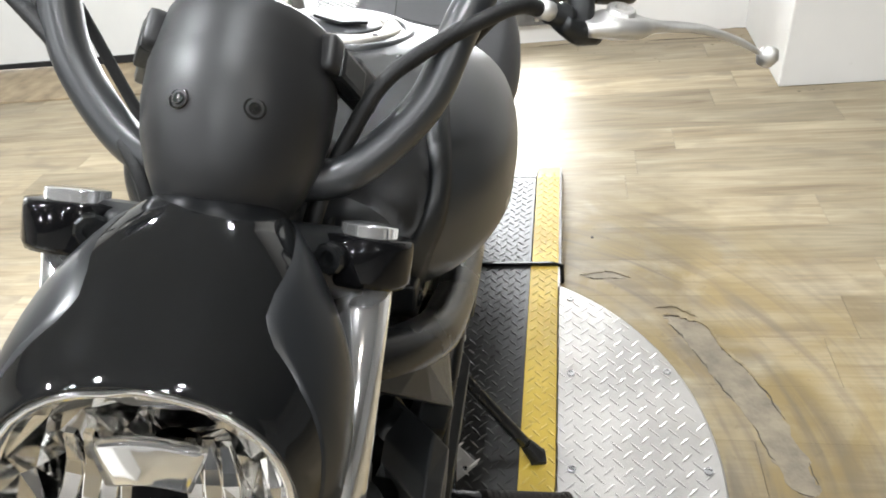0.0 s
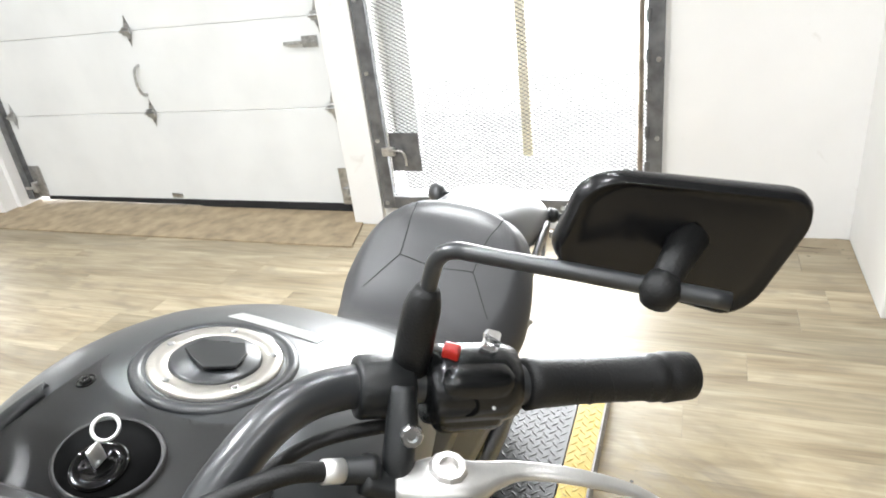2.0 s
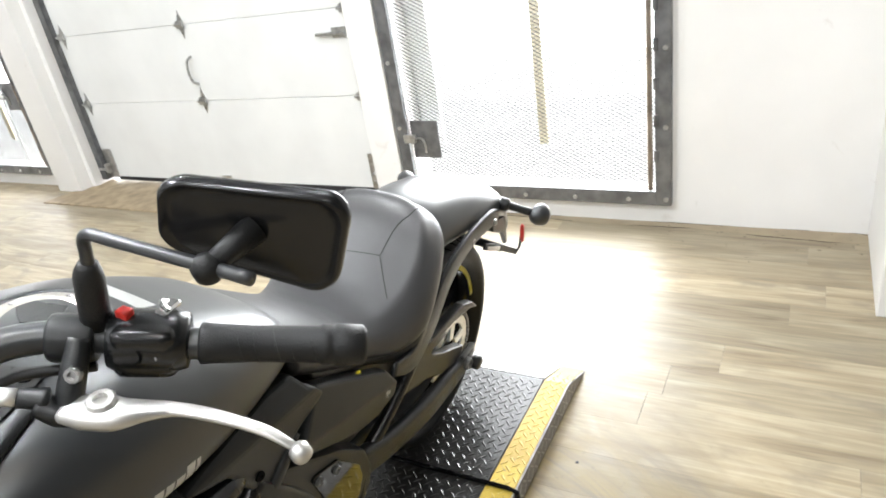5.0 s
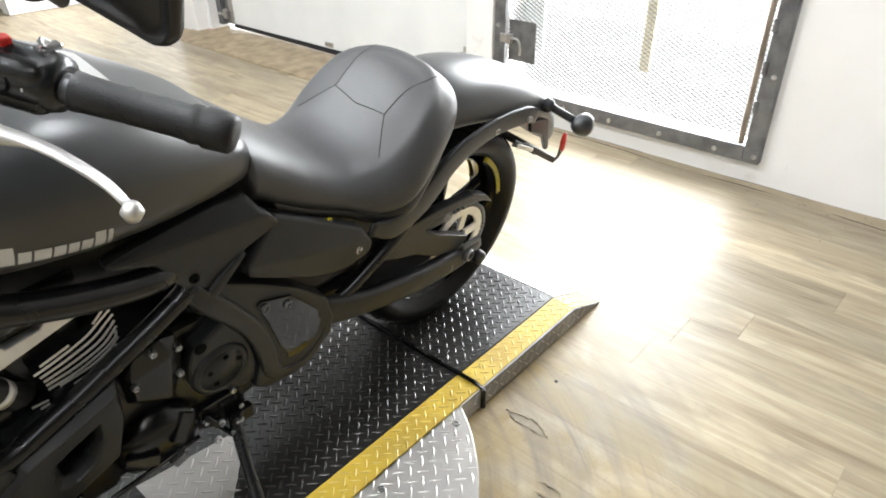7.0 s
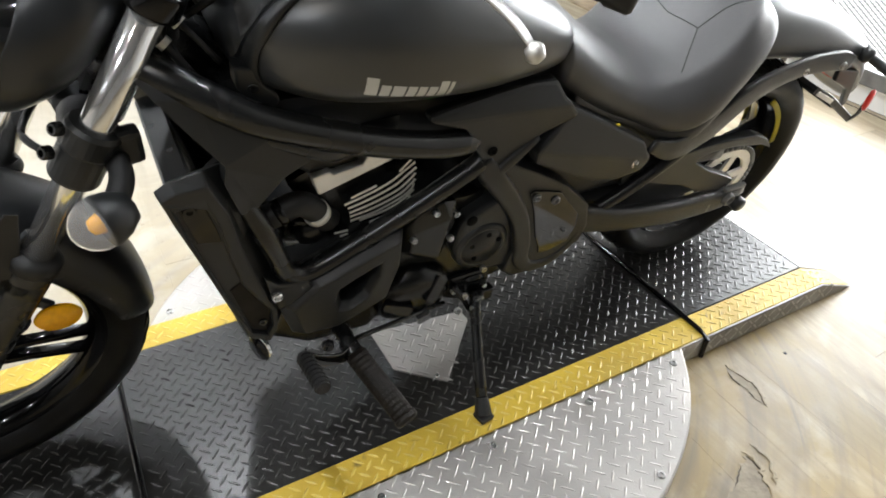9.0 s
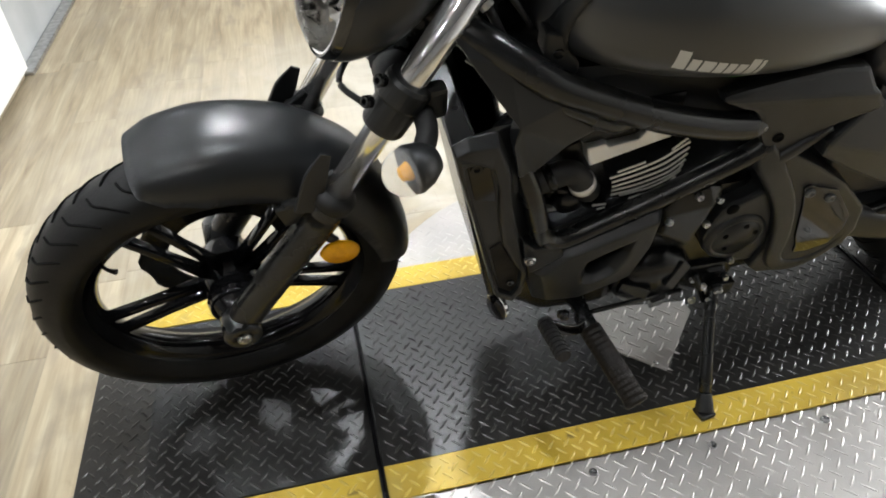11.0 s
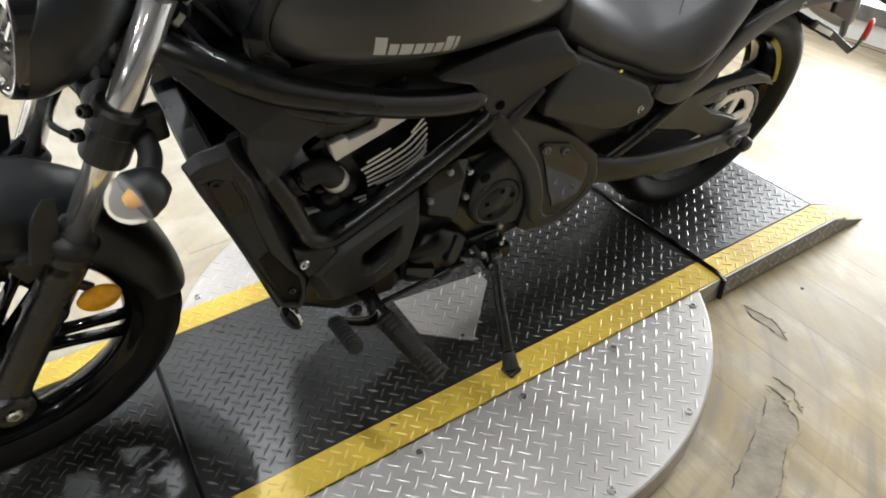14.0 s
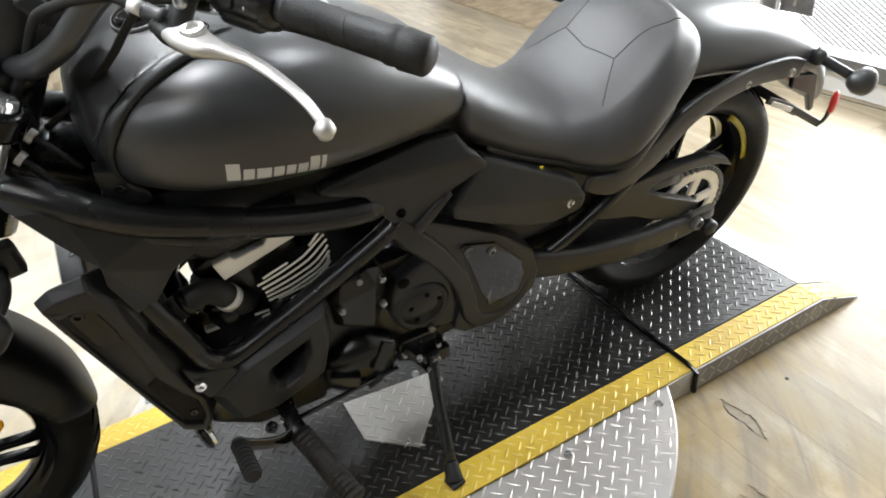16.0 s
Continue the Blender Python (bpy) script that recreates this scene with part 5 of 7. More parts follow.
    fixed("down_tube", tube([(1.12, y(0.12), 0.72), (1.078, y(0.15), 0.616), (1.056, y(0.155), 0.545), (1.045, y(0.155), 0.505), (1.02, y(0.155), 0.483), (0.985, y(0.152), 0.485), (0.93, y(0.15), 0.508), (0.867, y(0.15), 0.538), (0.719, y(0.15), 0.619), (0.69, y(0.145), 0.64)], 0.0175, 6, 16), FRAME, "black lower frame tube")
    fixed("rear_subframe", tube([(0.42, y(0.12), 0.36), (0.332, y(0.138), 0.409), (0.194, y(0.14), 0.498), (0.13, y(0.135), 0.56), (0.10, y(0.13), 0.66)], 0.015, 5, 12), FRAME, "black subframe tube")
    shroud = fixed("radiator_shroud", rimmed(SHR_OUT, SHR_IN, s, (0.115, 0.163, 0.178, 0.176), 0.3, 0.166, 0.0025, [(x - 0.035 - 0.02 * (x > 1.11), z - 0.03 * (z > 0.7)) for x, z in SHR_OUT]), PLASTIC, "angular black radiator shroud with a dished face", False)
    part("shroud_inset", plate([(1.184, 0.697), (1.148, 0.688), (1.137, 0.640), (1.134, 0.615), (1.168, 0.622)], y(0.160), y(0.167), 0.0015, 1), MIRRORBLACK, shroud, "glossy black inset")
    part("shroud_foot", plate([(1.136, 0.505), (1.118, 0.518), (1.098, 0.474), (1.080, 0.44), (1.079, 0.396), (1.088, 0.376), (1.111, 0.396)], y(0.160), y(0.169), 0.002, 2), PEG, shroud, "textured black patch")
    part("shroud_bolt", bolt((1.169, y(0.167), 0.691), (0.1, s, 0), 0.010, 0.006), ENGINE, shroud)
    part("shroud_bolt", bolt((1.092, y(0.169), 0.407), (0.1, s, 0), 0.007, 0.005), ENGINE, shroud)
    part("shroud_bolt", bolt((1.066, y(0.176), 0.472), (0.1, s, 0), 0.010, 0.008), CHROME, shroud, "bright bolt")
    part("shroud_lug", plate([(1.082, 0.515), (1.060, 0.492), (1.012, 0.482), (1.003, 0.462), (1.04, 0.435), (1.062, 0.425), (1.074, 0.465)], y(0.14), y(0.174), 0.005, 2), PLASTIC, shroud)
    wing = fixed("upper_shroud", shell(WING, ("a k j b", "b j i c", "c i e d", "i h f e", "h g f"), 0.03, s, 0.003), PLASTIC, "faceted black upper shroud wing", False)
    part("wing_bolt", bolt((1.094, y(0.164), 0.752), (0.1, s, 0.2), 0.009, 0.005), SMOKE, wing)
    # swingarm
    arm = fixed("swingarm", sweep([(0.42, y(0.135), 0.39), (0.30, y(0.148), 0.357), (0.15, y(0.152), 0.328), (0.04, y(0.15), 0.316), (-0.05, y(0.15), 0.311), (-0.115, y(0.15), 0.325)], oblong(0.06, 0.03, 0.4), 5, (0, s, 0), [1.2, 1.05, 1.1, 1.1, 0.95, 0.6]), PLASTIC, "black swingarm")
    part("arm_web", plate([(0.263, 0.455), (0.233, 0.488), (0.189, 0.503), (0.12, 0.507), (0.027, 0.506), (-0.056, 0.499), (-0.113, 0.473), (-0.145, 0.439), (-0.098, 0.462), (-0.006, 0.48), (0.072, 0.484), (0.106, 0.476), (0.109, 0.464), (0.054, 0.426), (-0.063, 0.367), (-0.063, 0.354), (-0.026, 0.34), (0.059, 0.36), (0.133, 0.405), (0.181, 0.42), (0.232, 0.44)], y(0.122), y(0.148), 0.004, 2), PLASTIC, arm, "black cast upper arm")
    part("arm_gusset", plate([(0.274, 0.358), (0.222, 0.407), (0.15, 0.40), (0.06, 0.365), (0.0, 0.33), (0.092, 0.309), (0.192, 0.325)], y(0.105), y(0.116), 0.003, 1), GRIP, arm, "black rubber chain slider")
    part("chain_adjuster", join(box((-0.105, y(0.158) - 0.006, 0.339), (-0.035, y(0.158) + 0.006, 0.352), 0.003), bolt((-0.055, y(0.155), 0.318), (0, s, 0), 0.018, 0.02)), STEEL, arm, "steel chain adjuster")
    part("swingarm_spool", lathe([(0.012, 0), (0.012, 0.01), (0.019, 0.014), (0.019, 0.032), (0.012, 0.036), (0.0001, 0.036)], 18, aim((-0.087, y(0.155), 0.303), (0, s, 0))), PLASTIC, arm, "black swingarm spool", True)
    part("arm_label", box((0.0, y(0.165) - 0.0006, 0.292), (0.035, y(0.165) + 0.0006, 0.316)), STEEL, arm, "grey label")


# wheels
def wheel(name, make, cx, cz, R, W, rim_r, spokes, label, turn=0.3):
    m = Matrix.Translation((cx, 0, cz)) @ Matrix.Rotation(radians(90), 4, "X")
    w = make(name, lathe([(0.03, -0.075), (0.045, -0.06), (0.05, -0.02), (0.05, 0.02), (0.045, 0.06), (0.03, 0.075), (0.018, 0.08), (0.018, -0.08)], 28, m, True), GLOSS, label)
    h = W / 2
    prof = [(rim_r, -h * 0.62), (rim_r + 0.012, -h * 0.72), (R - 0.06, -h * 0.97), (R - 0.04, -h), (R - 0.02, -h * 0.9), (R - 0.006, -h * 0.55), (R, 0), (R - 0.006, h * 0.55), (R - 0.02, h * 0.9), (R - 0.04, h), (R - 0.06, h * 0.97), (rim_r + 0.012, h * 0.72), (rim_r, h * 0.62)]
    ty = part("tyre", lathe(prof, 72, m, True), RUBBER, w, "black road tyre with tread grooves", True)
    gro = []
    for k in range(40):
        for s in (1, -1):
            a = 2 * math.pi * (k + (0.5 if s > 0 else 0)) / 40
            pts = []
            for q, (rr, hh) in enumerate(((R - 0.002, 0.08), (R - 0.0045, 0.38), (R - 0.009, 0.62), (R - 0.022, 0.88))):
                aa = a + (0.0, 0.025, 0.085, 0.17)[q]
                pts.append(m @ Vector(((rr + 0.0012) * math.cos(aa), (rr + 0.0012) * math.sin(aa), s * h * hh)))
            gro.append(tube(pts, 0.0022, 3, 5))
    part("tread_groove", join(*gro), GROOVE, w, "tread grooves", kind="stuff")
    part("rim", lathe([(rim_r + 0.004, -h * 0.66), (rim_r + 0.006, -h * 0.6), (rim_r - 0.012, -h * 0.5), (rim_r - 0.022, -h * 0.25), (rim_r - 0.026, 0), (rim_r - 0.022, h * 0.25), (rim_r - 0.012, h * 0.5), (rim_r + 0.006, h * 0.6), (rim_r + 0.004, h * 0.66), (rim_r + 0.012, 0)], 72, m, True), GLOSS, w, "gloss black alloy rim", True)
    for k in range(spokes):
        a = 2 * math.pi * (k + turn) / spokes
        for d in (-0.11, 0.11):
            p0 = m @ Vector((0.042 * math.cos(a + d * 3), 0.042 * math.sin(a + d * 3), 0))
            p1 = m @ Vector(((rim_r - 0.012) * math.cos(a + d), (rim_r - 0.012) * math.sin(a + d), 0))
            part("spoke", loft([[q + Vector((0, u * 0.5 * f, 0)) + (Vector((p1.x - p0.x, 0, p1.z - p0.z)).normalized().cross(Vector((0, 1, 0)))) * v * f for u, v in oblong(0.05, 0.014, 0.35)] for q, f in ((p0, 1.1), ((p0 + p1) / 2, 0.85), (p1, 0.9))]), GLOSS, w, smooth=True)
    return w, m


RW, RR, FR = -0.095, 0.3055, 0.321
FX, FZ = 1.575, 0.343
rw, rm = wheel("rear_wheel", fixed, RW, RR, RR, 0.15, 0.224, 5, "black alloy rear wheel")
for s in (1, -1):
    arc = [radians(122 + 6 * k) for k in range(9)]
    part("rim_stripe", sweep([(RW + 0.2215 * math.cos(a), s * 0.0525, RR + 0.2215 * math.sin(a)) for a in arc], oblong(0.0145, 0.004, 0.4), 1, (0, 1, 0.003)), YELRIM, rw, "yellow rim stripe", True)
part("sprocket", ringplate([(RW + 0.102 * math.cos(i * math.pi / 24) * (1.04 if i % 2 else 0.98), RR + 0.102 * math.sin(i * math.pi / 24) * (1.04 if i % 2 else 0.98)) for i in range(48)], [(RW + 0.075 * math.cos(i * math.pi / 24), RR + 0.075 * math.sin(i * math.pi / 24)) for i in range(48)], 0.088, 0.096), ALLOY, rw, "steel rear sprocket")
for k in range(5):
    a = 2 * math.pi * k / 5 + 0.5
    part("sprocket_arm", sweep([(RW + 0.03 * math.cos(a), 0.092, RR + 0.03 * math.sin(a)), (RW + 0.08 * math.cos(a), 0.092, RR + 0.08 * math.sin(a))], oblong(0.026, 0.008, 0.4), 1, (0, 1, 0.01)), ALLOY, rw)
part("brake_disc", ringplate([(RW + 0.125 * math.cos(i * math.pi / 16), RR + 0.125 * math.sin(i * math.pi / 16)) for i in range(32)], [(RW + 0.085 * math.cos(i * math.pi / 16), RR + 0.085 * math.sin(i * math.pi / 16)) for i in range(32)], -0.1, -0.094), ALLOY, rw, "steel brake disc")
ch = []
for k in range(64):
    t = k / 64
    x = 0.46 - (0.46 - RW) * 2 * (t if t < 0.5 else 1 - t)
    z = (RR - 0.106 + (0.335 - RR + 0.106) * (x - RW) / 0.5) if t < 0.5 else (RR + 0.106 + (0.44 - RR - 0.106) * (x - RW) / 0.5)
    ch.append(box((x - 0.007, 0.086, z - 0.006), (x + 0.005, 0.100, z + 0.006), 0.002))
for k in range(22):
    a = radians(95 + 8 * k)
    ch.append(box((-0.006, 0.086, -0.006), (0.006, 0.100, 0.006), 0.002, 1, Matrix.Translation((RW + 0.106 * math.cos(a), 0, RR + 0.106 * math.sin(a))) @ pose(0, 0, 0, 0, -math.degrees(a), 0)))
fixed("drive_chain", join(*ch), STEEL, "dark steel drive chain", False)
fixed("chain_guard", sweep([(0.30, 0.118, 0.45), (0.15, 0.118, 0.452), (0.0, 0.118, 0.445)], oblong(0.03, 0.02, 0.3), 5, (0, 1, 0)), PLASTIC, "black chain guard")
fixed("shock_absorber", tube([(0.30, 0.0, 0.40), (0.12, 0.0, 0.60)], 0.03, 1, 16), PLASTIC, "black rear shock absorber")

# engine
fixed("crankcase", plate([(1.02, 0.34), (1.03, 0.44), (0.90, 0.53), (0.66, 0.53), (0.52, 0.45), (0.47, 0.34), (0.55, 0.25), (0.72, 0.225), (0.93, 0.225)], -0.12, 0.12, 0.02, 3), ENGINE, "black engine crankcase", False)
CASE = {"a": (0.757, 0.558, 0.150), "b": (0.730, 0.548, 0.146), "c": (0.716, 0.514, 0.142), "d": (0.727, 0.453, 0.142), "e": (0.743, 0.396, 0.140), "f": (0.768, 0.400, 0.146), "g": (0.824, 0.437, 0.138), "h": (0.828, 0.506, 0.140), "i": (0.80, 0.541, 0.146), "p": (0.748, 0.525, 0.165), "q": (0.757, 0.42, 0.161), "r": (0.812, 0.448, 0.154), "t": (0.812, 0.502, 0.156)}
fixed("gearbox_cover", shell(CASE, ("a b p", "b c p", "c d e q p", "e f q", "f g r q", "g h t r", "h i t", "i a p t", "p q r t"), 0.05, 1, 0.004), ENGINE, "creased black engine side cover", False)
SPR = [(0.705, 0.492), (0.633, 0.528), (0.608, 0.500), (0.582, 0.434), (0.570, 0.370), (0.577, 0.313), (0.626, 0.318), (0.693, 0.352), (0.722, 0.407), (0.718, 0.455)]
sp = fixed("sprocket_cover", plate(SPR, 0.09, 0.150, 0.010, 3, 0.05), PLASTIC, "black sprocket cover with a round lid", False)
part("cover_lid", lathe([(0.060, -0.01), (0.058, 0.004), (0.050, 0.009), (0.0475, 0.009), (0.0465, 0.0065), (0.0445, 0.0065), (0.0435, 0.0095), (0.0001, 0.0105)], 44, aim((0.656, 0.148, 0.408), (0, 1, 0.0))), PLASTIC, sp, "round lid with a groove", True)
for x, z in ((0.648, 0.441), (0.622, 0.420), (0.682, 0.420), (0.672, 0.384)):
    part("cover_screw", bolt((x, 0.157, z), (0, 1, 0), 0.0055, 0.003), GROOVE, sp)
part("cover_plug", lathe([(0.0001, 0), (0.011, 0), (0.012, 0.003), (0.009, 0.005), (0.0001, 0.005)], 16, aim((0.690, 0.149, 0.487), (0, 1, 0))), GROOVE, sp, "dark round plug", True)
for x, z in ((0.774, 0.541), (0.732, 0.526), (0.812, 0.486), (0.735, 0.464), (0.64, 0.338)):
    fixed("case_bolt", bolt((x, 0.152, z), (0, 1, 0), 0.0068, 0.009), BOLT, "zinc case bolt", False)
alt = fixed("alternator_cover", lathe([(0.084, -0.06), (0.083, 0.0), (0.076, 0.022), (0.055, 0.036), (0.03, 0.042), (0.0001, 0.043)], 36, aim((0.782, 0.118, 0.29), (0.05, 1, -0.1))), ENGINE, "domed black alternator cover")
for k in range(3):
    a = 2 * math.pi * k / 3 + 0.2
    part("cover_rib", sweep([(0.782 + 0.022 * math.cos(a), 0.166, 0.288 + 0.022 * math.sin(a)), (0.782 + 0.075 * math.cos(a), 0.147, 0.288 + 0.075 * math.sin(a))], oblong(0.03, 0.016, 0.2), 1, (0, 1, 0.01)), ENGINE, alt)
fixed("belly_panel", rimmed([(1.063, 0.423), (1.002, 0.471), (0.920, 0.502), (0.838, 0.535), (0.838, 0.46), (0.858, 0.372), (0.905, 0.350), (0.968, 0.325), (1.04, 0.332)],
                            [(0.953, 0.41), (0.953, 0.435), (0.932, 0.449), (0.888, 0.470), (0.889, 0.44), (0.907, 0.402), (0.918, 0.392), (0.935, 0.383), (0.950, 0.388)], 1, (0.115, 0.158, 0.180, 0.164), 0.22, None, 0.004), PLASTIC, "black belly side panel with an opening", False)
fixed("belly_pan", plate([(1.06, 0.36), (1.08, 0.30), (1.0, 0.235), (0.86, 0.225), (0.86, 0.33), (0.97, 0.40)], -0.13, 0.13, 0.015, 2), ENGINE, "black belly pan", False)
cyl = Matrix.Translation((0.885, 0, 0.525)) @ pose(0, 0, 0, 0, 25, 0)
fixed("cylinder_block", box((-0.075, -0.105, -0.02), (0.075, 0.105, 0.16), 0.012, 2, cyl), ENGINE, "black cylinder block", False)
FINS = (((0.921, 0.597), (0.877, 0.611)), ((0.838, 0.630), (0.816, 0.653)), ((0.932, 0.585), (0.892, 0.596), (0.852, 0.612), (0.827, 0.631), (0.811, 0.643)), ((0.926, 0.575), (0.886, 0.585), (0.845, 0.601), (0.821, 0.620), (0.808, 0.631)), ((0.923, 0.564), (0.880, 0.574), (0.839, 0.589), (0.817, 0.607), (0.808, 0.618)),
        ((0.922, 0.555), (0.879, 0.562), (0.835, 0.578), (0.816, 0.594), (0.807, 0.605)), ((0.921, 0.545), (0.876, 0.552), (0.834, 0.568), (0.813, 0.583), (0.809, 0.596)), ((0.905, 0.541), (0.857, 0.549), (0.825, 0.565), (0.808, 0.582)), ((0.886, 0.530), (0.845, 0.540), (0.822, 0.553), (0.813, 0.568)), ((0.949, 0.525), (0.925, 0.524)), ((0.939, 0.514), (0.925, 0.516)))
for line in FINS:
    fin = fixed("cooling_fin", sweep([(x, 0.098, z) for x, z in line], oblong(0.0042, 0.054, 0.3), 5, (0, 1, 0)), ENGINE, "black cooling fin")
    part("fin_edge", sweep([(x, 0.1262, z) for x, z in line], oblong(0.0042, 0.0022, 0.3), 5, (0, 1, 0)), ALLOY, fin, "bright machined fin edge")
fixed("head_band", plate([(0.987, 0.662), (0.977, 0.625), (0.905, 0.648), (0.842, 0.668), (0.84, 0.678), (0.897, 0.684), (0.905, 0.668), (0.953, 0.66), (0.959, 0.668)], -0.12, 0.132, 0.003, 2), ALLOY, "brushed alloy cylinder head band", False)
fixed("cylinder_head", plate([(0.985, 0.655), (0.95, 0.66), (0.84, 0.675), (0.84, 0.74), (0.97, 0.73), (1.02, 0.69)], -0.12, 0.12, 0.01, 2), ENGINE, "black cylinder head", False)
hose = fixed("coolant_hose", tube([(1.10, 0.115, 0.575), (1.055, 0.128, 0.602), (1.012, 0.13, 0.617), (0.987, 0.128, 0.598), (0.965, 0.12, 0.56), (0.95, 0.10, 0.54)], 0.0205, 6, 14), GRIP, "black coolant hose")
for p, w in (((0.979, 0.126, 0.584), (0.45, 0.1, 0.9)), ((1.038, 0.13, 0.61), (0.9, 0, -0.4))):
    part("hose_clamp", lathe([(0.0205, -0.007), (0.0225, -0.007), (0.0225, 0.007), (0.0205, 0.007)], 20, aim(p, w), True), ALLOY if w[0] < 0.8 else SMOKE, hose, "bright hose clamp", True)
fixed("horn", lathe([(0.0001, 0), (0.03, 0.002), (0.034, 0.012), (0.02, 0.03), (0.0001, 0.034)], 20, aim((0.985, 0.09, 0.525), (0.3, 1, 0.2))), ENGINE, "black horn")
fixed("hose_bracket", join(box((1.012, 0.10, 0.586), (1.036, 0.118, 0.596), 0.002, 1), box((1.028, 0.10, 0.565), (1.034, 0.118, 0.59), 0.002, 1)), ALLOY, "bright steel hose bracket", False)
fixed("hose_tab", box((1.0, 0.10, 0.512), (1.03, 0.116, 0.519), 0.002, 1), ALLOY, "bright steel tab", False)
fixed("hose_valve", join(lathe([(0.012, -0.03), (0.016, -0.026), (0.016, 0.02), (0.011, 0.026), (0.011, 0.04)], 16, aim((1.022, 0.09, 0.545), (0.2, 0.1, 1))), tube([(1.02, 0.10, 0.555), (0.99, 0.11, 0.552)], 0.008, 1, 10)), ENGINE, "black coolant valve")
rad = fixed("radiator", box((-0.02, -0.135, -0.19), (0.02, 0.135, 0.165), 0.004, 1, Matrix.Translation((1.135, 0, 0.51)) @ pose(0, 0, 0, 0, 12, 0)), ENGINE, "black finned radiator", False)
fixed("steering_head", tube([(1.24, 0, 0.755), (1.115, 0, 0.965)], 0.034, 1, 18), FRAME, "black steering head")
fixed("backbone", tube([(1.18, 0, 0.86), (1.0, 0, 0.77), (0.7, 0, 0.72)], 0.05, 4, 12), FRAME, "black frame backbone")
for k, pts in enumerate((((1.19, 0.05, 0.93), (1.15, 0.09, 0.89), (1.12, 0.10, 0.84), (1.08, 0.11, 0.81)), ((1.20, 0.06, 0.90), (1.16, 0.10, 0.85), (1.13, 0.11, 0.80)), ((1.18, 0.04, 0.95), (1.13, 0.08, 0.91), (1.09, 0.10, 0.86)))):
    wire = fixed("wire_loom", tube(pts, 0.006 - 0.001 * k, 6, 8), GRIP, "black wiring loom at the steering head")
    part("wire_clip", lathe([(0.008, -0.004), (0.0095, -0.004), (0.0095, 0.004), (0.008, 0.004)], 12, aim(pts[1], (0.6, -0.4, 0.7)), True), ALLOY, wire, "bright wire clip")
fixed("pivot_housing", box((0.25, -0.10, 0.34), (0.47, 0.10, 0.475), 0.02, 2), ENGINE, "black swingarm pivot housing", False)
fixed("battery_box", box((0.10, -0.12, 0.43), (0.52, 0.12, 0.66), 0.02, 2), PLASTIC, "black under-seat box", False)
fixed("exhaust_pipe", tube([(1.0, -0.08, 0.58), (1.06, -0.12, 0.45), (1.0, -0.13, 0.30), (0.7, -0.14, 0.24), (0.3, -0.18, 0.26), (0.05, -0.2, 0.29)], 0.026, 5, 14, [0.8, 0.8, 0.9, 1.1, 1.6, 1.6]), ENGINE, "black exhaust pipe")

# pegs, levers and side stand
for s in (1, -1):
    fixed("peg_bracket", join(tube([(0.95, s * 0.13, 0.30), (0.95, s * 0.20, 0.305), (0.945, s * 0.23, 0.30)], 0.018, 4, 10), bolt((0.985, s * 0.19, 0.31), (0.4, s, 0), 0.012, 0.012)), FRAME, "black peg bracket")
    pa, pb = Vector((0.945, s * 0.225, 0.30)), Vector((0.905, s * 0.365, 0.268))
    pg = fixed("foot_peg", tube([pa, pb], 0.0205, 1, 16), PEG, "black rubber foot peg")
    for k in range(13):
        part("peg_rib", lathe([(0.019, -0.0036), (0.0208, -0.003), (0.0208, 0.003), (0.019, 0.0036)], 16, aim(pa.lerp(pb, 0.08 + 0.07 * k), pb - pa), True), PEG, pg)
    part("peg_cap", lathe([(0.0205, -0.006), (0.0225, -0.003), (0.0225, 0.004), (0.018, 0.008), (0.0001, 0.008)], 16, aim(pb, pb - pa)), PEG, pg)
shifter = fixed("shift_lever", sweep([(0.945, 0.215, 0.305), (0.975, 0.232, 0.315), (1.012, 0.236, 0.335), (1.048, 0.236, 0.364)], oblong(0.024, 0.007, 0.4), 4, (0, 0.9, 0.45), [1.1, 0.9, 0.9, 1.0]), MIRRORBLACK, "glossy black gear shift lever")
sa, sb = Vector((1.045, 0.235, 0.366)), Vector((1.04, 0.318, 0.385))
speg = part("shift_peg", tube([sa, sb], 0.0125, 1, 14), GRIP, shifter, "ribbed black rubber shift peg")
for k in range(8):
    part("peg_rib", lathe([(0.012, -0.003), (0.0148, -0.002), (0.0148, 0.002), (0.012, 0.003)], 14, aim(sa.lerp(sb, 0.08 + 0.12 * k), sb - sa), True), GRIP, speg)
fixed("shift_rod", tube([(0.945, 0.185, 0.285), (0.72, 0.155, 0.262)], 0.005, 1, 8), ENGINE, "thin gear linkage rod")
stand = fixed("side_stand", tube([(0.638, 0.145, 0.255), (0.655, 0.195, 0.205), (0.69, 0.325, 0.09)], 0.0125, 3, 12), FRAME, "black side stand")
part("stand_foot", join(tube([(0.686, 0.310, 0.104), (0.689, 0.324, 0.091), (0.692, 0.336, 0.079)], 0.0135, 3, 14, [1.0, 1.25, 1.4]), box((-0.017, -0.017, -0.008), (0.017, 0.017, 0.004), 0.005, 2, Matrix.Translation((0.692, 0.338, 0.078)) @ pose(0, 0, 0, LEAN, 0, 10))), GRIP, stand, "black stand foot")
part("stand_pivot", join(bolt((0.638, 0.152, 0.252), (0, 1, -0.3), 0.014, 0.012), box((0.62, 0.10, 0.23), (0.66, 0.14, 0.29), 0.006)), ENGINE, stand, "dark stand pivot")
part("pivot_bolt", bolt((0.638, 0.163, 0.249), (0, 1, -0.3), 0.010, 0.007), BOLT, stand, "zinc pivot bolt")
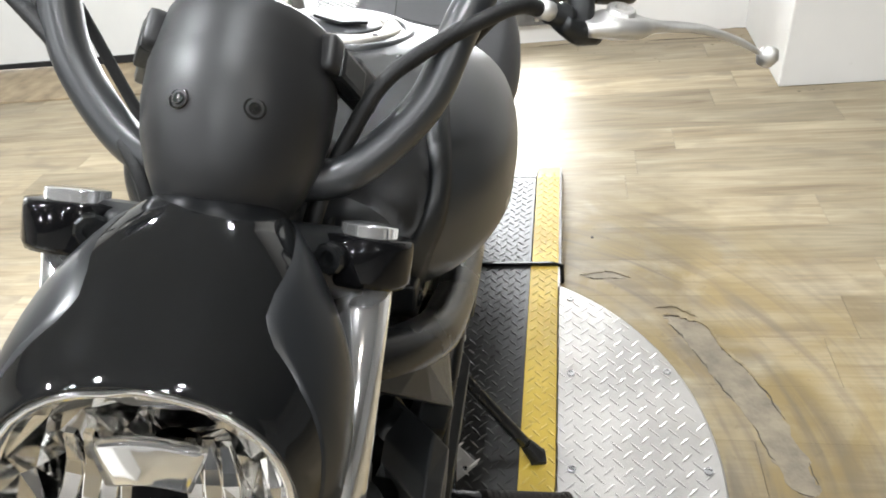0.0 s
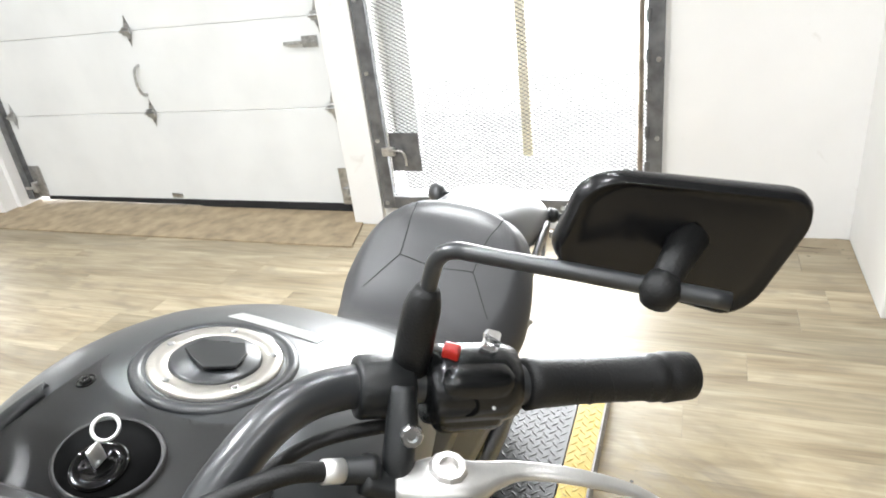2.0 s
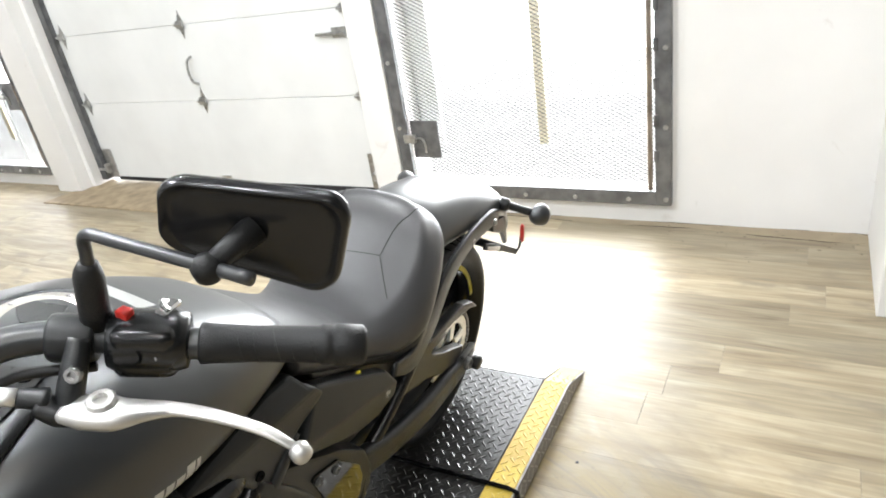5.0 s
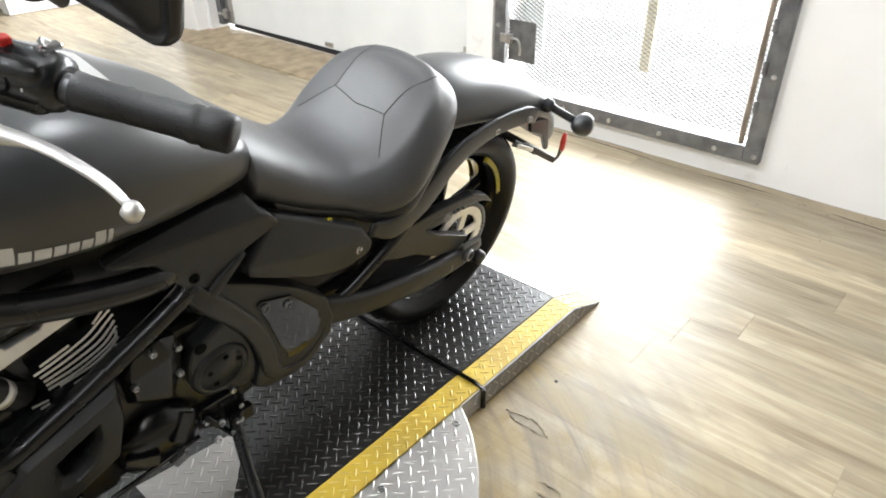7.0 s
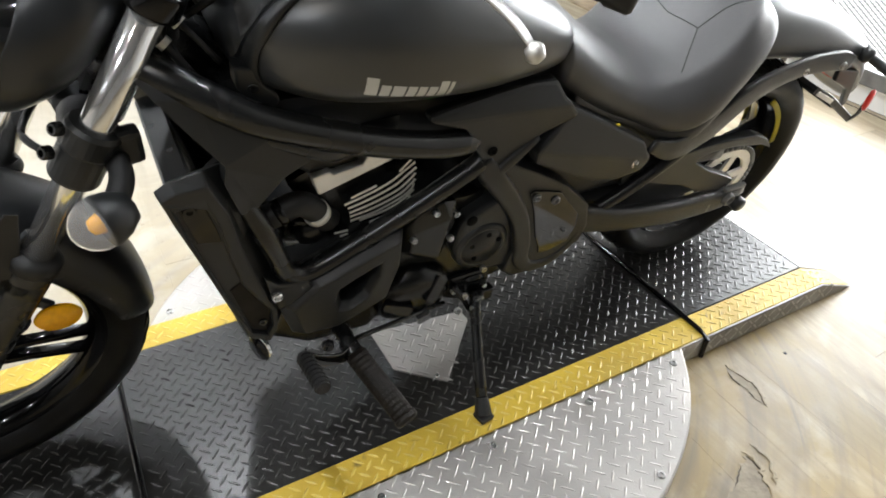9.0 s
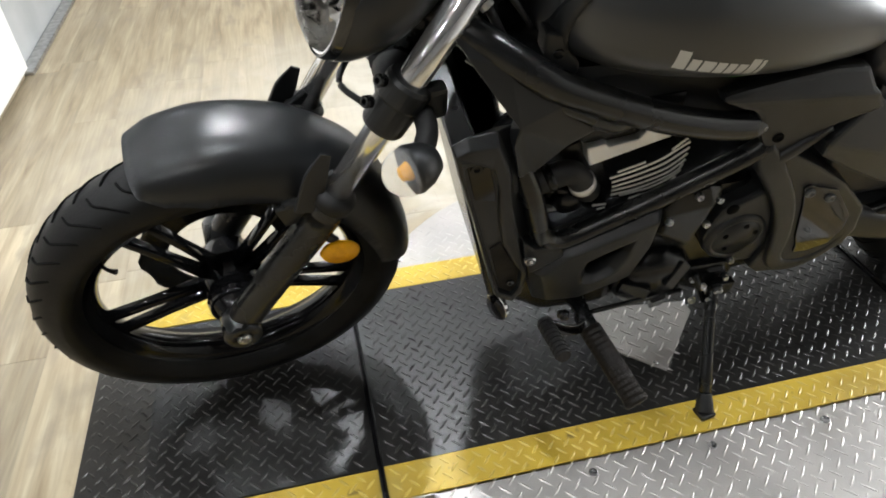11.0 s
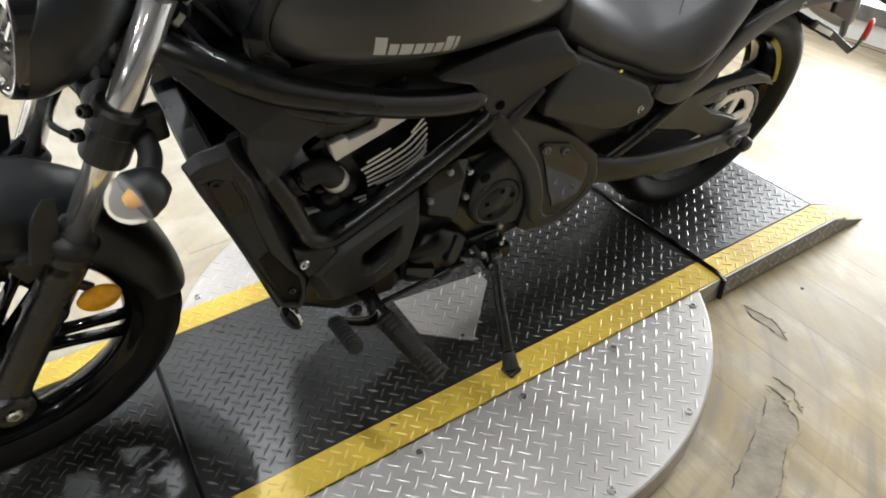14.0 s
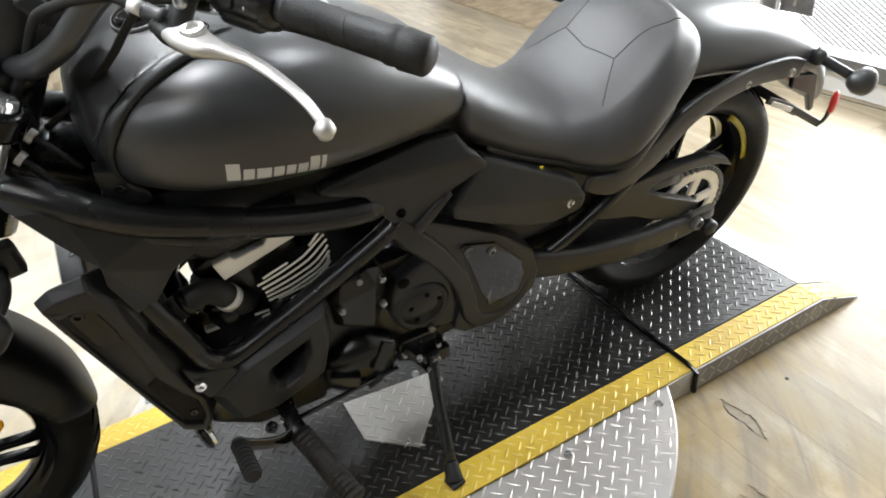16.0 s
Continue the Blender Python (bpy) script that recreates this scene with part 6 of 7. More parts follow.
fixed("stand_bracket", plate([(0.70, 0.30), (0.60, 0.30), (0.60, 0.235), (0.66, 0.215), (0.72, 0.25)], 0.09, 0.132, 0.006), FRAME, "black stand bracket", False)
for k, (x, y_, z) in enumerate(((0.70, 0.15, 0.285), (0.672, 0.155, 0.262), (0.625, 0.152, 0.275), (0.61, 0.15, 0.245), (0.655, 0.17, 0.232), (0.685, 0.16, 0.225))):
    part("stand_bolt", bolt((x, y_, z), (0.1, 1, 0.2), 0.006 + 0.002 * (k % 2), 0.006), BOLT, stand)
part("stand_switch", box((0.60, 0.14, 0.225), (0.635, 0.16, 0.262), 0.005, 2), ENGINE, stand, "black stand switch")
fixed("stand_spring", tube([(0.655, 0.16, 0.215), (0.70, 0.15, 0.30)], 0.007, 1, 10), ENGINE, "dark stand spring")
guard = fixed("horn_disc", lathe([(0.0001, -0.008), (0.022, -0.008), (0.027, -0.004), (0.027, 0.003), (0.024, 0.007), (0.0001, 0.009)], 28, aim((1.095, 0.137, 0.286), (1, 0.45, 0.1))), GLOSS, "small glossy black horn disc")
part("horn_rim", lathe([(0.0268, -0.004), (0.0285, -0.003), (0.0285, 0.002), (0.0268, 0.003)], 28, aim((1.095, 0.137, 0.286), (1, 0.45, 0.1)), True), CHROME, guard, "bright steel rim")
part("horn_bracket", tube([(1.089, 0.137, 0.286), (1.075, 0.127, 0.345)], 0.006, 1, 8), FRAME, guard)

# ---- front end, turned with the bars ----
U = Vector((-0.531, 0, 0.847)).normalized()
FT = Vector((1.152, 0, 0.985))


def on_fork(d, y=0.0, ahead=0.0):
    """A point d metres down the fork from its top."""
    q = FT - U * d + Vector((0.847, 0, 0.531)) * ahead
    return Vector((q.x, y, q.z))


DA = (FT.z - FZ) / U.z     # from the top down to the axle's height
fw, fm = wheel("front_wheel", front, FX, FZ, FR, 0.114, 0.244, 5, "black alloy front wheel", -0.18)
bd = part("brake_disc", ringplate([(FX + 0.15 * math.cos(i * math.pi / 24) * (1.02 if i % 4 < 2 else 0.98), FZ + 0.15 * math.sin(i * math.pi / 24) * (1.02 if i % 4 < 2 else 0.98)) for i in range(48)], [(FX + 0.10 * math.cos(i * math.pi / 24), FZ + 0.10 * math.sin(i * math.pi / 24)) for i in range(48)], -0.072, -0.067), ENGINE, fw, "dark petal brake disc")
part("hub_cone", lathe([(0.05, 0.0), (0.045, 0.02), (0.03, 0.04), (0.022, 0.06), (0.0001, 0.06)], 24, Matrix.Translation((FX, 0.05, FZ)) @ Matrix.Rotation(radians(-90), 4, "X")), GLOSS, fw, smooth=True)
part("valve", tube([(FX + 0.178, 0.015, FZ + 0.144), (FX + 0.168, 0.028, FZ + 0.144), (FX + 0.155, 0.036, FZ + 0.143)], 0.0042, 2, 8, [0.8, 0.8, 1.2]), RUBBER, fw, "tyre valve")
for s in (1, -1):
    y = s * 0.1
    leg = front("fork_leg", tube([on_fork(0.436, y), on_fork(0.46, y), on_fork(0.49, y), (FX - 0.03, y, FZ + 0.045), (FX - 0.004, y, FZ + 0.0)], 0.031, 3, 18, [0.95, 1.0, 0.93, 0.93, 0.95]), FRAME, "black lower fork leg")
    part("axle_boss", lathe([(0.034, -0.03), (0.034, 0.028), (0.028, 0.036), (0.015, 0.037), (0.014, 0.03), (0.0001, 0.03)], 24, aim((FX, y, FZ), (0, s, 0))), FRAME, leg, smooth=True)
    part("axle_bolt", bolt((FX, y + s * 0.03, FZ), (0, s, 0), 0.012, 0.01), BOLT, leg, "bright axle bolt")
    part("dust_seal", lathe([(0.026, -0.012), (0.034, -0.01), (0.034, 0.008), (0.024, 0.014), (0.0205, 0.014)], 22, aim(on_fork(0.433, y), U)), GRIP, leg, smooth=True)
    part("reflector", lathe([(0.0001, 0), (0.027, 0.0), (0.03, 0.005), (0.027, 0.011), (0.0001, 0.013)], 28, aim(on_fork(0.53, y + s * 0.016, -0.055), (0.1, s, 0.1)) @ Matrix.Diagonal((1.08, 0.8, 1, 1))), AMBER, leg, "amber side reflector", True)
    part("reflector_stay", tube([on_fork(0.51, y, -0.01), on_fork(0.52, y + s * 0.008, -0.045)], 0.008, 1, 8), SATIN, leg)
    part("leg_guard", sweep([on_fork(0.36, y - s * 0.005, 0.048), on_fork(0.40, y, 0.046), on_fork(0.46, y + s * 0.01, 0.034)], oblong(0.04, 0.008, 0.4), 4, (0, s, 0), [0.4, 0.9, 1.0]), PLASTIC, leg, "black seal guard")
    tb = front("fork_tube", tube([on_fork(0.0, y), on_fork(0.45, y)], 0.0205, 1, 20), TUBE, "polished chrome fork tube")
    part("tube_sleeve", lathe([(0.0215, -0.034), (0.0305, -0.033), (0.0325, -0.028), (0.0325, -0.006), (0.0315, 0.0), (0.022, 0.001)], 26, aim(on_fork(0.008, y), U)), GLOSS, tb, "glossy black upper clamp", True)
    part("tube_cap", lathe([(0.018, -0.006), (0.021, -0.004), (0.021, 0.001), (0.0185, 0.0035), (0.0155, 0.004), (0.0145, 0.008), (0.0115, 0.0085), (0.0105, 0.005), (0.0001, 0.005)], 24, aim(on_fork(0.012, y), U)), CHROME, tb, "chrome fork cap", True)
    cl = front("lower_clamp", join(lathe([(0.021, -0.083), (0.030, -0.082), (0.032, -0.077), (0.032, -0.036), (0.034, -0.032), (0.034, -0.006), (0.031, 0), (0.021, 0.001)], 28, aim(on_fork(0.203, y), U)), box((-0.03, -0.012, -0.026), (0.02, 0.012, 0.026), 0.008, 2, Matrix.Translation(on_fork(0.225, y + s * 0.01, -0.03)))), PLASTIC, "black lower fork clamp", False)
    for d in (-0.018, 0.018):
        part("clamp_bolt", bolt(on_fork(0.235 + d, y + s * 0.0, 0.037), (0.7, s * 0.3, 0.4), 0.009, 0.012), ENGINE, cl)
    part("clamp_bolt", bolt(on_fork(0.022, y - s * 0.022, 0.026), (0.8, -s * 0.35, 0.4), 0.0115, 0.008), ENGINE, tb, "black clamp bolt")
    sig = front("turn_signal", tube([on_fork(0.235, y + s * 0.02, -0.03), on_fork(0.24, y + s * 0.055, -0.026), on_fork(0.254, y + s * 0.09, -0.01)], 0.015, 4, 12), GRIP, "black turn signal stalk")
    at = on_fork(0.262, y + s * 0.105, 0.002)
    part("signal_shell", lathe([(0.0001, -0.038), (0.018, -0.033), (0.029, -0.016), (0.0335, 0.002), (0.0325, 0.007)], 26, aim(at, (1, s * 0.25, -0.05))), PLASTIC, sig, "black signal shell", True)
    part("signal_lens", lathe([(0.032, 0.004), (0.031, 0.018), (0.024, 0.032), (0.012, 0.041), (0.0001, 0.044)], 26, aim(at, (1, s * 0.25, -0.05))), LENS, sig, "pale clear signal lens", True).visible_shadow = False
    part("signal_bowl", lathe([(0.0315, 0.006), (0.022, -0.004), (0.0001, -0.008)], 26, aim(at, (1, s * 0.25, -0.05))), FROST, sig, "pale reflector bowl", True)
    part("signal_bulb", lathe([(0.0001, -0.008), (0.011, -0.006), (0.0125, 0.008), (0.009, 0.019), (0.0001, 0.022)], 16, aim(at, (1, s * 0.25, -0.05))), AMBER, sig, "amber bulb", True)
front("top_clamp", join(tube([on_fork(0.03, 0.1), on_fork(0.03, -0.1)], 0.026, 1, 14), tube([on_fork(0.045, 0.07, -0.03), on_fork(0.045, -0.07, -0.03)], 0.024, 1, 14)), PLASTIC, "black upper fork bridge")
front("lower_bridge", tube([on_fork(0.24, 0.1), on_fork(0.24, 0.0, -0.02), on_fork(0.24, -0.1)], 0.03, 4, 14), PLASTIC, "black lower fork bridge")
front("front_axle", tube([(FX, 0.105, FZ), (FX, -0.105, FZ)], 0.012, 1, 12), BOLT, "steel front axle")
fen = []
for i in range(41):
    u = i / 40
    deg = 78 + (181 - 78) * u
    a = radians(deg)
    rr = float(np.interp(deg, (78, 84, 95, 115, 135, 155, 181), (0.358, 0.37, 0.378, 0.378, 0.366, 0.347, 0.332)))
    drop = float(np.interp(u, (0, 0.05, 0.15, 0.6, 0.9, 1), (0.03, 0.055, 0.075, 0.085, 0.07, 0.03)))
    half = float(np.interp(u, (0, 0.05, 0.15), (0.062, 0.078, 0.088))) * (1 - 0.42 * max(0.0, (u - 0.8) / 0.2) ** 3)
    row = []
    for k in range(19):
        b = math.pi * k / 18
        row.append((rr - drop * (1 - math.sin(b) ** 0.75), half * math.copysign(abs(math.cos(b)) ** 0.75, math.cos(b))))
    fen.append([(FX + q * math.cos(a), yy, FZ + q * math.sin(a)) for q, yy in row])
bmf = bmesh.new()
vf = [[bmf.verts.new(p) for p in r] for r in fen]
for a, b in zip(vf, vf[1:]):
    for k in range(18):
        bmf.faces.new((a[k], a[k + 1], b[k + 1], b[k]))
bmesh.ops.solidify(bmf, geom=bmf.faces[:], thickness=0.004)
ff = front("front_fender", bmf, SATIN, "satin black front fender")
for s in (1, -1):
    part("fender_stay", sweep([on_fork(0.40, s * 0.09, 0.0), on_fork(0.47, s * 0.093, 0.03), on_fork(0.50, s * 0.09, 0.055)], oblong(0.045, 0.012, 0.4), 4, (0, s, 0)), PLASTIC, ff, "black fender stay")
front("brake_caliper", box((-0.03, -0.03, -0.055), (0.03, 0.02, 0.055), 0.012, 2, Matrix.Translation(on_fork(0.60, -0.09, -0.06)) @ pose(0, 0, 0, 0, -31, 0)), ENGINE, "black brake caliper", False)
front("brake_hose", tube([on_fork(0.27, -0.06, 0.0), on_fork(0.30, 0.0, 0.03), on_fork(0.28, 0.07, 0.02)], 0.005, 6, 8), RUBBER, "black brake hose")
front("axle_sensor", box((-0.014, -0.014, -0.009), (0.014, 0.012, 0.009), 0.003, 1, Matrix.Translation(on_fork(0.47, 0.085, 0.05))), PLASTIC, "small black bracket", False)

# headlight with its cowl: rings from the lens backwards
HL, HW = Vector((1.3324, 0, 0.9149)), Vector((0.953, 0, 0.303)).normalized()
HS, HU = Vector((0, 1, 0)), Vector((-0.303, 0, 0.953)).normalized()


def hring(d, w, up, dn, n=36, p=2.3, lift=0.0):
    out = []
    for i in range(n):
        a = 2 * math.pi * i / n
        c, s = math.cos(a), math.sin(a)
        out.append(HL - HW * d + HU * lift + HS * (w * math.copysign(abs(c) ** (2 / p), c)) + HU * ((up if s > 0 else dn) * math.copysign(abs(s) ** (2 / p), s)))
    return out


LW, LU, LD = 0.0785, 0.0745, 0.0953     # the lens: half width, up and down
COWL = [(-0.004, 0.081, 0.077, 0.098, 0), (-0.010, 0.086, 0.082, 0.103, 0), (0.002, 0.094, 0.086, 0.104, 0), (0.03, 0.104, 0.094, 0.102, 0.008), (0.07, 0.102, 0.101, 0.09, 0.026), (0.105, 0.084, 0.094, 0.07, 0.048), (0.135, 0.062, 0.076, 0.05, 0.07), (0.158, 0.036, 0.05, 0.03, 0.088)]
cowl = front("headlight_cowl", loft([hring(*r[:4], n=72, p=2.2, lift=r[4]) for r in smooth_rows(COWL, 5)], caps=False), COWLPAINT, "gloss black headlight cowl")
for s in (1, -1):
    # satin side cheeks, with a seam towards the glossy middle
    rows_ = []
    for r in smooth_rows(COWL[2:7], 6):
        top = float(np.interp(r[0], (0.0, 0.01, 0.02, 0.03, 0.04, 0.058, 0.086, 0.135), (4, 24, 46, 60, 66, 64.5, 58, 46)))
        row = []
        for q in range(25):
            a = radians(top - (top + 50) * q / 24)
            c, t = math.cos(a), math.sin(a)
            rise = 0.0016 if q else -0.002
            row.append(HL - HW * r[0] + HU * r[4] + HS * (s * (r[1] + rise) * abs(c) ** (2 / 2.2)) + HU * ((r[2] if t > 0 else r[3]) + rise) * math.copysign(abs(t) ** (2 / 2.2), t))
        rows_.append(row)
    bmk = bmesh.new()
    vk = [[bmk.verts.new(p) for p in r] for r in rows_]
    for a, b in zip(vk, vk[1:]):
        for k in range(len(a) - 1):
            bmk.faces.new((a[k], a[k + 1], b[k + 1], b[k]))
    bmesh.ops.recalc_face_normals(bmk, faces=bmk.faces)
    part("cowl_cheek", bmk, CHEEK, cowl, "satin black side cheek", True)
bowl = []
facet = random.Random(7)
for d, f in ((-0.004, 1.0), (0.002, 0.985), (0.012, 0.93), (0.022, 0.85), (0.03, 0.74), (0.037, 0.6), (0.044, 0.42), (0.05, 0.2)):
    on = 0.01 if 0.3 < f < 0.99 else 0.0
    bowl.append([p + HW * facet.uniform(-on, on) + HS * facet.uniform(-on, on) * 0.5 for p in hring(d, LW * f, LU * f, LD * f, 20, 2.2, -0.004 * (d > 0))])
part("headlight_bowl", loft(bowl, caps=False), LAMPBOWL, cowl, "faceted chrome reflector bowl", False)
for k in range(7):
    u = -0.055 + 0.012 * k + (0.03 if k > 3 else 0)
    part("reflector_flute", sweep([HL - HW * 0.012 + HS * u + HU * (-0.03 - 0.02 * (k % 2)), HL - HW * 0.022 + HS * u * 0.85 + HU * 0.0, HL - HW * 0.012 + HS * u * 0.8 + HU * 0.034], oblong(0.011, 0.008, 0.15), 3, HW, [0.7, 1, 0.5]), LAMPBOWL, cowl, smooth=False)
part("reflector_shade", sweep([HL - HW * 0.006 - HS * 0.026 + HU * 0.02, HL - HW * 0.002 + HU * 0.027, HL - HW * 0.006 + HS * 0.026 + HU * 0.02], oblong(0.03, 0.008, 0.4), 4, HW), CHROME, cowl, "domed chrome shade over the bulb", True)
part("headlight_glass", loft([hring(-0.006, LW, LU, LD), hring(-0.019, LW * 0.94, LU * 0.94, LD * 0.94), hring(-0.028, LW * 0.76, LU * 0.76, LD * 0.76), hring(-0.034, LW * 0.46, LU * 0.46, LD * 0.46), hring(-0.036, LW * 0.15, LU * 0.15, LD * 0.15)], caps=False), CLEAR, cowl, "clear headlight glass", True).visible_shadow = False
bz = list(hring(-0.006, LW + 0.002, LU + 0.002, LD + 0.002))
part("lens_bezel", tube(bz + [bz[0]], 0.0034, 1, 8), CHROME, cowl, "bright lens bezel", True)
part("headlight_bulb", lathe([(0.016, 0), (0.018, 0.02), (0.013, 0.034), (0.0001, 0.038)], 18, aim(HL - HW * 0.045 - HU * 0.008, HW)), GROOVE, cowl, "dark bulb shield", True)
front("cowl_back", loft([hring(0.09, 0.07, 0.06, 0.05, lift=0.04), hring(0.15, 0.045, 0.04, 0.03, lift=0.085)]), PLASTIC, "black headlight bracket")

# instrument pod: a deep cup facing the rider
GA, GC = Vector((-0.82, 0, 0.572)).normalized(), Vector((1.06, 0, 1.062))
pod = front("instrument_pod", lathe([(0.0001, -0.138), (0.028, -0.137), (0.0425, -0.127), (0.0525, -0.108), (0.0605, -0.085), (0.0648, -0.06), (0.0655, -0.036), (0.0645, -0.032), (0.0645, -0.030), (0.062, -0.008), (0.0605, 0.003), (0.058, 0.006), (0.054, 0.004), (0.052, -0.006), (0.0001, -0.006)], 56, aim(GC, GA)), POD, "round black instrument pod")
part("instrument_face", lathe([(0.051, -0.005), (0.0001, -0.0045)], 32, aim(GC, GA)), SMOKE, pod, "dark instrument face")
GS = Vector((0.572, 0, 0.82)).normalized()      # from the pod's axis to its front
for s in (1, -1):
    w = (GS * 0.93 + Vector((0, s * 0.37, 0))).normalized()
    at = GC - GA * 0.075 + w * 0.0622
    part("pod_bolt", join(lathe([(0.0065, -0.002), (0.0072, 0.0008), (0.006, 0.001), (0.0055, -0.001), (0.0001, -0.001)], 18, aim(at, w)), bolt(at, w, 0.004, 0.002)), SMOKE, pod, smooth=True)
    w2 = (GS * 0.42 + Vector((0, s * 0.91, 0))).normalized()
    frame_ = Matrix((w2.cross(GA), w2, GA)).transposed().to_4x4()
    part("pod_lug", box((-0.008, -0.006, -0.016), (0.008, 0.009, 0.012), 0.005, 2, Matrix.Translation(GC - GA * 0.012 + w2 * 0.063) @ frame_), POD, pod, smooth=True)
    part("pod_clip", box((-0.02, -0.006, -0.012), (0.016, 0.008, 0.012), 0.004, 2, Matrix.Translation(Vector((1.078, s * 0.068, 1.06))) @ frame_), PLASTIC, pod)
    part("pod_plug", box((-0.018, -0.008, -0.014), (0.02, 0.01, 0.016), 0.005, 2, Matrix.Translation(Vector((1.056, s * 0.076, 1.038))) @ frame_), PLASTIC, pod, "black connector plug")
front("pod_bracket", tube([on_fork(0.05, 0, 0.0), GC - GA * 0.09 - GS * 0.03], 0.05, 1, 16, [0.9, 1.0]), PLASTIC, "black pod bracket")

# handlebar and what it carries
BAR = [(1.125, 0, 0.99), (1.122, 0.04, 0.991), (1.108, 0.082, 1.0), (1.07, 0.128, 1.04), (1.025, 0.15, 1.09), (0.98, 0.172, 1.116), (0.942, 0.208, 1.117), (0.912, 0.265, 1.112), (0.89, 0.313, 1.108), (0.815, 0.447, 1.098)]
hb = front("handlebar", tube([(x, -y, z) for x, y, z in BAR[:0:-1]] + BAR, 0.0148, 6, 18), SATIN, "satin black handlebar")
front("bar_riser", join(*[box((-0.02, -0.016, -0.03), (0.02, 0.016, 0.03), 0.008, 2, Matrix.Translation((1.125, s * 0.032, 0.985))) for s in (1, -1)]), PLASTIC, "black bar clamps", False)
for s in (1, -1):
    Y = lambda p: Vector((p[0], s * p[1], p[2]))
    g0, g1 = Y((0.888, 0.316, 1.108)), Y((0.81, 0.455, 1.098))
    gd = (g1 - g0).normalized()
    grip = part("grip", lathe([(0.0165, 0), (0.0195, 0.002), (0.0185, 0.012), (0.0172, 0.05), (0.0178, 0.108), (0.0195, 0.111), (0.0195, 0.118), (0.0182, 0.121), (0.0205, 0.125), (0.0195, 0.149), (0.015, 0.153), (0.0001, 0.153)], 22, aim(g0, gd)), GRIP, hb, "ribbed black rubber grip", True)
    for k in range(6):
        part("grip_rib", lathe([(0.0168, -0.0011), (0.0181, -0.0008), (0.0181, 0.0008), (0.0168, 0.0011)], 20, aim(g0 + gd * (0.02 + 0.0165 * k), gd + Vector((0.12 * (-1) ** k, 0, 0.3))), True), GRIP, grip)
    c0 = Y((0.92, 0.252, 1.113))
    sw = part("switch_housing", lathe([(0.015, -0.006), (0.026, -0.004), (0.029, 0.006), (0.029, 0.05), (0.026, 0.062), (0.017, 0.064)], 20, aim(c0, gd)), FRAME, hb, "black switch housing", True)
    part("switch_block", box((-0.027, -0.027, -0.031), (0.018, 0.027, 0.026), 0.014, 4, aim(c0 + gd * 0.03, gd)), FRAME, sw, smooth=True)
    part("engine_button", box((-0.005, -0.006, 0), (0.006, 0.006, 0.011), 0.002, 2, Matrix.Translation(c0 + gd * 0.012 + Vector((0.0, 0, 0.024)))), REDP, sw, "red switch button")
    part("mode_switch", join(box((-0.012, -0.006, 0), (0.012, 0.006, 0.006), 0.002, 1, Matrix.Translation(c0 + gd * 0.04 + Vector((-0.012, 0, 0.026)))), tube([c0 + gd * 0.034 + Vector((-0.022, 0, 0.028)), c0 + gd * 0.036 + Vector((-0.01, 0, 0.036)), c0 + gd * 0.048 + Vector((0.0, 0, 0.034))], 0.0025, 4, 6)), CHROME, sw, "bright rocker switch")
    part("horn_button", lathe([(0.008, 0), (0.009, 0.002), (0.0075, 0.004), (0.006, 0.0), (0.0001, 0.0)], 16, aim(c0 + gd * 0.034 + Vector((0.027, 0, 0.004)), (1, 0, 0.25))), GROOVE, sw, "round recessed button", True)
    part("switch_mark", box((-0.0006, -0.006, -0.0012), (0.0006, 0.006, 0.0012), 0, 1, Matrix.Translation(c0 + gd * 0.05 + Vector((0.0285, 0, 0.004))) @ pose(0, 0, 0, 0, 0, -30 * s)), STICK, sw, "small pale mark")
    perch = part("lever_perch", join(lathe([(0.0155, -0.019), (0.0205, -0.019), (0.022, -0.016), (0.022, 0.016), (0.0205, 0.019), (0.0155, 0.019)], 24, aim(Y((0.936, 0.222, 1.116)), gd)),
                               sweep([Y((0.944, 0.238, 1.128)), Y((0.958, 0.243, 1.112)), Y((0.972, 0.247, 1.094)), Y((0.982, 0.25, 1.076))], oblong(0.021, 0.022, 0.4), 5, (0, 1, 0.2), [0.8, 0.95, 1.0, 0.9]),
                               sweep([Y((0.975, 0.262, 1.078)), Y((0.984, 0.244, 1.08)), Y((0.992, 0.228, 1.088))], oblong(0.028, 0.02, 0.4), 4, (0, 0, 1), [0.9, 1, 0.7])), PLASTIC, hb, "black lever perch", True)
    part("perch_bolt", bolt(Y((0.968, 0.252, 1.112)), (0.9, s * 0.35, 0.5), 0.0075, 0.006), BOLT, perch)
    part("control_lever", join(sweep([Y((0.986, 0.25, 1.084)), Y((0.98, 0.27, 1.087)), Y((0.972, 0.292, 1.087)), Y((0.957, 0.308, 1.083)), Y((0.942, 0.328, 1.079)), Y((0.934, 0.365, 1.079)), Y((0.925, 0.405, 1.071)), Y((0.923, 0.433, 1.062))], oblong(0.02, 0.010, 0.45), 5, (0, 0, 1), [1.1, 1.75, 1.7, 1.1, 0.72, 0.65, 0.58, 0.45]),
                               lathe([(0.0001, -0.0105), (0.007, -0.008), (0.0105, 0), (0.007, 0.008), (0.0001, 0.0105)], 16, Matrix.Translation(Y((0.925, 0.441, 1.06))))), LEVER, hb, "bare alloy control lever", True)
    part("lever_pivot", bolt(Y((0.972, 0.28, 1.091)), (0.1, 0, 1), 0.013, 0.009), LEVER, hb, "bright pivot bolt")
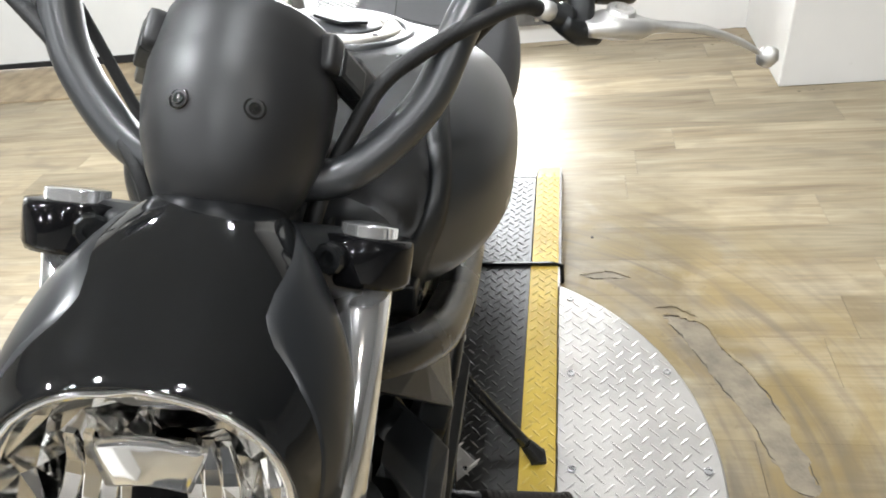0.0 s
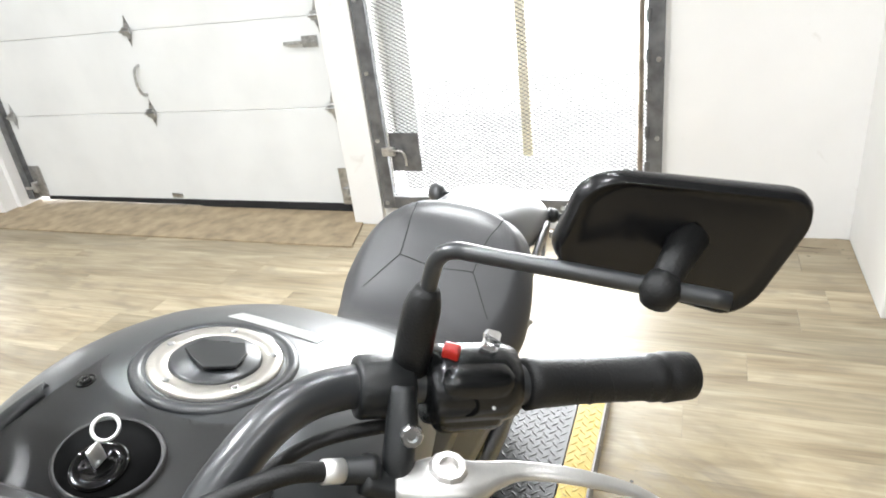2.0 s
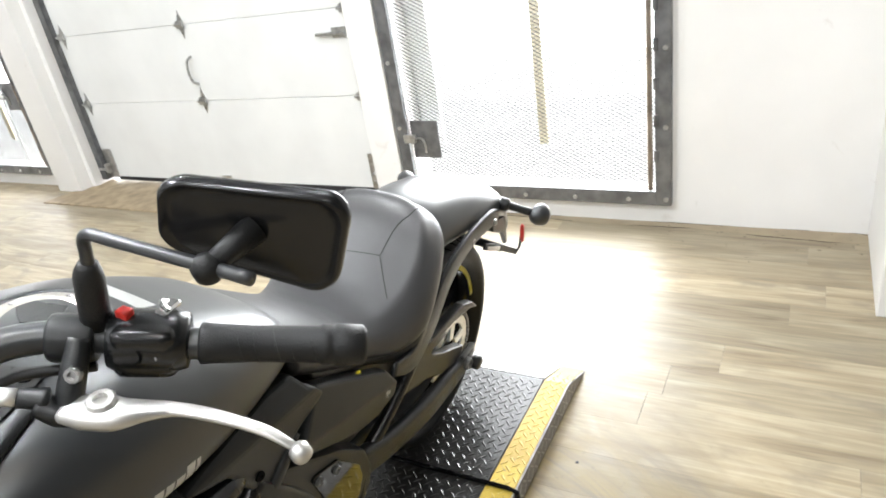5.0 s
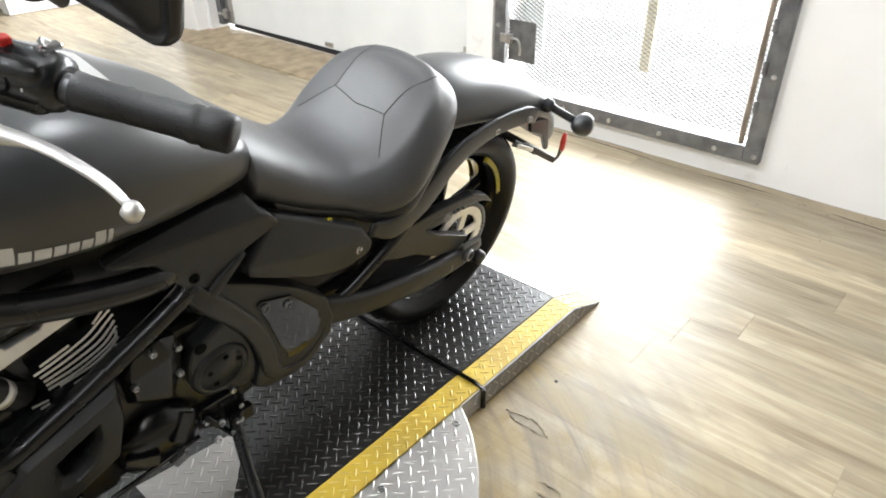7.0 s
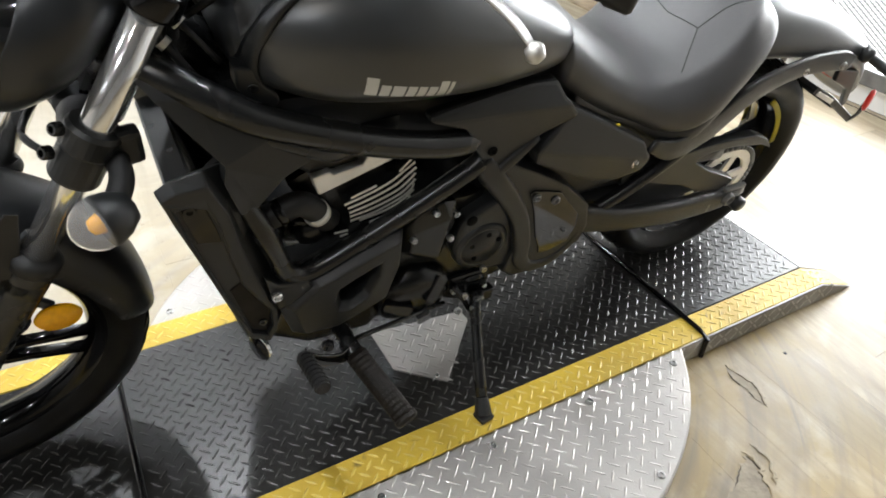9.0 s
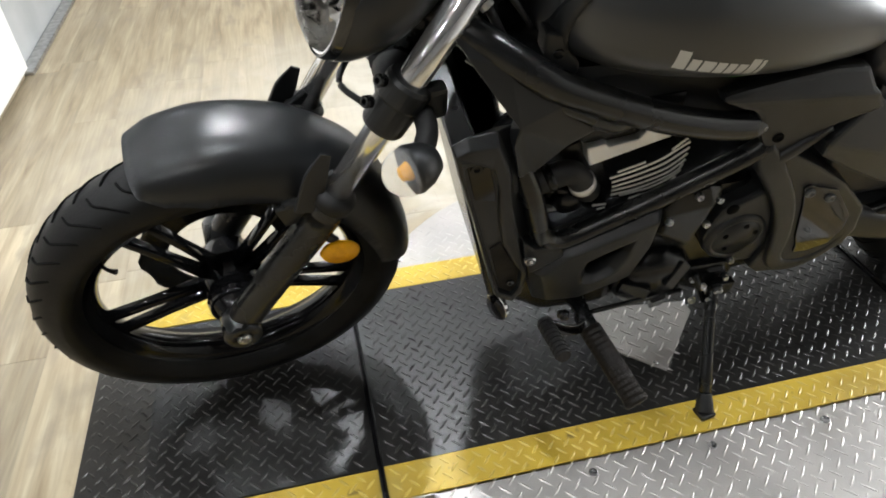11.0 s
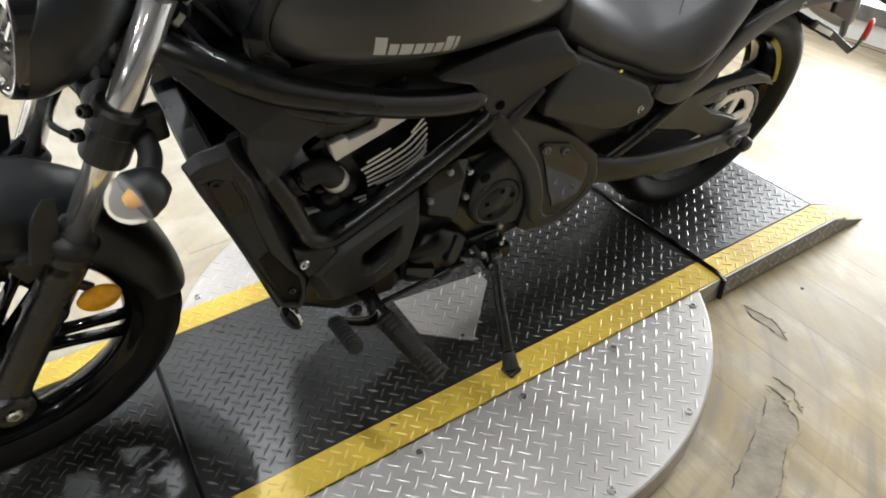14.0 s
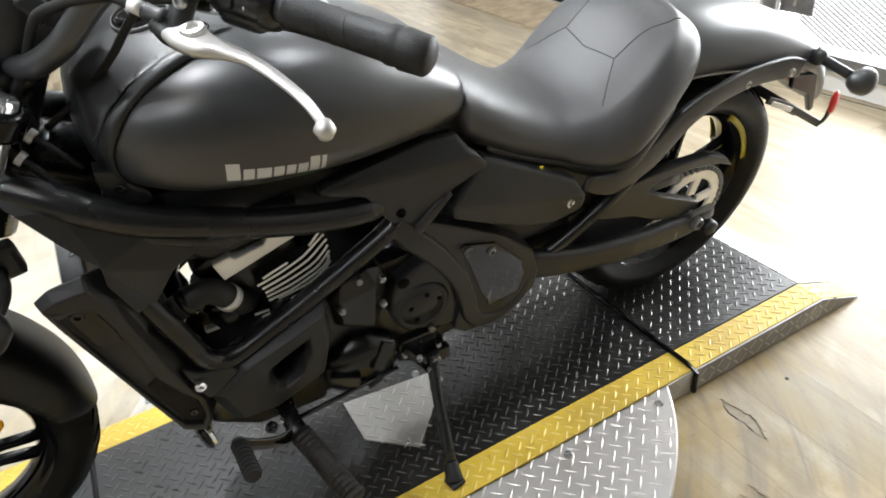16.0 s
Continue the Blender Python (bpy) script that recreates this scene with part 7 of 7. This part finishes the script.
    part("cable_adjuster", lathe([(0.006, -0.012), (0.011, -0.01), (0.011, -0.004), (0.009, -0.003), (0.009, 0.012), (0.006, 0.014)], 14, aim(Y((0.99, 0.226, 1.092)), (0.6, -s * 0.75, 0.35))), PLASTIC, hb, smooth=True)
    part("cable_collar", tube([Y((0.998, 0.217, 1.097)), Y((1.006, 0.207, 1.101))], 0.0078, 1, 14), ALLOY, hb, "pale cable collar", True)
    if s > 0:
        front("control_cable", tube([Y((1.004, 0.209, 1.1)), Y((1.018, 0.188, 1.104)), Y((1.04, 0.156, 1.094)), Y((1.06, 0.125, 1.079)), Y((1.082, 0.096, 1.059)), Y((1.099, 0.076, 1.022)), Y((1.112, 0.064, 0.992)), Y((1.133, 0.056, 0.96)), Y((1.15, 0.05, 0.90)), Y((1.16, 0.04, 0.82))], 0.0062, 6, 12), GRIP, "black control cable")
    else:
        for d in (0.0, 0.012):
            front("control_cable", tube([(1.01, -0.225, 1.098 - d), (1.033 - d, -0.2, 1.085), (1.049 - d, -0.17, 1.067), (1.068 - d, -0.14, 1.05), (1.085 - d, -0.115, 1.032), (1.107 - d, -0.09, 1.011), (1.132 - d, -0.065, 0.988), (1.145, -0.055 + d, 0.955), (1.15, -0.045, 0.88)], 0.0066, 6, 12), GRIP, "black throttle cable")
    front("switch_cable", tube([Y((0.94, 0.245, 1.095)), Y((0.985, 0.18, 1.085)), Y((1.03, 0.115, 1.0)), Y((1.07, 0.07, 0.94)), Y((1.12, 0.05, 0.9))], 0.005, 6, 8), GRIP, "black wiring loom")
    # mirror
    sb = Y((0.923, 0.237, 1.128))
    ms = front("mirror", tube([sb, sb + Vector((-0.002, s * 0.004, 0.07)), sb + Vector((0.0, s * 0.007, 0.09)), sb + Vector((0.002, s * 0.017, 0.1)), sb + Vector((0.004, s * 0.04, 0.103)), sb + Vector((0.010, s * 0.13, 0.112)), sb + Vector((0.013, s * 0.175, 0.116))], 0.0055, 4, 12), SATIN, "black rear view mirror")
    part("stem_sleeve", tube([sb, sb + Vector((-0.001, s * 0.002, 0.05)), sb + Vector((-0.002, s * 0.004, 0.066))], 0.0135, 3, 14, [1, 0.95, 0.6]), GRIP, ms, "black rubber stem sleeve", True)
    mo, mu, mv = Y((0.893, 0.384, 1.252)), Vector((-0.035, s * 0.128, 0.002)).normalized(), Vector((0.008, s * 0.006, 0.088)).normalized()
    mw = Vector((1, s * 0.27, -0.09)).normalized()
    mm = Matrix.Translation(mo) @ Matrix((mu * s, mv, mw)).transposed().to_4x4()
    shell = []
    for d, f, rr in ((0.004, 0.3, 0.4), (0.003, 0.8, 0.3), (0.001, 0.9, 0.28), (0.004, 0.925, 0.28), (0.003, 0.965, 0.28), (-0.002, 0.995, 0.27), (-0.007, 1.0, 0.27), (-0.010, 0.985, 0.27)):
        row = []
        for u, v in oblong(0.149 * f, 0.083 * f, rr, 8):
            v = v - (0.041 - v) * 0.2 * u / 0.07
            row.append(mm @ Vector((u * s + s * 0.1 * v, v, d)))
        shell.append(row)
    part("mirror_shell", loft(shell), SHELL, ms, "black mirror shell", True)
    part("mirror_glass", loft([[mm @ Vector((u * s + s * 0.1 * v, v - (0.041 - v) * 0.2 * u / 0.07, d)) for u, v in oblong(0.138, 0.074, 0.27, 8)] for d in (-0.0105, -0.0115)]), MIRROR, ms, "mirror glass")
    bp, bq = mm @ Vector((0.004 * s, 0.006, 0.002)), sb + Vector((0.0125, s * 0.137, 0.1125))
    part("mirror_ball", join(tube([bp, bq], 0.0088, 1, 14, [1.35, 0.9]), lathe([(0.0001, -0.0125), (0.009, -0.009), (0.0125, 0), (0.009, 0.009), (0.0001, 0.0125)], 14, Matrix.Translation(bq))), GRIP, ms, "black mirror ball joint", True)

fixed("air_box", box((0.62, -0.115, 0.665), (1.09, 0.115, 0.80), 0.02, 2), PLASTIC, "black air box under the tank", False)


# ---- floor planks, the nearest as pieces of their own ----
def plank_mesh(length):
    w = 0.1523
    bm = box((-w / 2, -length / 2, -0.004), (w / 2, length / 2, 0.0))
    bmesh.ops.bevel(bm, geom=[e for e in bm.edges if e.verts[0].co.z > -0.001 and e.verts[1].co.z > -0.001], offset=0.0002, segments=1, affect="EDGES")
    me = bpy.data.meshes.new("plank")
    bm.to_mesh(me)
    bm.free()
    me.materials.append(WOOD)
    return me


PW, PL = 0.1524, 1.22
full, rng = plank_mesh(PL - 0.001), random.Random(4)
count = 0
rest = []
x = XB + PW / 2
while x < XF:
    y = YL + rng.random() * PL
    while y < YR + PL:
        near = x < 2.75 and -4.4 < y < 1.9
        if near and count < 300:
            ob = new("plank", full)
            ob.parent = floor
            ob.matrix_basis = Matrix.Translation((x, y, 0))
            count += 1
        else:
            rest.append(box((x - PW / 2 + 0.0005, y - PL / 2 + 0.0005, -0.004), (x + PW / 2 - 0.0005, y + PL / 2 - 0.0005, 0)))
        y += PL
    x += PW
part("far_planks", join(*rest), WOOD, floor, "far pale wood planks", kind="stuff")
